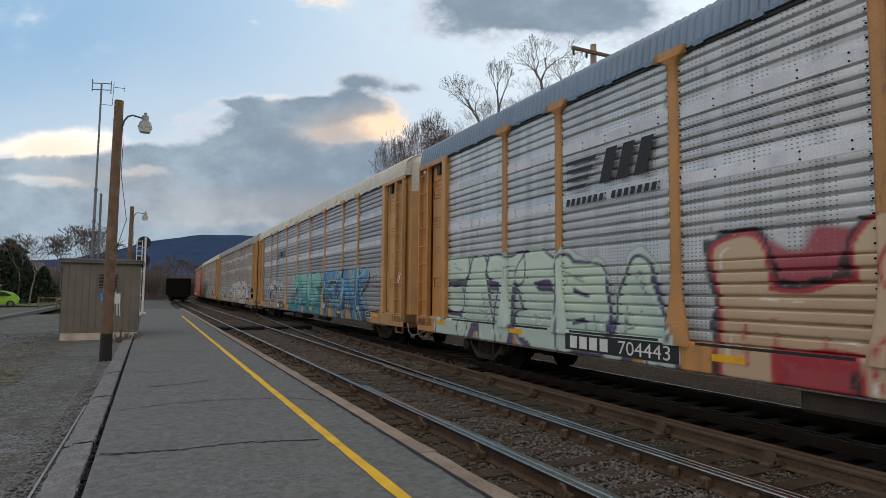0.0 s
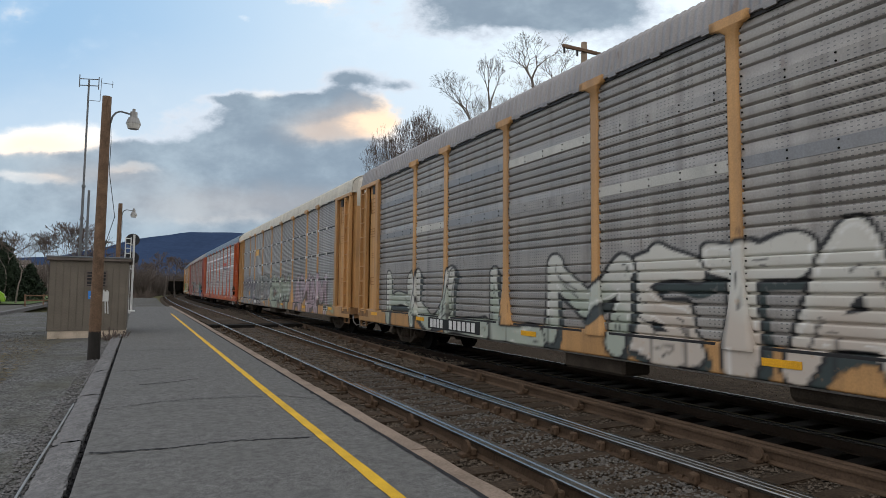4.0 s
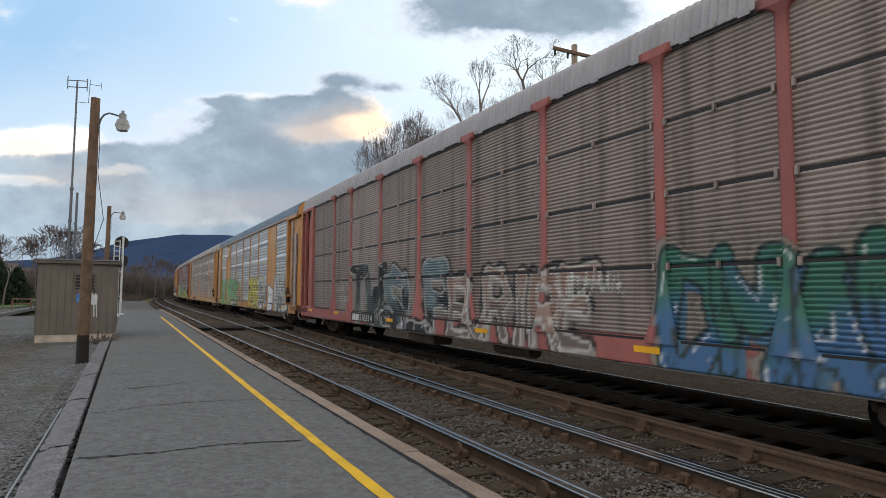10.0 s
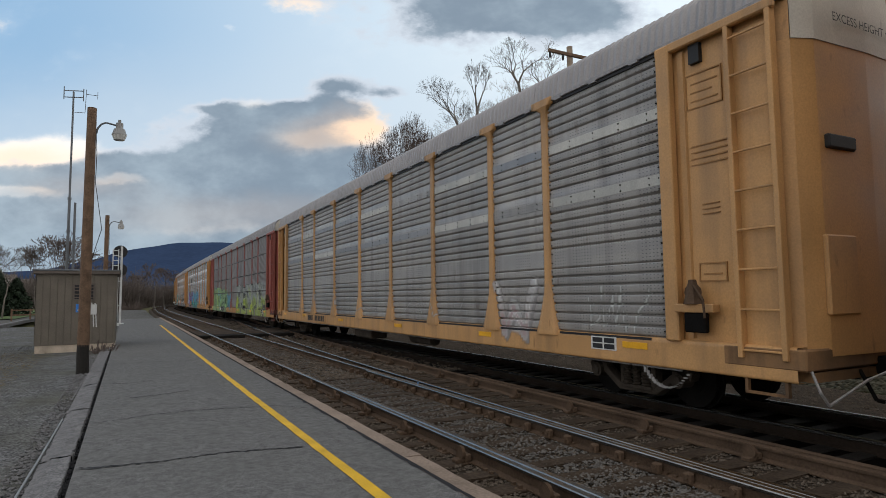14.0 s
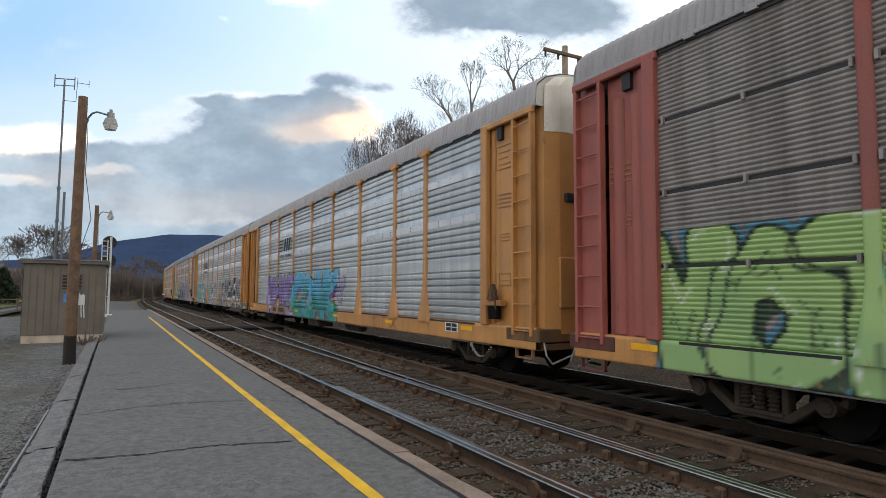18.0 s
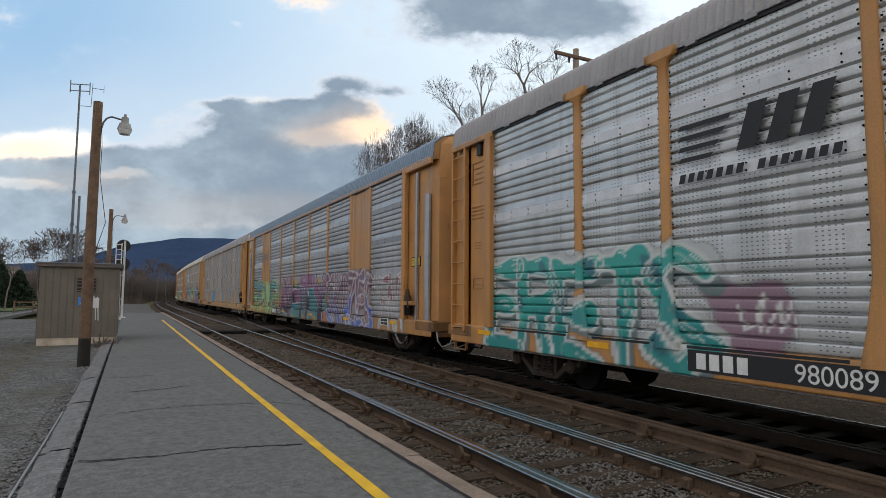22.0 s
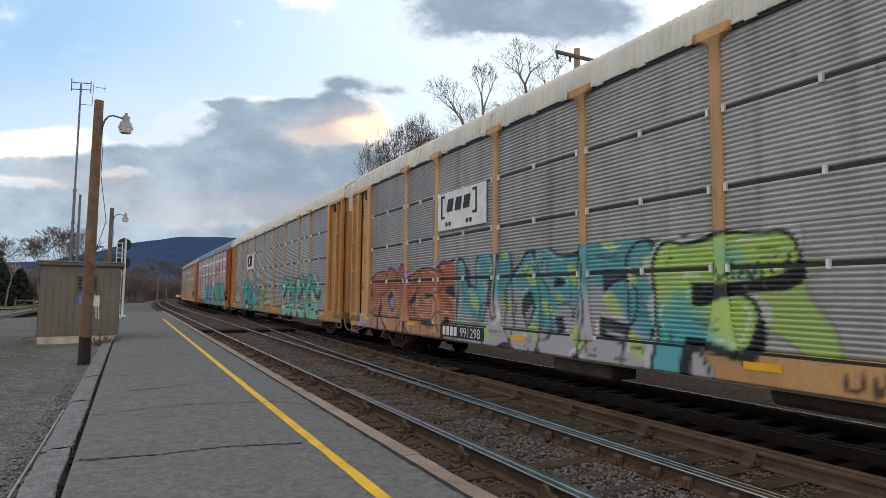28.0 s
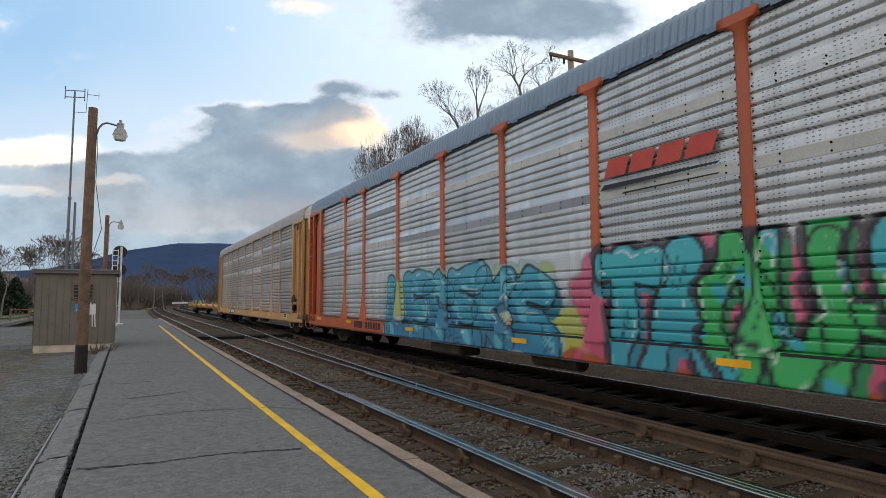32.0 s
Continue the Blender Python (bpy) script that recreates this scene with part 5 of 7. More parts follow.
def end_wall(sign, style, colour, parent):
    """The curved end doors and the panel beside them."""
    b = bmesh.new()
    pts = [(-SIDE + 0.06, 12.15), (-SIDE + 0.1, 13.75), (-SIDE + 0.2, 14.0), (-SIDE + 0.5, 14.12), (0, 14.16), (SIDE - 0.5, 14.12), (SIDE - 0.2, 14.0), (SIDE - 0.1, 13.75), (SIDE - 0.06, 12.15)]
    heights = (LOW - 0.1, 2.4, 2.42, 3.8, 3.82, 5.0)
    cut = ((-SIDE + 0.088, 13.2), (-SIDE + 0.092, 13.37))
    if style != "W" and sign == TRAILING:
        v, f = grid_mesh(np.array([[(x, sign * y, z) for x, y in (pts[0], cut[0])] for z in heights + (TOP - 0.02,)]))
        link_mesh("end_plate", v, f, colour, parent)
        pts = [cut[1]] + pts[1:]
    P = np.array([[(x, sign * y, z) for x, y in pts] for z in heights])
    v, f = grid_mesh(P)
    link_mesh("end_door", v, f, colour, parent)
    for corner in (pts[:3], pts[-3:]):
        v, f = grid_mesh(np.array([[(x, sign * y, z) for x, y in corner] for z in (5.0, TOP + 0.03)]))
        link_mesh("corner_panel", v, f, colour, parent)
    face = pts[2:-2]
    P = np.array([[(x * 1.002, sign * y * 1.0008, z) for x, y in face] for z in (5.0, 5.3, TOP + 0.03)] + [[(x * k, sign * y, TOP + z) for x, y in face] for k, z in ((0.98, 0.45), (0.8, 0.66), (0.05, 0.82))])
    v, f = grid_mesh(P)
    link_mesh("end_fascia", v, f, M_WHITE if style != "W" else colour, parent, "pale painted band over the end door" if style != "W" else "")
    b = bmesh.new()
    b.faces.new([b.verts.new((-math.cos(a) * (SIDE - 0.01), sign * 13.985, TOP + 0.012 + ROOF_RISE * math.sin(a) ** 0.5)) for a in np.radians([0, 6, 16, 34, 56, 90, 124, 146, 164, 174, 180])])
    part("roof_end", b, M_WHITE if style != "W" else colour, parent)
    for x in (-SIDE - 0.02, SIDE + 0.02):
        b = bmesh.new()
        box(b, x - 0.07, x + 0.07, sign * 12.08, sign * 12.32, LOW, TOP, 0.02)
        part("door_post", b, colour, parent)
        b = bmesh.new()
        box(b, x - 0.05, x + 0.05, sign * 12.05, sign * 13.95, TOP - 0.12, TOP + 0.02, 0.02)
        part("door_header", b, colour, parent)
    if style != "W":
        for x in (-1, 1):
            b = bmesh.new()
            for y in (13.28, 13.88):
                box(b, x * (SIDE - 0.06), x * (SIDE + 0.07), sign * y - 0.035, sign * y + 0.035, 0.95, TOP - 0.1, 0.008)
            box(b, x * (SIDE - 0.06), x * (SIDE - 0.045), sign * 13.3, sign * 13.86, 1.1, TOP - 0.2)
            lad = part("ladder", b, colour, parent)
            for k in range(9):
                z = 1.05 + k * 0.52
                if x < 0:
                    o = new("rung", shared("rung", rung_mesh))
                    o.parent = lad
                    o.material_slots[0].link, o.material_slots[0].material = "OBJECT", colour
                    o.matrix_basis = pose(x * (SIDE + 0.05), sign * 13.58, z)
            # stirrup step under the ladder
            b = bmesh.new()
            for y in (13.3, 13.84):
                box(b, x * (SIDE - 0.06), x * SIDE, sign * y - 0.02, sign * y + 0.02, 0.5, 0.9)
            box(b, x * (SIDE - 0.06), x * SIDE, sign * 13.3 - 0.02 * sign, sign * 13.84 + 0.02 * sign, 0.5, 0.53)
            part("stirrup_step", b, SOOTY[colour.name], parent, "sooty stirrup step")
        for y in (12.55, 12.95) if colour in (M_ORANGE, M_RED, M_REDPINK) else ():
            b = bmesh.new()
            P = np.array([[(-SIDE + 0.075 - 0.06 * math.sin(a), sign * (y + 0.13 * math.cos(a)), z) for a in np.linspace(0, math.pi, 7)] for z in (1.15, 5.0)])
            b.free()
            v, f = grid_mesh(P)
            link_mesh("end_rib", v, f, colour, parent, smooth=True)
        b = bmesh.new()
        box(b, -SIDE - 0.0, -SIDE + 0.1, sign * 12.62, sign * 12.8, TOP - 0.4, TOP - 0.12)
        part("latch_slot", b, M_BLACK, parent, "black recessed latch opening")
        b = bmesh.new()
        P = np.array([[(-SIDE + 0.083 - d, sign * (y + 0.03), z) for y, d in ((12.34, 0.0), (12.36, 0.05), (12.46, 0.05), (12.48, 0.0))] for z in (LOW + 0.05, TOP - 0.14)])
        b.free()
        v, f = grid_mesh(P)
        link_mesh("edge_rib", v, f, colour, parent)
        if colour not in (M_ORANGE, M_RED, M_REDPINK):
            for z0, z1, y0, y1 in ((4.45, 4.95, 12.5, 13.1), (1.95, 2.2, 12.6, 13.05)):
                b = bmesh.new()
                for a, c, e, g in ((y0, y1, z0, z0 + 0.02), (y0, y1, z1, z1 + 0.02), (y0, y0 + 0.02, z0, z1), (y1 - 0.02, y1, z0, z1)):
                    box(b, -SIDE + 0.06, -SIDE + 0.085, sign * a, sign * c, e, g)
                for k in range(3 if z1 > 3 else 1):
                    box(b, -SIDE + 0.065, -SIDE + 0.083, sign * (y0 + 0.08), sign * (y1 - 0.08 - 0.09 * (k % 2)), z0 + 0.1 + k * 0.13, z0 + 0.12 + k * 0.13)
                tagged(part("stencil_frame", b, M_STENCIL, parent, "faded dark stencilled frame"), kind="stuff")
        b = bmesh.new()
        box(b, -1.0, -0.4, sign * 14.1, sign * 14.19, 3.6, 3.78, 0.02)
        part("door_latch", b, M_BLACK, parent, "black latch bar on the end door")
        b = bmesh.new()
        box(b, -1.15, -0.5, sign * 14.1, sign * 14.17, 1.5, 2.5, 0.02)
        part("door_panel", b, colour, parent)
        b = bmesh.new()
        for k in range(4):
            box(b, -SIDE + 0.06, -SIDE + 0.085, sign * 12.55, sign * 13.15, 3.62 + k * 0.09, 3.64 + k * 0.09)
        for k in range(3):
            box(b, -SIDE + 0.06, -SIDE + 0.085, sign * 12.7, sign * 12.98, 2.9 + k * 0.07, 2.915 + k * 0.07)
        tagged(part("stencil_patch", b, M_STENCIL, parent, "small dark stencilled lines"), kind="stuff")
    else:
        for x in (-SIDE - 0.0, SIDE - 0.06):
            for y0, y1, z1 in ((12.9, 13.0, TOP - 0.2), (13.5, 13.75, 4.6)):
                b = bmesh.new()
                box(b, x, x + 0.06, sign * y0, sign * y1, LOW, z1)
                part("door_batten", b, M_GALV, parent, "grey steel door batten")


def beam(bm, pts, x0, x1, h):
    """A cast beam of height h that follows points in the side plane."""
    pts = [Vector((0, *q)) for q in pts]
    rows = []
    for k, q in enumerate(pts):
        d = (pts[min(k + 1, len(pts) - 1)] - pts[max(k - 1, 0)]).normalized()
        n = Vector((0, -d.z, d.y)) * h / 2
        rows.append([bm.verts.new((x, *(q + n * w).yz)) for x, w in ((x0, 0.7), (x0 + 0.02, 1), (x1, 1), (x1, -1), (x0 + 0.02, -1), (x0, -0.7))])
    for r0, r1 in zip(rows, rows[1:]):
        for k in range(6):
            bm.faces.new((r0[k - 1], r0[k], r1[k], r1[k - 1]))
    bm.faces.new(rows[0][::-1])
    bm.faces.new(rows[-1])


def truck_mesh():
    side_, wheel_, spring_ = bmesh.new(), bmesh.new(), bmesh.new()
    beam(side_, [(-1.12, 0.5), (-0.8, 0.6), (-0.42, 0.76), (0.42, 0.76), (0.8, 0.6), (1.12, 0.5)], -0.1, 0.08, 0.13)
    beam(side_, [(-0.84, 0.52), (-0.4, 0.2), (0.4, 0.2), (0.84, 0.52)], -0.1, 0.08, 0.12)
    for y in (-0.34, 0.34):
        beam(side_, [(y, 0.2), (y, 0.76)], -0.09, 0.08, 0.1)
    box(side_, -0.14, 0.08, -0.34, 0.34, 0.2, 0.26, 0.01)
    box(side_, -0.13, 0.08, -0.3, 0.3, 0.6, 0.7, 0.015)
    for y in (-0.9, 0.9):
        tube(side_, (-0.17, y, 0.44), (0.08, y, 0.44), 0.125, n=14)
        tube(side_, (-0.2, y, 0.44), (-0.17, y, 0.44), 0.075, 0.09, n=12)
        box(side_, -0.1, 0.08, y - 0.17, y + 0.17, 0.5, 0.62, 0.02)
        for k in (0, 2.09, 4.19):
            tube(side_, (-0.185, y + 0.08 * math.cos(k), 0.44 + 0.08 * math.sin(k)), (-0.16, y + 0.08 * math.cos(k), 0.44 + 0.08 * math.sin(k)), 0.018, n=6)
    rows = []
    for j in range(13):
        r = 0.085 if j % 2 else 0.055
        rows.append([spring_.verts.new((r * math.cos(a * 0.7854), r * math.sin(a * 0.7854), 0.255 + j * 0.029)) for a in range(8)])
    for r0, r1 in zip(rows, rows[1:]):
        for a in range(8):
            spring_.faces.new((r0[a - 1], r0[a], r1[a], r1[a - 1]))
    tube(wheel_, (-0.07, 0, 0), (0.07, 0, 0), 0.42, n=24)
    tube(wheel_, (0.06, 0, 0), (0.1, 0, 0), 0.45, n=24)
    tube(wheel_, (-0.09, 0, 0), (-0.07, 0, 0), 0.2, n=12)
    return side_, wheel_, spring_


SIDE_FRAME, WHEEL, SPRING = (mesh_of(b, n, m) for b, n, m in zip(truck_mesh(), ("side_frame", "wheel", "spring"), (M_TRUCK, M_GRIME, M_TRUCK)))


def add_truck(parent, y):
    b = bmesh.new()
    box(b, -1.05, 1.05, y - 0.22, y + 0.22, 0.42, 0.72, 0.03)
    for s in (-0.9, 0.9):
        tube(b, (-0.75, y + s, 0.42), (0.75, y + s, 0.42), 0.08, n=8)
    t = part("truck", b, M_TRUCK, parent)
    for x in (-1, 1):
        o = new("side_frame", SIDE_FRAME)
        o.parent = t
        o.matrix_basis = pose(x, y, 0, 0, 0, 180 if x > 0 else 0)
        for k in (-0.2, 0.0, 0.2) if x < 0 else ():
            o = new("spring", SPRING)
            o.parent = t
            o.matrix_basis = pose(x - 0.09, y + k, 0)
        for s in (-0.9, 0.9):
            o = new("wheel", WHEEL)
            o.parent = t
            o.matrix_basis = pose(x * 0.72, y + s, 0.42, 0, 0, 180 if x > 0 else 0)


ROOF = roof_mesh()


CARRNG = random.Random(21)
# trailing and leading ends of the mark and of the number along the sill
NUMBERS = {0: (6.81, 5.71, 5.54, 4.4, "704443"), 1: (6.65, 5.84, 5.74, 4.73, "978187"), 3: (6.77, 5.9, 5.72, 4.69, "158604"), 4: (7.01, 6.51, 6.22, 5.42, "303069"), 5: (6.77, 6.1, 6.06, 4.86, "516314"), 6: (5.92, 5.06, 4.86, 3.54, "694328"), 8: (7.56, 6.69, 6.2, 4.97, "941122"), 10: (6.68, 5.83, 5.28, 4.36, "980089"), 11: (5.9, 5.0, 4.8, 3.63, "695565"), 13: (6.72, 5.94, 5.83, 4.88, "991298"), 14: (6.75, 6.04, 5.92, 4.84, "940847")}


def letters(name, text, size, material, parent, m, label=""):
    """Painted lettering in the built-in font."""
    cu = bpy.data.curves.new(name, "FONT")
    cu.body, cu.size = text, size
    tmp = bpy.data.objects.new(name, cu)
    me = bpy.data.meshes.new_from_object(tmp)
    bpy.data.objects.remove(tmp)
    me.materials.append(material)
    o = new(name, me)
    o.parent = parent
    o.matrix_basis = m
    if label:
        o["label"] = label
    return tagged(o, kind="stuff")


NEAR_FACE = Matrix.Rotation(-math.pi / 2, 4, "Z") @ Matrix.Rotation(math.pi / 2, 4, "X")


def autorack(i, kind, style, panel, body, roof, label, mark):
    """kind: wave or slot panels; style: flare, wide, plain posts, W for the plated car."""
    t = thing("autorack_car", label, "rail car", "cars of the train")
    foot = "plain" if style == "W" else style
    for k, (a, b) in enumerate(zip(BAYS, BAYS[1:])):
        plated = style == "W" and k in (1, 7)
        if plated:
            bm = bmesh.new()
            P = np.array([[(-SIDE + (0.035 if 0.2 < (y - a) / (b - a) < 0.8 else 0.0), y, z) for y in np.linspace(b, a, 37)] for z in np.r_[np.arange(LOW, SPLIT, STEP), SPLIT, TOP]])
            bm.free()
            v, f = grid_mesh(P)
            o = new("plate", fast_mesh("plate", v, f, [body]))
            o.parent = t
            painted(o, i)
        else:
            o = new("side_panel", panel_mesh(kind, a, b, -1, has_paint(i, a, b), panel))
            o.parent = t
            painted(o, i)
        if kind == "wave" and not plated:
            for z in (2.4, 3.53, 4.56):
                o = new("band_strip", shared(("strip", round(b - a, 1)), lambda: strip_mesh(b - a - 0.02)))
                o.parent = t
                o.matrix_basis = pose(-SIDE + 0.022, (a + b) / 2, z)
                o.material_slots[0].link = "OBJECT"
                painted_low = z < 2.7 and i in PAINT
                o.material_slots[0].material = panel if painted_low else (M_STRIPW if i in (0, 1, 9, 10) else CARRNG.choice([M_STRIPD, M_STRIPC, M_STRIPC, M_STRIPD, panel]))
                if painted_low:
                    o.matrix_basis = pose(-SIDE + 0.05, (a + b) / 2, z)
        o = new("side_panel", shared((kind, k, "far"), lambda: panel_mesh(kind, a, b, 1, False, panel)))
        o.parent = t
    for k, y in enumerate(BAYS):
        if 0 < k < len(BAYS) - 1:
            o = new("side_post", post_mesh(y, -1, foot, has_paint(i, y - 0.1, y + 0.1), body))
            o.parent = t
            painted(o, i)
            o = new("side_post", shared((foot, k, body.name), lambda: post_mesh(y, 1, foot, False, body)))
            o.parent = t
    o = new("side_sill", sill_mesh(-1, has_paint(i, -14, 14), M_YEL if i == 8 else body))
    o.parent = t
    painted(o, i)
    o = new("side_sill", shared(("sill", body.name), lambda: sill_mesh(1, False, body)))
    o.parent = t
    o = new("roof", ROOF)
    o.parent = t
    o.material_slots[0].link, o.material_slots[0].material = "OBJECT", roof
    b = bmesh.new()
    if style == "W":
        box(b, -SIDE - 0.04, -SIDE + 0.08, -13.95, 13.95, TOP - 0.02, TOP + 0.1, 0.01)
    else:
        box(b, -SIDE - 0.045, -SIDE + 0.08, -13.95, 13.95, TOP + 0.0, TOP + 0.07, 0.01)
        for y in np.arange(-11.6, 12.0, 0.96):
            box(b, -SIDE - 0.055, -SIDE + 0.02, y - 0.09, y + 0.09, TOP - 0.03, TOP + 0.03)
    part("top_chord", b, body if style == "W" else roof, t, "steel top chord under the eave")
    b = bmesh.new()
    box(b, -SIDE - 0.012, -SIDE + 0.05, -12.1, 12.1, TOP - 0.055, TOP - 0.022 if style == "W" else TOP)
    part("eave_gap", b, M_BLACK, t, "dark ventilation gap under the eave")
    if kind == "wave":
        o = new("bolt_rows", shared("bolts", bolts_mesh))
        o.parent = t
        tagged(o, kind="stuff")
    for s in (-1, 1):
        end_wall(s, style, body, t)
        add_truck(t, s * 10.9)
        b = bmesh.new()
        box(b, -0.12, 0.12, s * 13.8, s * 14.5, 0.72, 0.95, 0.03)
        box(b, -0.2, 0.2, s * 14.38, s * 14.55, 0.66, 1.0, 0.04)
        part("coupler", b, M_GRIME, t)
        b = bmesh.new()
        bent(b, [(-0.5, s * 14.1, 0.8), (-0.55, s * 14.3, 0.45), (-0.45, s * 14.5, 0.42)], 0.025)
        part("air_hose", b, M_GRIME, t)
        b = bmesh.new()
        bent(b, [(-1.5, s * 14.05, 0.95), (-1.52, s * 14.2, 0.6), (-1.4, s * 14.22, 0.45), (-0.6, s * 14.25, 0.7), (-0.15, s * 14.4, 0.85)], 0.018)
        part("uncoupling_lever", b, M_PIPE, t, "pale bent uncoupling lever")
        b = bmesh.new()
        box(b, -1.45, 1.45, s * 12.2, s * 14.1, 0.7, 0.82)
        box(b, -SIDE - 0.03, SIDE + 0.03, s * 13.0, s * 14.12, 0.84, 1.1, 0.02)
        part("end_sill", b, SOOTY[body.name], t, "sooty rust-streaked end sill")
    b = bmesh.new()
    box(b, -0.4, 0.4, -14, 14, 0.66, 1.02)
    box(b, -1.5, 1.5, -14, 14, 1.02, 1.1)
    for y in np.arange(-8.4, 8.5, 1.4):
        box(b, -1.4, 1.4, y - 0.05, y + 0.05, 0.75, 1.02)
    part("underframe", b, M_GRIME, t)
    b = bmesh.new()
    bent(b, [(-1.5, -12.2, 0.66), (-1.5, 12.2, 0.66)], 0.016)
    part("train_pipe", b, M_PIPE, t, "pale pipe along the sill's foot")
    b = bmesh.new()
    box(b, -1.35, -0.7, 1.0, 2.6, 0.35, 0.7, 0.05)
    part("battery_box", b, M_TRUCK, t)
    b = bmesh.new()
    tube(b, (-1.0, -3.2, 0.55), (-1.0, -1.8, 0.55), 0.17, n=12)
    part("air_tank", b, M_TRUCK, t)
    # black line of open gap along the foot of the panels
    for a, c in zip(BAYS, BAYS[1:]):
        b = bmesh.new()
        box(b, -SIDE - 0.024, -SIDE - 0.01, a + 0.35, c - 0.35, 1.075, 1.115)
        part("drain_gap", b, M_BLACK, t, "dark gap above the side sill")
    for y in (-11.4, -6.9, -2.0, 3.4, 8.7, 12.4):
        b = bmesh.new()
        box(b, -SIDE - 0.03, -SIDE - 0.015, y - 0.26, y + 0.26, 0.88 if abs(y) < 8.5 else 0.93, 0.98 if abs(y) < 8.5 else 1.03)
        part("reflector", b, M_REFL, t, "amber reflector strip")
    m0, m1, n0, n1, digits = NUMBERS.get(i, (8.0, 7.2, 6.9, 5.5, ""))
    ink = M_BARS if mark != "bare" else M_BLACK
    b = bmesh.new()
    box(b, -SIDE - 0.03, -SIDE - 0.02, n1 - 0.15, m0 + 0.15, 0.76, 1.06)
    board = part("number_board", b, M_BLACK if mark != "bare" else body, t)
    b = bmesh.new()
    for k in range(4):
        w = (m0 - m1) / 4
        box(b, -SIDE - 0.036, -SIDE - 0.03, m0 - k * w - w * 0.72, m0 - k * w, 0.8, 1.02)
    if not digits:
        for k in range(6):
            w = (n0 - n1) / 6
            box(b, -SIDE - 0.036, -SIDE - 0.03, n0 - k * w - w * 0.68, n0 - k * w, 0.8, 1.02)
    tagged(part("sill_lettering", b, ink, board, "stencilled marks on the sill"), kind="stuff")
    if digits:
        o = letters("car_number", digits, 0.32, ink, board, Matrix.Identity(4), "stencilled car number")
        wide = max(v.co.x for v in o.data.vertices)
        o.matrix_basis = Matrix.Translation((-SIDE - 0.036, n0, 0.8)) @ NEAR_FACE @ Matrix.Diagonal(((n0 - n1) / wide, 1, 1, 1))
    b = bmesh.new()
    box(b, -SIDE - 0.03, -SIDE - 0.02, -11.0, -10.4, 0.86, 1.08)
    sten = part("stencil_board", b, M_BARS, t)
    b = bmesh.new()
    for k in range(2):
        for j in range(2):
            box(b, -SIDE - 0.034, -SIDE - 0.03, -10.96 + k * 0.28, -10.72 + k * 0.28, 0.88 + j * 0.1, 0.96 + j * 0.1)
    tagged(part("stencil_lettering", b, M_BLACK, sten), kind="stuff")
    if kind == "slot":
        b = bmesh.new()
        for y, c in zip(BAYS, BAYS[1:]):
            for k in (1, 2, 3):
                z = LOW + 1.1 * k
                for yy in (y + 0.13, (y + c) / 2, c - 0.13):
                    box(b, -SIDE - 0.03, -SIDE + 0.02, yy - 0.022, yy + 0.022, z - 0.055, z + 0.055)
        for y, c in zip(BAYS, BAYS[1:]):
            for k in (1, 2, 3):
                o = new("panel_gap", shared(("gap", round(c - y, 1)), lambda: gap_mesh(c - y - 0.1)))
                o.parent = t
                o.matrix_basis = pose(-SIDE + 0.03, (y + c) / 2, LOW + 1.1 * k - 0.002)
        tagged(part("clip_set", b, M_BARS if panel is M_SLOT else panel, t, "small steel clips across the panel gaps"), kind="stuff")
    # hand brake at the leading end
    if i in (1, 3, 10, 14):
        return t
    b = bmesh.new()
    box(b, -SIDE - 0.14, -SIDE + 0.02, -12.95, -12.3, 1.52, 1.64, 0.012)
    brake = part("brake_shelf", b, body, t)
    b = bmesh.new()
    tube(b, (-SIDE - 0.09, -12.6, 1.64), (-SIDE - 0.09, -12.6, 1.98), 0.13, 0.05, n=8)
    tube(b, (-SIDE - 0.12, -12.6, 1.8), (-SIDE - 0.05, -12.6, 1.8), 0.12, n=12)
    bent(b, [(-SIDE - 0.14, -12.66, 1.9), (-SIDE - 0.2, -12.85, 1.7), (-SIDE - 0.2, -12.87, 1.45)], 0.018)
    part("brake_gear", b, M_RUST, brake, "rusty brake gear")
    b = bmesh.new()
    box(b, -SIDE - 0.12, -SIDE - 0.01, -12.8, -12.45, 1.24, 1.52, 0.02)
    part("brake_box", b, M_GRIME, brake, "black brake box")
    b = bmesh.new()
    us = np.linspace(-1, 1, 19)
    for k, (p, q) in enumerate(zip(us, us[1:])):
        box(b, -SIDE - 0.02 - 0.012 * (k % 2), -SIDE + 0.0 + 0.012 * (k % 2), -12.0 + 0.42 * p, -12.0 + 0.42 * q, 0.4 + 0.25 * p * p - 0.014, 0.4 + 0.25 * q * q + 0.014)
    part("brake_chain", b, M_PIPE, t, "pale slack brake chain")
    return t


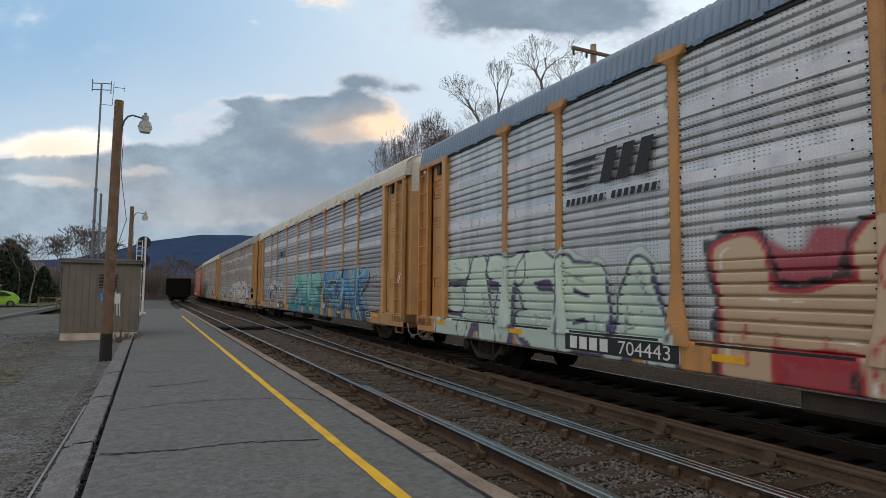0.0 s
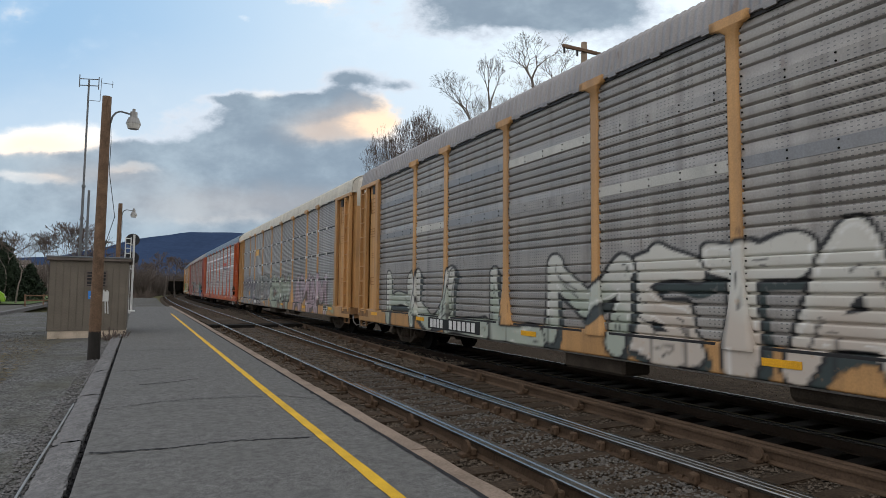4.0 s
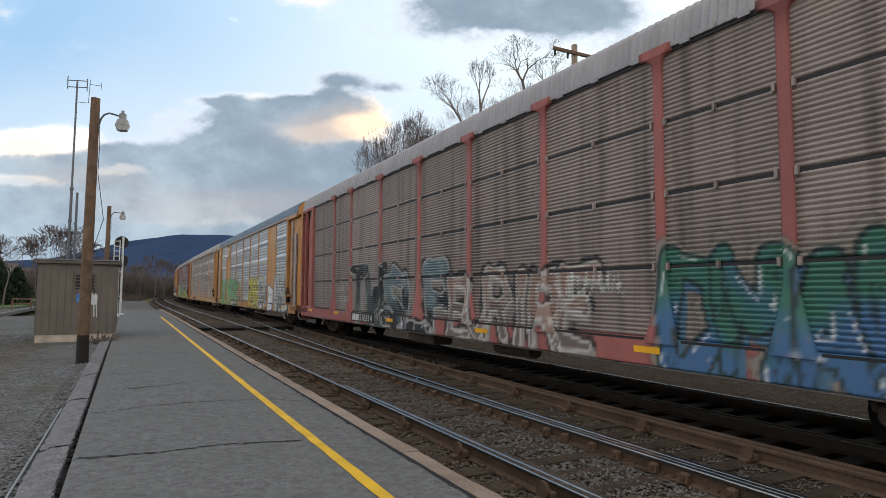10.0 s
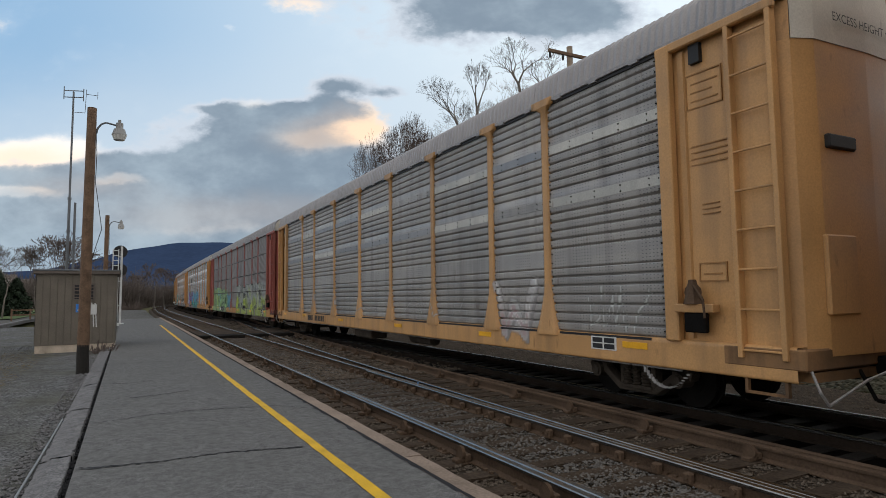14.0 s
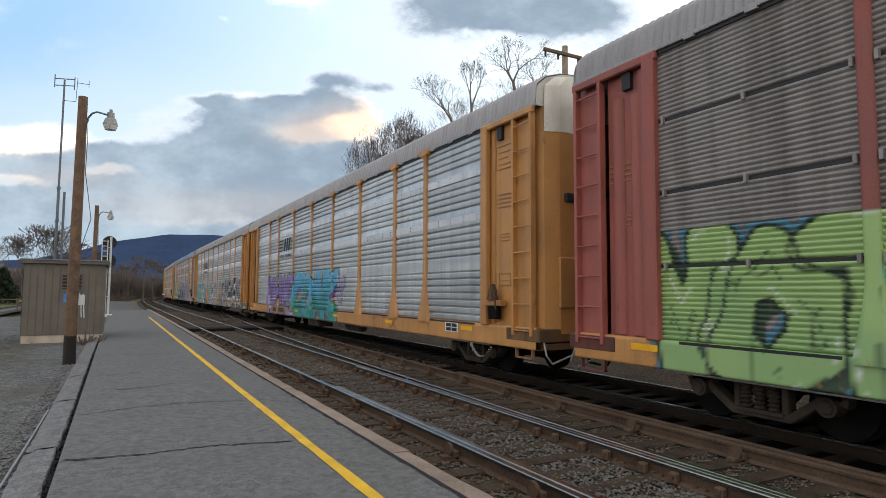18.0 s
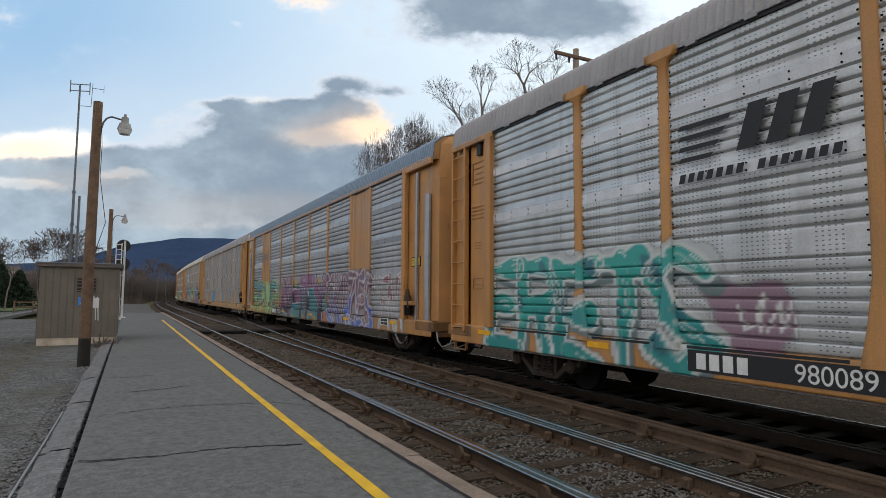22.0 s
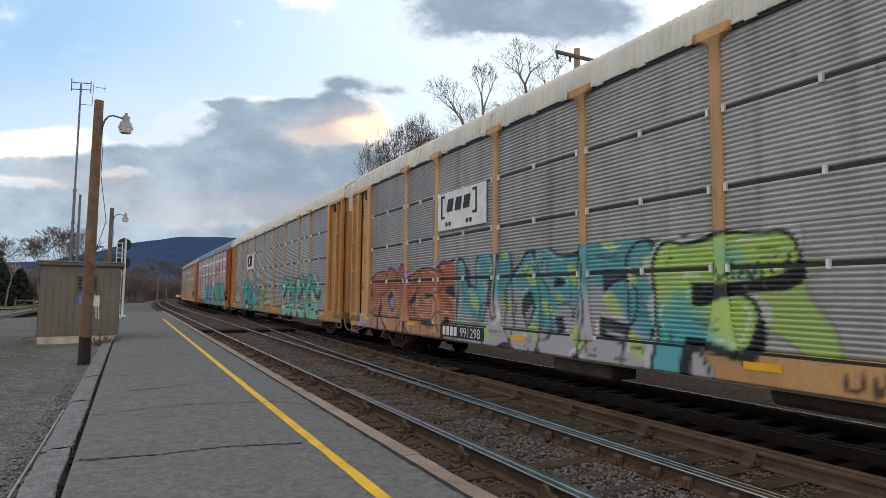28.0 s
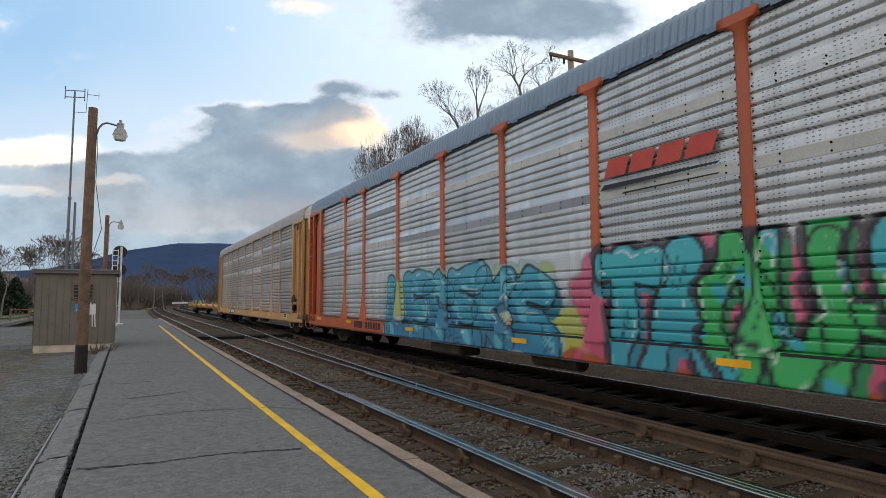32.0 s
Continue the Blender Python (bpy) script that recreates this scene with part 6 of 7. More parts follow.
def end_signs():
    """Small plates and stencils on the end panels of single cars."""
    yellow = mat("yellow_plate_enamel", (0.62, 0.42, 0.02), 0.5)
    x = -SIDE + 0.03
    for i, z in ((2, 3.05), (11, 2.62)):
        t = CARS[i]
        b = bmesh.new()
        box(b, x + 0.03, x + 0.05, -13.12, -12.52, z, z + 0.28, 0.004)
        p = part("warning_plate", b, M_BLACK, t, "yellow warning plate with a black rim")
        b = bmesh.new()
        box(b, x + 0.024, x + 0.03, -13.09, -12.55, z + 0.03, z + 0.25)
        part("plate_face", b, yellow, p)
        letters("plate_text", "THIS CAR\nEXCESS HEIGHT", 0.075, M_BLACK, p, Matrix.Translation((x + 0.022, -12.57, z + 0.155)) @ NEAR_FACE)
    letters("deck_stencil", "AAR DECK CLEARANCE\nA   90  9 16   MIN\nB   94           MIN", 0.11, M_STENCIL, CARS[11], Matrix.Translation((x + 0.02, -12.3, 3.55)) @ NEAR_FACE, "small black deck clearance stencil")
    for i in (1, 2):
        b = bmesh.new()
        tube(b, (-SIDE - 0.0, -13.58, 2.22), (-SIDE - 0.02, -13.58, 2.22), 0.19, n=24)
        p = part("round_sign", b, M_BARS, CARS[i], "round white and red prohibition sign")
        b = bmesh.new()
        bent(b, [(-SIDE - 0.02, -13.58 + 0.155 * math.cos(a), 2.22 + 0.155 * math.sin(a)) for a in np.linspace(0, 6.2832, 19)] + [(-SIDE - 0.02, -13.425, 2.22)], 0.02)
        tube(b, (-SIDE - 0.022, -13.47, 2.33), (-SIDE - 0.022, -13.69, 2.11), 0.018)
        part("ring", b, M_MARKR, p)


def logo(t, shape, y_left, z0, colour, label):
    """A plain coloured shape where the car carries an emblem; y_left is its trailing side."""
    b = bmesh.new()
    if shape == "italic":
        for k in range(4):
            q = [(0.55 * k, 0.05), (0.55 * k + 0.48, 0.05), (0.55 * k + 0.6, 0.35), (0.55 * k + 0.12, 0.35)]
            b.faces.new([b.verts.new((-SIDE - 0.045, y_left - a, z0 + c)) for a, c in q])
    elif shape == "bars":
        for k in range(4):
            q = [(0.0, 0.16 * k), (0.55 + 0.1 * k, 0.16 * k), (0.6 + 0.1 * k, 0.16 * k + 0.07), (0.05, 0.16 * k + 0.07)]
            b.faces.new([b.verts.new((-SIDE - 0.045, y_left - a, z0 + 0.3 + c)) for a, c in q])
        for k in range(3):
            q = [(0.95 + 0.42 * k, 0.3), (1.22 + 0.42 * k, 0.3), (1.42 + 0.42 * k, 0.9), (1.15 + 0.42 * k, 0.9)]
            b.faces.new([b.verts.new((-SIDE - 0.045, y_left - a, z0 + c)) for a, c in q])
        for k in range(15):
            if k != 7:
                q = [(0.155 * k, 0.0), (0.155 * k + 0.1, 0.0), (0.155 * k + 0.135, 0.13), (0.155 * k + 0.035, 0.13)]
                b.faces.new([b.verts.new((-SIDE - 0.045, y_left - a, z0 + c)) for a, c in q])
    elif shape == "blocks":
        for k in range(3):
            box(b, -SIDE - 0.05, -SIDE - 0.045, y_left - 0.4 * k - 0.32, y_left - 0.4 * k, z0, z0 + 0.4, 0.0)
    elif shape == "bracket":
        for u in (0.0, 1.75):
            box(b, -SIDE - 0.05, -SIDE - 0.045, y_left - u - 0.06, y_left - u, z0 + 0.2, z0 + 0.8)
            for z in (z0 + 0.2, z0 + 0.74):
                box(b, -SIDE - 0.05, -SIDE - 0.045, y_left - u - (0.2 if not u else 0.06), y_left - u + (0.0 if not u else 0.14), z, z + 0.06)
        for k in range(3):
            q = [(0.3 + 0.42 * k, 0.36), (0.6 + 0.42 * k, 0.36), (0.68 + 0.42 * k, 0.68), (0.38 + 0.42 * k, 0.68)]
            b.faces.new([b.verts.new((-SIDE - 0.047, y_left - a, z0 + c)) for a, c in q])
        for u in (0.25, 0.42, 1.3, 1.47):
            box(b, -SIDE - 0.05, -SIDE - 0.045, y_left - u - 0.1, y_left - u, z0, z0 + 0.1)
    elif shape == "ring":
        pts = [(0.62, 0.1), (0.3, 0.0), (0.08, 0.18), (0.08, 0.5), (0.3, 0.68), (0.62, 0.6)]
        bent(b, [(-SIDE - 0.05, y_left - a, z0 + c) for a, c in pts], 0.05)
        for u in (0.85, 1.15):
            bent(b, [(-SIDE - 0.05, y_left - u, z0), (-SIDE - 0.05, y_left - u - 0.12, z0 + 0.7)], 0.05)
    tagged(part("emblem", b, colour, t, label), kind="stuff")


def plaque(t, y_left, w, z0, z1):
    b = bmesh.new()
    box(b, -SIDE - 0.035, -SIDE - 0.01, y_left - w, y_left, z0, z1, 0.005)
    part("plaque", b, M_BARS, t, "flat white plaque on the panel")


YEL = "yellow-posted grey corrugated car carrier"
CAR_SPECS = [
    ("wave", "wide", M_SILVER, M_YEL, M_ROOFB, YEL + ", pale green spray paint", "board"),
    ("wave", "wide", M_GALV, M_YELPALE, M_ROOFW, YEL + ", blue and teal spray paint", "board"),
    ("wave", "wide", M_DULL, M_YELPALE, M_ROOFG, YEL + ", black and white spray paint", "board"),
    ("slot", "flare", M_SLOT, M_YELPALE, M_ROOFW, "covered car carrier with yellow posts and slotted grey sides", "board"),
    ("wave", "flare", M_SILVER, M_ORANGE, M_ROOFB, "covered car carrier with orange posts and bright silver sides", "bare"),
    ("slot", "flare", M_SLOTR, M_REDPINK, M_ROOFG, "covered car carrier with faded red posts and grimy brown sides", "board"),
    ("wave", "W", M_SILVER, M_YEL, M_ROOFB, "covered car carrier with broad yellow plates and green spray paint", "board"),
    ("wave", "flare", M_DULL, M_YELPALE, M_ROOFG, YEL + " and dusty ribs", "bare"),
    ("slot", "wide", M_SLOTD, M_RED, M_ROOFG, "covered car carrier with dark red posts and slotted grey sides", "board"),
    ("wave", "flare", M_SILVER, M_YEL, M_ROOFG, YEL + ", cyan and purple spray paint", "bare"),
    ("wave", "wide", M_SILVER, M_YEL, M_ROOFG, YEL + ", red and black spray paint", "board"),
    ("wave", "W", M_GALV, M_YEL, M_ROOFB, "covered car carrier with broad yellow plates and plum spray paint", "board"),
    ("slot", "flare", M_SLOT, M_YELPALE, M_ROOFG, "covered car carrier with yellow posts and clean slotted sides", "bare"),
    ("slot", "wide", M_SLOT, M_YELPALE, M_ROOFW, "covered car carrier with yellow posts, orange and teal spray paint", "board"),
    ("slot", "wide", M_SLOT, M_YEL, M_ROOFW, "covered car carrier with yellow posts and turquoise spray paint", "board"),
    ("wave", "flare", M_SILVER, M_ORANGE, M_ROOFB, "covered car carrier with orange posts and turquoise spray paint", "bare"),
    ("wave", "wide", M_DULL, M_YELPALE, M_ROOFG, YEL + " at the tail of the train", "board"),
]
CARS = [autorack(i, *spec) for i, spec in enumerate(CAR_SPECS)]


def fascia_text(t, sign):
    """The warning lettered on the pale band over an end door."""
    cu = bpy.data.curves.new("warning_text", "FONT")
    cu.body, cu.size, cu.align_x = "EXCESS HEIGHT CAR", 0.17, "CENTER"
    tmp = bpy.data.objects.new("warning_text", cu)
    me = bpy.data.meshes.new_from_object(tmp)
    bpy.data.objects.remove(tmp)
    me.materials.append(M_BLACK)
    o = new("warning_text", me)
    o.parent = t
    o.matrix_basis = Matrix.Translation((0, sign * 14.2, 5.28)) @ Matrix.Rotation(0 if sign < 0 else math.pi, 4, "Z") @ Matrix.Rotation(math.pi / 2, 4, "X")


end_signs()
for k in (1, 2, 4, 5, 7, 9, 10, 13, 14, 15):
    for s in (-1, 1):
        fascia_text(CARS[k], s)
logo(CARS[0], "bars", 6.9, 3.45, M_BLACK, "black emblem shape")
logo(CARS[1], "bracket", 6.5, 3.5, M_BLACK, "black emblem blocks")
logo(CARS[3], "blocks", 6.5, 4.0, M_REFL, "yellow emblem blocks")
logo(CARS[4], "italic", -4.85, 3.75, M_MARKR, "red slanted emblem shape")
logo(CARS[15], "italic", -4.6, 3.75, M_MARKR, "red slanted emblem shape")
for k, y in ((4, -4.75), (15, -4.5)):
    b = bmesh.new()
    b.faces.new([b.verts.new((-SIDE - 0.045, y - a, 3.6 + c)) for a, c in ((0.0, 0.0), (0.1, 0.09), (2.35, 0.06), (2.3, 0.03))])
    b.faces.new([b.verts.new((-SIDE - 0.045, y - a, 3.45 + c)) for a, c in ((0.5, 0.03), (0.55, 0.06), (2.35, 0.05), (2.3, 0.03))])
    part("emblem_swoosh", b, M_BLACK, CARS[k], "thin black tapering lines under the emblem")
logo(CARS[6], "ring", 9.15, 4.5, M_BARS, "white emblem loops")
logo(CARS[9], "bars", 6.9, 3.45, M_BLACK, "black emblem shape")
logo(CARS[10], "bars", 6.9, 3.45, M_BLACK, "black emblem shape")
logo(CARS[11], "bracket", 9.1, 3.5, mat("faded_slate_paint", (0.2, 0.19, 0.18), 0.7), "faded grey emblem blocks")
plaque(CARS[13], 7.05, 2.4, 3.45, 4.42)
logo(CARS[13], "bracket", 6.85, 3.55, M_BLACK, "black emblem blocks")
plaque(CARS[14], 7.05, 2.55, 3.4, 4.42)
logo(CARS[14], "ring", 6.45, 3.6, M_BLACK, "black emblem loops")


def tail_car():
    """An empty spine car at the tail."""
    t = thing("spine_car", "empty yellow skeleton flat car at the train's tail", "rail car", "cars of the train")
    b = bmesh.new()
    box(b, -0.45, 0.45, -14, 16, 0.8, 1.15, 0.05)
    part("spine", b, M_YEL, t)
    b = bmesh.new()
    for y in (-13.4, -9.5, -4.0, 1.5, 7.0, 12.0, 15.6):
        box(b, -1.45, 1.45, y - 0.2, y + 0.2, 0.85, 1.12, 0.04)
        for x in (-1.4, 1.4):
            box(b, x - 0.08, x + 0.08, y - 0.35, y + 0.35, 1.0, 1.35, 0.03)
    part("cross_arm", b, M_YEL, t)
    for y in (-11.6, 13.5):
        add_truck(t, y)
    return t


CARS.append(tail_car())


def hopper():
    """The dark end of a freight car that runs away on the near track."""
    t = thing("hopper_car", "black open freight car running away on the near track", "rail car")
    b = bmesh.new()
    box(b, -1.55, 1.55, -6, 6, 1.0, 3.4, 0.05)
    part("body", b, M_GRIME, t)
    for y in np.arange(-5.6, 5.7, 1.4):
        b = bmesh.new()
        box(b, -1.62, 1.62, y - 0.06, y + 0.06, 1.0, 3.4)
        part("rib", b, M_GRIME, t)
    b = bmesh.new()
    box(b, -1.6, 1.6, -6.1, 6.1, 3.35, 3.5, 0.03)
    part("top_rim", b, M_TRUCK, t)
    b = bmesh.new()
    box(b, -1.3, 1.3, -6.6, 6.6, 0.75, 1.0, 0.03)
    for x in (-1.3, 1.3):
        for k in range(5):
            tube(b, (x - 0.2, -6.1, 1.1 + k * 0.45), (x + 0.2, -6.1, 1.1 + k * 0.45), 0.03, n=5)
    part("end_frame", b, M_GRIME, t)
    for y in (-4.5, 4.5):
        add_truck(t, y)
    return t


HOPPER = hopper()

# ---- beside the platform: hut, poles, mast, signal ----
M_HUT = mat("taupe_hut_siding", (0.145, 0.127, 0.103), 0.8, var=0.25, scale=1.2, fine=25, bump=0.3)
M_HUTTRIM = mat("brown_hut_trim", (0.13, 0.11, 0.095), 0.8, var=0.25)
M_PLINTH = mat("pale_hut_plinth", (0.45, 0.38, 0.3), 0.9, var=0.3)
M_LOUVRE = mat("black_louvre", (0.02, 0.02, 0.022), 0.7)
M_BLUE = mat("blue_sign_enamel", (0.03, 0.2, 0.6), 0.4, var=0.1)
M_POLE = mat("weathered_brown_pole", (0.15, 0.095, 0.06), 0.9, var=0.45, scale=5, fine=40, bump=0.8)
M_POLEDARK = mat("creosote_black_pole_foot", (0.02, 0.018, 0.016), 0.9, var=0.4)
M_GREYSTEEL = mat("grey_galvanised_steel", (0.13, 0.14, 0.15), 0.55, 0.3, var=0.25)
M_LAMP = mat("pale_lamp_housing", (0.24, 0.24, 0.235), 0.5, 0.2, var=0.2)
M_GLASS = mat("frosted_lamp_glass", (0.55, 0.55, 0.52), 0.25, var=0.1)
M_SIGNAL = mat("white_signal_steel", (0.55, 0.56, 0.55), 0.6, var=0.2)
M_SIGBLACK = mat("black_signal_target", (0.012, 0.012, 0.013), 0.6)


def build_hut():
    t = thing("equipment_hut", "taupe grooved-siding equipment hut beside the platform", "hut")
    x0, x1, y0, y1, z0, z1 = -2.66, -0.36, 23.4, 26.2, 0.33, 2.66
    b = bmesh.new()
    # siding with vertical grooves on all four walls
    def wall(ax, ay, bx, by):
        a, c = Vector((ax, ay, 0)), Vector((bx, by, 0))
        d = (c - a)
        n = Vector((d.y, -d.x, 0)).normalized()
        L_, k, prev = d.length, 0.0, None
        us = []
        while k < L_:
            us += [(k, 0), (min(k + 0.18, L_), 0), (min(k + 0.185, L_), -0.012), (min(k + 0.2, L_), -0.012)]
            k += 0.205
        us.append((L_, 0))
        for u, o in us:
            p = a + d * (u / L_) + n * o
            cur = (b.verts.new((p.x, p.y, z0)), b.verts.new((p.x, p.y, z1)))
            if prev:
                b.faces.new((prev[0], cur[0], cur[1], prev[1]))
            prev = cur
    wall(x0, y0, x1, y0)
    wall(x1, y0, x1, y1)
    wall(x1, y1, x0, y1)
    wall(x0, y1, x0, y0)
    part("siding", b, M_HUT, t)
    b = bmesh.new()
    box(b, x0 + 0.02, x1 - 0.02, y0 + 0.02, y1, -0.1, z0, 0.01)
    part("plinth", b, M_PLINTH, t, "pale concrete plinth")
    b = bmesh.new()
    box(b, x0 - 0.09, x1 + 0.09, y0 - 0.1, y1 + 0.1, z1, z1 + 0.13, 0.015)
    part("roof", b, M_HUTTRIM, t, "flat dark roof with a fascia")
    b = bmesh.new()
    box(b, x0 - 0.11, x1 + 0.11, y0 - 0.12, y1 + 0.12, z1 + 0.1, z1 + 0.15, 0.01)
    part("roof_edge", b, M_GREYSTEEL, t)
    b = bmesh.new()
    for a, c, e, f in ((-1.63, -1.58, 1.8, 2.32), (-1.04, -0.99, 1.8, 2.32), (-1.63, -0.99, 2.29, 2.34), (-1.63, -0.99, 1.78, 1.83)):
        box(b, a, c, y0 - 0.03, y0 + 0.01, e, f)
    vent = part("vent", b, M_HUTTRIM, t)
    b = bmesh.new()
    box(b, -1.6, -1.02, y0 - 0.02, y0 + 0.002, 1.82, 2.3)
    part("vent_dark", b, M_LOUVRE, vent)
    for k in range(4):
        b = bmesh.new()
        box(b, -1.59, -1.03, y0 - 0.04, y0 - 0.02, 1.86 + k * 0.115, 1.89 + k * 0.115)
        part("louvre", b, M_HUTTRIM, vent)
    b = bmesh.new()
    box(b, -1.53, -1.34, y0 - 0.012, y0 - 0.002, 1.39, 1.66, 0.003)
    s = part("sign", b, M_BLUE, t, "small blue sign with a pale figure")
    b = bmesh.new()
    box(b, -1.45, -1.4, y0 - 0.015, y0 - 0.012, 1.45, 1.6)
    box(b, -1.48, -1.38, y0 - 0.015, y0 - 0.012, 1.44, 1.48)
    part("sign_mark", b, M_SIGNAL, s)
    b = bmesh.new()
    bent(b, [(-1.08, y0 - 0.02, 1.7), (-1.02, y0 - 0.02, 1.3), (-1.0, y0 - 0.02, 0.9)], 0.02)
    bent(b, [(-0.98, y0 - 0.02, 1.68), (-0.95, y0 - 0.02, 1.3), (-0.92, y0 - 0.02, 0.88)], 0.02)
    box(b, -1.12, -0.92, y0 - 0.04, y0 - 0.0, 1.3, 1.64, 0.01)
    part("conduit", b, M_SIGNAL, t, "white conduit and box on the wall")
    return t


build_hut()


def lamp_pole(x, y, lean, top, arm, label):
    t = thing("lamp_pole", label, "pole", "lamp poles by the platform")
    b = bmesh.new()
    tube(b, (x, y, 0.0), (x, y, 0.75), 0.135, 0.13, 14)
    part("pole_foot", b, M_POLEDARK, t, "black tarred foot of the pole")
    b = bmesh.new()
    tube(b, (x, y, 0.72), (x + lean, y, top), 0.128, 0.1, 14)
    for z in (0.9, 1.02):
        tube(b, (x, y, z), (x, y, z + 0.03), 0.14, n=14)
    part("shaft", b, M_POLE, t)
    b = bmesh.new()
    z = top - 0.62
    sx = x + lean
    bent(b, [(sx + 0.1, y, z), (sx + 0.13, y, z + 0.14), (sx + 0.2, y, z + 0.25), (sx + 0.3, y, z + 0.3), (sx + arm * 0.75, y, z + 0.28), (sx + arm, y, z + 0.25)], 0.022, 8)
    part("arm", b, M_GREYSTEEL, t)
    b = bmesh.new()
    ax = sx + arm + 0.04
    tube(b, (ax, y, z + 0.02), (ax, y, z + 0.17), 0.17, 0.12, 16)
    tube(b, (ax, y, z + 0.17), (ax, y, z + 0.32), 0.085, 0.08, 12)
    tube(b, (ax, y, z + 0.32), (ax, y, z + 0.4), 0.035, n=8)
    lamp = part("lamp_head", b, M_LAMP, t)
    b = bmesh.new()
    tube(b, (ax, y, z - 0.1), (ax, y, z + 0.02), 0.12, 0.165, 16)
    part("lamp_lens", b, M_GLASS, lamp)
    b = bmesh.new()
    pts = [(sx + 0.1, y - 0.02, z + 0.05), (sx + 0.13, y - 0.02, z - 0.5), (sx + 0.12, y - 0.02, z - 1.2), (sx + 0.28, y - 0.02, z - 2.3), (sx + 0.05, y - 0.02, z - 3.2)]
    bent(b, pts, 0.008, 5)
    part("cable", b, M_SIGBLACK, t)
    return t


lamp_pole(-0.9, 16.4, 0.02, 6.4, 0.55, "brown wooden lamp pole with a curved arm")
lamp_pole(-1.12, 37.0, 0.02, 6.35, 0.62, "distant brown wooden lamp pole with a curved arm")


def antenna_mast():
    t = thing("antenna_mast", "tall thin grey radio mast behind the hut", "mast")
    b = bmesh.new()
    tube(b, (-2.2, 28, 0), (-2.18, 28, 5.8), 0.055, 0.05, 8)
    tube(b, (-2.18, 28, 5.8), (-2.17, 28, 10.25), 0.04, 0.035, 8)
    for z in (4.5, 5.8):
        tube(b, (-2.18, 28, z), (-2.18, 28, z + 0.1), 0.07, n=8)
    part("mast", b, M_GREYSTEEL, t)
    for a, c in (((-2.5, 28, 10.25), (-1.82, 28, 10.32)), ((-2.5, 28, 9.98), (-1.82, 28, 10.05)), ((-2.5, 28, 9.9), (-2.5, 28, 10.42)), ((-1.82, 28, 9.9), (-1.82, 28, 10.42))):
        b = bmesh.new()
        tube(b, a, c, 0.02, n=6)
        part("dipole", b, M_GREYSTEEL, t)
    b = bmesh.new()
    bent(b, [(-2.17, 28, 9.4), (-1.75, 28, 9.42), (-1.72, 28, 10.4)], 0.012, 5)
    bent(b, [(-1.72, 28, 10.2), (-1.3, 28, 10.2)], 0.012, 5)
    tube(b, (-1.32, 28, 10.05), (-1.32, 28, 10.35), 0.01, n=5)
    part("side_antenna", b, M_GREYSTEEL, t)
    b = bmesh.new()
    tube(b, (-1.98, 28, 0), (-1.98, 28, 5.7), 0.045, n=8)
    part("stay_pole", b, M_GREYSTEEL, t)
    return t


antenna_mast()


def signal_mast():
    t = thing("railway_signal", "white steel signal mast with two black round heads", "signal")
    x, y = -0.8, 45.0
    b = bmesh.new()
    tube(b, (x + 0.36, y, 0), (x + 0.36, y, 5.3), 0.07, n=10)
    box(b, x + 0.1, x + 0.6, y - 0.2, y + 0.2, 0.0, 0.25, 0.03)
    part("mast", b, M_SIGNAL, t)
    for z in (3.75, 4.95):
        b = bmesh.new()
        tube(b, (x + 0.28, y + 0.05, z), (x + 0.28, y + 0.1, z), 0.42, n=20)
        tube(b, (x + 0.28, y + 0.1, z), (x + 0.28, y + 0.3, z), 0.2, n=12)
        part("signal_head", b, M_SIGBLACK, t)
    b = bmesh.new()
    for dx in (-0.14, 0.18):
        tube(b, (x + dx, y - 0.1, 0.2), (x + dx, y - 0.1, 5.1), 0.035, n=6)
    for k in range(15):
        tube(b, (x - 0.14, y - 0.1, 0.4 + k * 0.33), (x + 0.18, y - 0.1, 0.4 + k * 0.33), 0.03, n=6)
    for z in (1.4, 3.0, 4.6):
        tube(b, (x + 0.18, y - 0.1, z), (x + 0.36, y, z), 0.03, n=6)
    part("ladder", b, M_SIGNAL, t)
    return t


signal_mast()

# ---- trees ----
M_BARK = mat("grey_brown_bark", (0.15, 0.13, 0.115), 0.95, var=0.4, scale=4, fine=30, bump=0.5)
M_TWIG = mat("brown_twigs", (0.095, 0.077, 0.066), 0.95, var=0.4, scale=2, fine=20, bump=0)
M_REDTWIG = mat("reddish_twigs", (0.1, 0.078, 0.068), 0.95, var=0.4, scale=2, fine=20, bump=0)
M_NEEDLE = mat("dark_evergreen", (0.018, 0.032, 0.016), 0.9, var=0.5, scale=1.5, fine=12, bump=0)


def limbs(rng, p, d, length, r, level, last, spread, out):
    """Grows one limb in two bent steps and forks it at its end."""
    q = Vector(p)
    for k in range(2):
        d = (d + Vector((rng.gauss(0, 0.1), rng.gauss(0, 0.1), rng.gauss(0.01, 0.08)))).normalized()
        e = q + d * (length / 2)
        out.append((level, q.copy(), e.copy(), r * (1 - 0.16 * k), r * (1 - 0.16 * (k + 1))))
        q = e
    if level >= last:
        return
    turn = rng.uniform(0, 6.28)
    n = 3 if rng.random() < 0.45 else 2
    for k in range(n):
        side = d.orthogonal().normalized()
        side = Matrix.Rotation(turn + 6.28 * k / n + rng.gauss(0, 0.3), 3, d) @ side
        a = spread * rng.uniform(0.5, 1.25)
        nd = (d * math.cos(a) + side * math.sin(a) + Vector((0, 0, 0.07))).normalized()
        limbs(rng, q, nd, length * rng.uniform(0.66, 0.9), r * rng.uniform(0.5, 0.64), level + 1, last, spread, out)


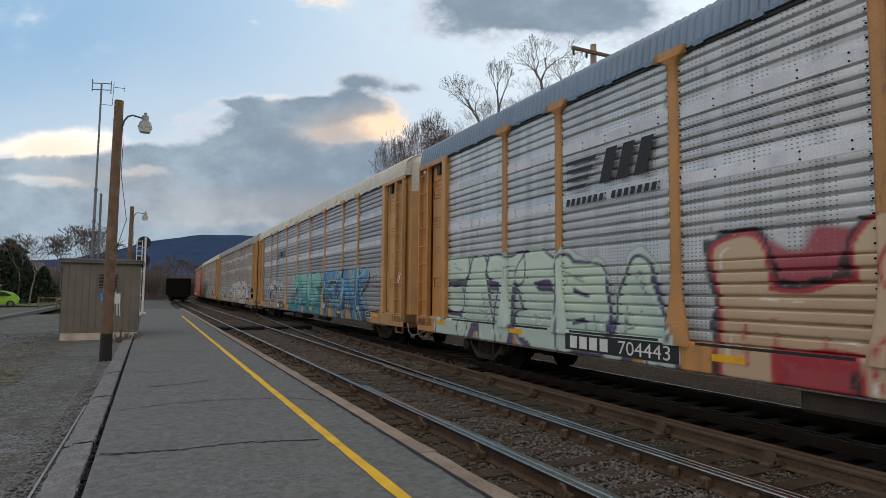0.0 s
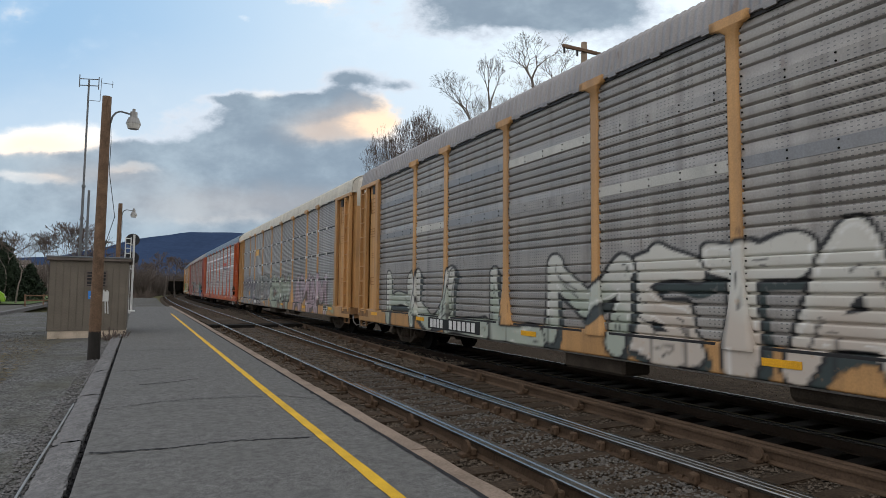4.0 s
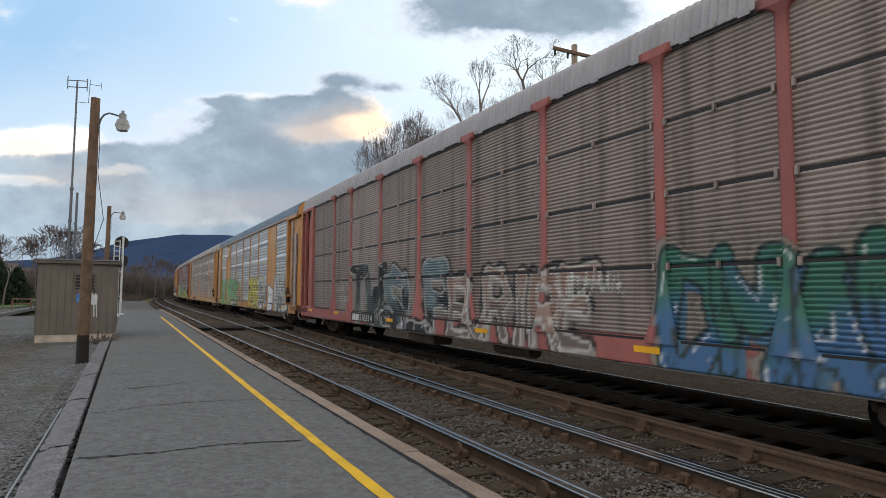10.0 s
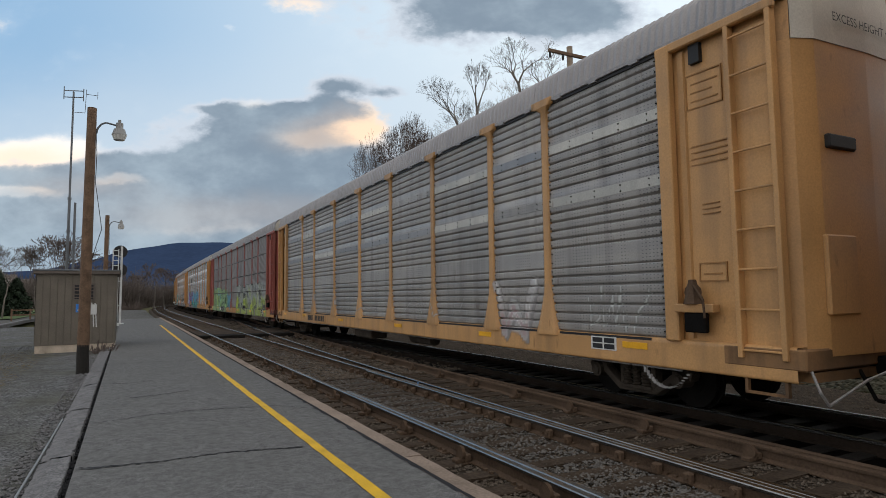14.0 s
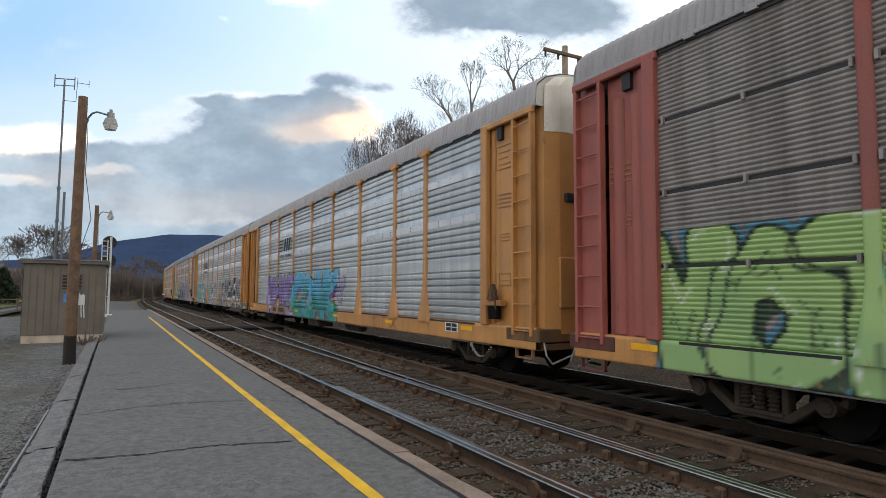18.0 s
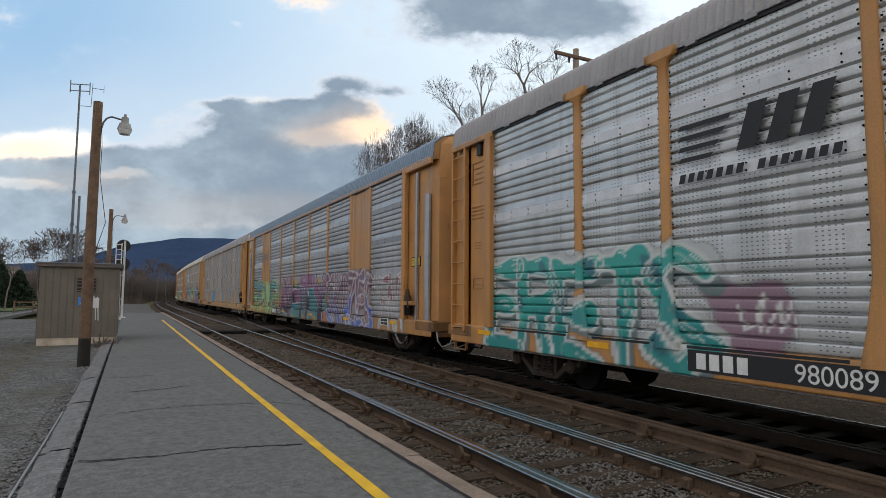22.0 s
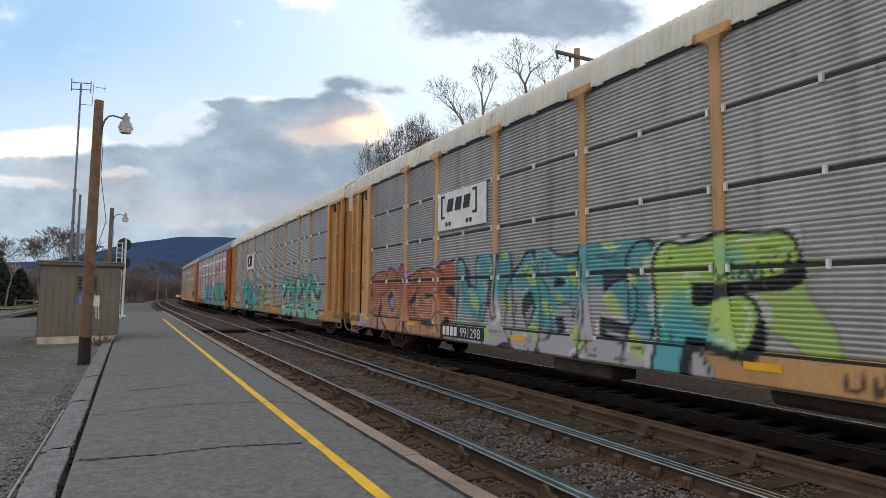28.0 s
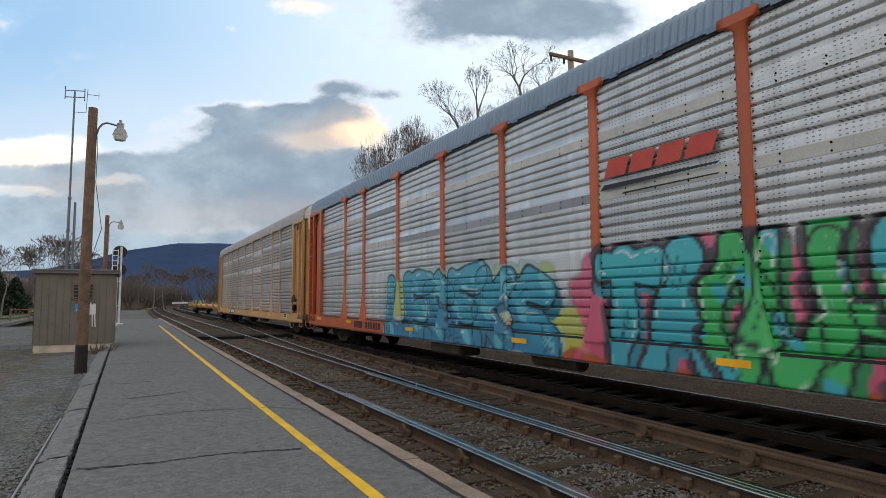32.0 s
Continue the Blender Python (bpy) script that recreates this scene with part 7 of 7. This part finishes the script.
def prism_mesh(segs, sides, thin=0.005):
    V, F = [], []
    for _, a, b, r0, r1 in segs:
        d = (b - a).normalized()
        x = d.orthogonal().normalized()
        y = d.cross(x)
        i = len(V)
        for p, r in ((a, r0), (b, r1)):
            for k in range(sides):
                w = 6.2832 * k / sides
                V.append(p + (x * math.cos(w) + y * math.sin(w)) * max(r, thin))
        for k in range(sides):
            F.append((i + k, i + (k + 1) % sides, i + sides + (k + 1) % sides, i + sides + k))
    return V, F


def bare_tree(x, y, z, height, seed, label, twig=None, last=8, spread=0.5, lean=(0, 0), thick=1.0, wide=0.0, bole=0.45, stems=1):
    """A leafless tree: bole, forking limbs and fine twigs, brought to its height and breadth."""
    rng = random.Random(seed)
    t = thing("bare_tree", label, "tree", "bare trees along the line")
    out = []
    foot = Vector((x, y, z))
    for k in range(stems):
        d = Vector((rng.gauss(0, 0.22) if stems > 1 else 0, rng.gauss(0, 0.22) if stems > 1 else 0, 1)).normalized()
        fork = foot + d * height * bole
        r = height * 0.0095 * thick / math.sqrt(stems)
        out.append((0, foot.copy(), fork, r * 1.3, r))
        limbs(rng, fork, d, height * (1 - bole) * 0.26, r * 0.9, 1, last, spread, out)
    # bring the crown to its true height and breadth
    top = max(s[2].z for s in out) - z
    mx = sorted(s[2].x for s in out)
    half = (mx[int(len(mx) * 0.97)] - mx[int(len(mx) * 0.03)]) / 2
    kz, kx = height / top, (wide / half if wide else height / top)
    mid = sum(mx) / len(mx)
    bend = lambda p: Vector((x + (p.x - x) * kx - ((mid - x) * kx * min(1, (p.z - z) / top) if wide else 0) + lean[0] * (p.z - z), y + (p.y - y) * kx, z + (p.z - z) * kz))
    out = [(lv, bend(a), bend(b), r0, r1) for lv, a, b, r0, r1 in out]
    v, f = prism_mesh([s for s in out if s[0] <= 3], 6, max(0.005, (0.00028 if y > 60 else 0.00014) * y))
    link_mesh("trunk", v, f, M_BARK, t)
    v, f = prism_mesh([s for s in out if s[0] > 3], 3, max(0.005, (0.00028 if y > 60 else 0.00014) * y))
    link_mesh("crown", v, f, twig or M_TWIG, t)
    return t


bare_tree(12.6, 31, 0.0, 11.3, 11, "low dense bare reddish-brown tree behind the train", M_REDTWIG, 8, 0.62, wide=1.5, bole=0.5, stems=3)
bare_tree(14.0, 31, 0.3, 12.3, 12, "bare reddish-brown tree with fine twigs behind the train", M_REDTWIG, 8, 0.62, wide=1.5, bole=0.5, stems=3)
bare_tree(15.4, 32, 0.8, 12.0, 13, "dense bare reddish-brown tree behind the train", M_REDTWIG, 8, 0.62, wide=1.5, bole=0.5, stems=3)
bare_tree(13.3, 33, 0.0, 11.0, 14, "dense bare reddish-brown tree behind the train", M_REDTWIG, 8, 0.62, wide=1.5, bole=0.5, stems=3)
bare_tree(17.2, 30, 1.5, 13.0, 15, "slender leaning bare tree behind the train", None, 8, 0.5, (-0.1, 0), wide=1.2, bole=0.72)
bare_tree(18.3, 30, 2.0, 14.0, 16, "slender bare tree with a narrow open crown", None, 8, 0.4, wide=0.8, bole=0.7)
bare_tree(21.3, 30, 3.5, 14.4, 17, "tall bare tree with a broad open crown", None, 8, 0.5, wide=1.5, bole=0.72)
bare_tree(24.0, 31, 4.0, 13.6, 18, "tall bare tree behind the train", None, 8, 0.5, wide=1.5, bole=0.7)
bare_tree(18.8, 33, 2.0, 12.3, 19, "bare brown tree behind the train", None, 8, 0.5, wide=1.9, bole=0.6)
bare_tree(22.6, 34, 3.5, 13.0, 20, "bare grey tree behind the train", None, 8, 0.5, wide=1.6, bole=0.65)
bare_tree(-10.6, 70, -0.3, 7.5, 21, "bare grey-brown tree beyond the lot", None, 7, 0.5, wide=2.2, bole=0.3)
bare_tree(-6.2, 72, -0.3, 9.1, 22, "bare reddish tree beyond the hut", M_REDTWIG, 8, 0.5, wide=2.4, bole=0.25)
bare_tree(-8.0, 74, -0.3, 7.8, 23, "bare reddish tree beyond the hut", M_REDTWIG, 8, 0.5, wide=2.4, bole=0.25)
bare_tree(-4.4, 76, -0.3, 7.6, 24, "bare grey-brown tree beyond the hut", M_REDTWIG, 8, 0.5, wide=2.2, bole=0.25)
bare_tree(-13.0, 78, -0.3, 8.0, 25, "bare grey-brown tree beyond the lot", None, 7, 0.5, wide=2.4, bole=0.3)
bare_tree(5.2, 150, -0.4, 10.4, 30, "far bare tree where the line bends", M_REDTWIG, 7, 0.5, thick=1.6, wide=2.6, bole=0.3)
bare_tree(2.2, 146, -0.4, 8.2, 31, "far bare tree where the line bends", M_REDTWIG, 7, 0.5, thick=1.6, wide=2.6, bole=0.3)
bare_tree(7.6, 156, -0.4, 9.6, 32, "far bare tree where the line bends", M_REDTWIG, 7, 0.5, thick=1.6, wide=2.6, bole=0.3)
bare_tree(10.5, 150, -0.4, 8.5, 33, "far bare tree where the line bends", M_REDTWIG, 7, 0.5, thick=1.6, wide=2.6, bole=0.3)
bare_tree(15, 158, -0.4, 10.5, 34, "far bare tree where the line bends", M_REDTWIG, 7, 0.5, thick=1.6, wide=2.6, bole=0.3)
bare_tree(20, 165, -0.4, 11.5, 35, "far bare tree where the line bends", M_REDTWIG, 7, 0.5, thick=1.6, wide=2.6, bole=0.3)
bare_tree(0.0, 152, -0.4, 8.6, 36, "far bare tree where the line bends", M_REDTWIG, 7, 0.5, thick=1.6, wide=2.6, bole=0.3)
bare_tree(-4.0, 150, -0.4, 7.6, 37, "far bare tree where the line bends", M_REDTWIG, 7, 0.5, thick=1.6, wide=2.6, bole=0.3)


def evergreen(x, y, z, height, wide, seed, label, cone=True):
    rng = np.random.RandomState(seed)
    t = thing("evergreen_tree", label, "tree", "evergreens beyond the lot")
    b = bmesh.new()
    tube(b, (x, y, z), (x, y, z + height * 0.9), wide * 0.09, 0.02, 7)
    part("trunk", b, M_BARK, t)
    n = 5200
    u = rng.rand(n) ** 0.7
    prof = (1 - u) ** 0.75 if cone else np.sqrt(np.clip(1 - (2 * u - 0.9) ** 2, 0.02, 1))
    a = rng.rand(n) * 6.283
    lobes = 1 + 0.22 * np.sin(a * 5 + u * 23) + 0.15 * np.sin(a * 3 - u * 11)
    r = wide * prof * lobes * np.sqrt(0.25 + 0.75 * rng.rand(n))
    c = np.stack([x + r * np.cos(a), y + r * np.sin(a), z + 0.25 + u * (height - 0.25) - 0.12 * r], -1)
    s = 0.05 * height ** 0.6
    d = rng.normal(size=(n, 3, 3)) * s
    V = (c[:, None, :] + d).reshape(-1, 3)
    F = np.arange(3 * n).reshape(-1, 3)
    link_mesh("crown", V, F.tolist(), M_NEEDLE, t)
    return t


evergreen(-14.4, 81.6, 0, 7.1, 2.3, 41, "dark rounded evergreen tree beyond the lot", False)
evergreen(-12.5, 78.9, 0, 4.2, 2.0, 42, "dark spreading evergreen shrub beyond the lot")
evergreen(-10.9, 80.2, 0, 4.1, 1.8, 43, "dark spreading evergreen shrub beyond the lot")
evergreen(-17.1, 83.0, 0, 5.1, 2.3, 44, "dark evergreen shrub beyond the lot")
evergreen(-15.0, 78.2, 0, 3.3, 1.8, 45, "low dark evergreen shrub beyond the lot")
evergreen(-20.1, 81.6, 0, 6.4, 2.4, 46, "dark evergreen tree beyond the lot")


def brush(name, n, area, h, seed, label, twig=None):
    """Leafless thicket of many stems."""
    rng = np.random.RandomState(seed)
    segs = []
    for _ in range(n):
        s, o = area[0] + (area[1] - area[0]) * rng.rand(), area[2] + (area[3] - area[2]) * rng.rand()
        p = Vector(along(s, o, -0.5))
        hh = h * (0.45 + 0.75 * rng.rand())
        d = Vector((rng.normal() * 0.3, rng.normal() * 0.3, 1)).normalized()
        q = p + d * hh * 0.4
        segs.append((0, p, q, 0.05 * h / 4, 0.03 * h / 4))
        for _ in range(9):
            e = q + (d + Vector((rng.normal() * 0.5, rng.normal() * 0.5, rng.rand() * 0.6))).normalized() * hh * 0.5 * rng.rand()
            segs.append((1, p + (q - p) * (0.4 + 0.6 * rng.rand()), e, 0.03 * h / 4, 0.012))
    v, f = prism_mesh(segs, 3)
    tagged(link_mesh(name, v, f, twig or M_REDTWIG), label, "brush", kind="stuff")


brush("far_thicket", 1700, (125, 240, -30, 0.0), 10.0, 51, "leafless brown thicket where the line bends", M_TWIG)
brush("far_thicket_right", 900, (115, 240, 14, 45), 9.0, 52, "leafless brown thicket beside the line", M_TWIG)
brush("low_brush", 350, (105, 150, -8, 1.5), 2.0, 53, "low dead brown brush beyond the platform")
brush("weeds_by_hut", 60, (22.0, 23.3, -0.95, -0.42), 1.0, 54, "dead weeds growing beside the hut")
brush("bank_brush", 700, (20, 110, 13, 30), 3.0, 55, "leafless brown brush behind the train")


def utility_pole():
    t = thing("utility_pole", "pale wooden utility pole with a crossarm behind the train", "pole")
    b = bmesh.new()
    tube(b, (19.4, 23, -0.5), (19.45, 23, 14.25), 0.2, 0.15, 12)
    part("shaft", b, mat("pale_weathered_pole", (0.3, 0.24, 0.18), 0.9, var=0.3, scale=5, fine=30), t)
    b = bmesh.new()
    box(b, 18.0, 20.4, 22.8, 22.92, 13.7, 13.86, 0.01)
    part("crossarm", b, M_POLE, t)
    for x in (18.1, 18.9, 20.2):
        b = bmesh.new()
        tube(b, (x, 22.86, 13.42), (x, 22.86, 13.7), 0.05, 0.06, 8)
        part("insulator", b, M_SIGBLACK, t)
    return t


utility_pole()


def green_car():
    t = thing("parked_car", "small bright green hatchback parked on the lot", "car", m=pose(-12.9, 68, 0.05, 0, 0, 8))
    body = mat("bright_green_car_paint", (0.22, 0.42, 0.02), 0.3, var=0.06)
    glass = mat("dark_car_glass", (0.02, 0.025, 0.03), 0.08, var=0.1, bump=0)
    prof = [(-1.9, 0.3), (-1.95, 0.7), (-1.75, 0.95), (-1.1, 1.0), (-0.55, 1.45), (0.6, 1.5), (1.35, 1.3), (1.75, 0.95), (1.85, 0.6), (1.8, 0.3)]
    b = bmesh.new()
    rows = []
    for y, k in ((-0.82, 0.96), (-0.7, 1.0), (0.7, 1.0), (0.82, 0.96)):
        rows.append([b.verts.new((x * k, y * (0.86 if z > 1.1 else 1), z if abs(y) < 0.8 else 0.3 + (z - 0.3) * 0.97)) for x, z in prof])
    for r0, r1 in zip(rows, rows[1:]):
        for k in range(len(prof)):
            b.faces.new((r0[k - 1], r0[k], r1[k], r1[k - 1]))
    b.faces.new(rows[0][::-1])
    b.faces.new(rows[-1])
    part("body", b, body, t)
    for s in (-1, 1):
        b = bmesh.new()
        b.faces.new([b.verts.new((x, s * 0.832, z)) for x, z in ((-0.95, 1.0), (-0.5, 1.36), (0.1, 1.4), (0.1, 1.0))])
        b.faces.new([b.verts.new((x, s * 0.832, z)) for x, z in ((0.18, 1.0), (0.18, 1.4), (0.75, 1.36), (1.3, 1.05))])
        part("side_window", b, glass, t)
    for x in (-1.2, 1.2):
        for s in (-1, 1):
            b = bmesh.new()
            tube(b, (x, s * 0.68, 0.3), (x, s * 0.86, 0.3), 0.31, n=18)
            w = part("tyre", b, M_SIGBLACK, t)
            b = bmesh.new()
            tube(b, (x, s * 0.84, 0.3), (x, s * 0.875, 0.3), 0.2, n=14)
            part("rim", b, M_GREYSTEEL, w)
    for s in (-0.6, 0.6):
        b = bmesh.new()
        box(b, 1.74, 1.87, s - 0.16, s + 0.16, 0.66, 0.8, 0.02)
        part("headlight", b, M_GLASS, t)
    return t


green_car()


def kerb_and_shelter():
    b = bmesh.new()
    P = np.array([[(x, y, z) for x, z in ((-7.5, 0.0), (-7.5, 0.24), (-7.2, 0.24), (-7.2, 0.0))] for y in np.arange(28, 66, 2.0)])
    b.free()
    v, f = grid_mesh(P)
    tagged(link_mesh("lot_kerb", v, f, M_OLDCONC), "low grey concrete kerb along the lot", "kerb", kind="structure")
    t = thing("picnic_shelter", "small open shelter with a red roof beyond the lot", "shelter")
    b = bmesh.new()
    vs = [b.verts.new(p) for p in ((-16.2, 62, 2.0), (-12.0, 62, 2.0), (-12.0, 66, 2.0), (-16.2, 66, 2.0), (-15.2, 64, 2.9), (-13.0, 64, 2.9))]
    for q in ((0, 1, 5, 4), (1, 2, 5), (2, 3, 4, 5), (3, 0, 4), (3, 2, 1, 0)):
        b.faces.new([vs[k] for k in q])
    part("roof", b, mat("red_shelter_roof", (0.38, 0.06, 0.03), 0.7), t)
    for x in (-16, -12.2):
        for y in (62.2, 65.8):
            b = bmesh.new()
            box(b, x - 0.07, x + 0.07, y - 0.07, y + 0.07, 0, 2.05)
            part("post", b, M_POLE, t)
    t = thing("rail_fence", "weathered wooden rail fence by the evergreens", "fence")
    for k in range(5):
        b = bmesh.new()
        box(b, -8.6 + k * 1.3, -8.48 + k * 1.3, 60.9, 61.02, 0, 1.1)
        part("post", b, M_POLE, t)
    for z in (0.55, 0.95):
        b = bmesh.new()
        box(b, -8.6, -3.3, 60.93, 60.99, z, z + 0.1)
        part("rail", b, M_POLE, t)


kerb_and_shelter()


def barrier():
    t = thing("crossing_barrier", "white barrier arm standing beside the far track", "barrier")
    b = bmesh.new()
    box(b, 7.3, 10.0, 119.9, 120.1, 1.0, 1.25, 0.02)
    part("arm", b, M_SIGNAL, t)
    b = bmesh.new()
    box(b, 10.9, 11.2, 119.8, 120.2, -0.5, 1.6, 0.03)
    box(b, 9.9, 11.0, 119.9, 120.1, 1.0, 1.25)
    part("post", b, M_GREYSTEEL, t)


barrier()


# ---- far land ----
def ridge():
    # The blue of distant haze is mixed into the woods' base colour.
    M_RIDGE = mat("haze_blue_wooded_ridge", (0.033, 0.054, 0.105), 1.0, var=0.2, scale=0.004, fine=0.05, bump=0, spec=0.0)
    xs = np.linspace(-3800, 3800, 160)
    prof = np.interp(xs, [-3800, -900, -350, -150, -60, 60, 200, 420, 900, 1600, 3800], [70, 100, 130, 172, 210, 238, 258, 266, 285, 270, 240])
    P = np.empty((7, len(xs), 3))
    for k, (dy, fr) in enumerate(((-1500, 0.0), (-900, 0.3), (-500, 0.6), (-200, 0.85), (0, 1.0), (300, 0.95), (900, 0.2))):
        P[k, :, 0], P[k, :, 1] = xs, 3200 + dy - np.abs(xs) * 0.05
        wob = np.sin(xs * 0.013 + k) * 3 + np.sin(xs * 0.031 + 2 * k) * 1.5
        P[k, :, 2] = -3 + (prof * 3200 / 3000 + wob) * fr
    v, f = grid_mesh(P)
    tagged(link_mesh("far_ridge", v, f, M_RIDGE, smooth=True), "long wooded ridge on the horizon, haze painted blue", "ridge", kind="structure")
    xs = np.linspace(-420, -30, 40)
    P = np.array([[(x, 420 + dy, -1 + fr * (16 + 4 * math.sin(x * 0.03) - max(0, (x + 130)) * 0.1)) for x in xs] for dy, fr in ((-120, 0), (0, 0.8), (60, 1.0), (160, 0))])
    v, f = grid_mesh(P)
    tagged(link_mesh("far_hillside", v, f, mat("brown_far_hillside", (0.16, 0.125, 0.12), 1.0, var=0.35, scale=0.05, fine=0.6, bump=0), smooth=True), "brown hillside with bare woods beyond the town", "hill", kind="structure")


ridge()


def far_house(x, y, z, w, colour, label):
    t = thing("far_house", label, "house", "houses on the far hillside")
    b = bmesh.new()
    box(b, x - w / 2, x + w / 2, y, y + w * 0.8, z - 6, z + w * 0.5)
    part("wall", b, mat("house_wall", colour, 0.9, var=0.1), t)
    b = bmesh.new()
    vs = [b.verts.new(p) for p in ((x - w * 0.55, y - 0.5, z + w * 0.5), (x + w * 0.55, y - 0.5, z + w * 0.5), (x + w * 0.55, y + w * 0.85, z + w * 0.5), (x - w * 0.55, y + w * 0.85, z + w * 0.5), (x - w * 0.55, y + w * 0.4, z + w * 0.85), (x + w * 0.55, y + w * 0.4, z + w * 0.85))]
    for q in ((0, 1, 5, 4), (2, 3, 4, 5), (0, 4, 3), (1, 2, 5), (3, 2, 1, 0)):
        b.faces.new([vs[k] for k in q])
    part("roof", b, M_HUTTRIM, t)
    for k in (-0.25, 0.2):
        b = bmesh.new()
        box(b, x + w * k, x + w * (k + 0.12), y - 0.1, y + 0.1, z + w * 0.15, z + w * 0.35)
        part("window", b, M_LOUVRE, t)


far_house(-70, 380, 10, 9, (0.5, 0.45, 0.42), "pale house on the far hillside")
far_house(-58, 390, 9, 8, (0.55, 0.5, 0.5), "white house on the far hillside")
far_house(-48, 370, 6, 8, (0.6, 0.58, 0.55), "white house among the far trees")

# ---- what moves ----
PITCH = 29.09


def rolled(t):
    """Metres that the train has come by t seconds."""
    return 13.327 * t - 0.0036 * ((t - 16) ** 2 - 256)


def car_pose(i, t):
    mid = 16.85 + PITCH * (i - 0.5) - rolled(t)
    a, b = along(mid - 10, TRAIN_X), along(mid + 10, TRAIN_X)
    turn = math.degrees(math.atan2(-(b[0] - a[0]), b[1] - a[1]))
    c = (a + b) / 2
    return pose(c[0], c[1], 0, 0, 0, turn)


def line_pose(mid, off):
    a, b = along(mid - 4, off), along(mid + 4, off)
    c = (a + b) / 2
    return pose(c[0], c[1], 0, 0, 0, math.degrees(math.atan2(-(b[0] - a[0]), b[1] - a[1])))


def motions():
    for i, car in enumerate(CARS):
        walk(car, [(t, car_pose(i, t)) for t in np.arange(0, 32.01, 1.0)])
    walk(HOPPER, [(t, line_pose(100 + 19 * t, 3.5)) for t in np.arange(0, 32.01, 1.0)])


motions()
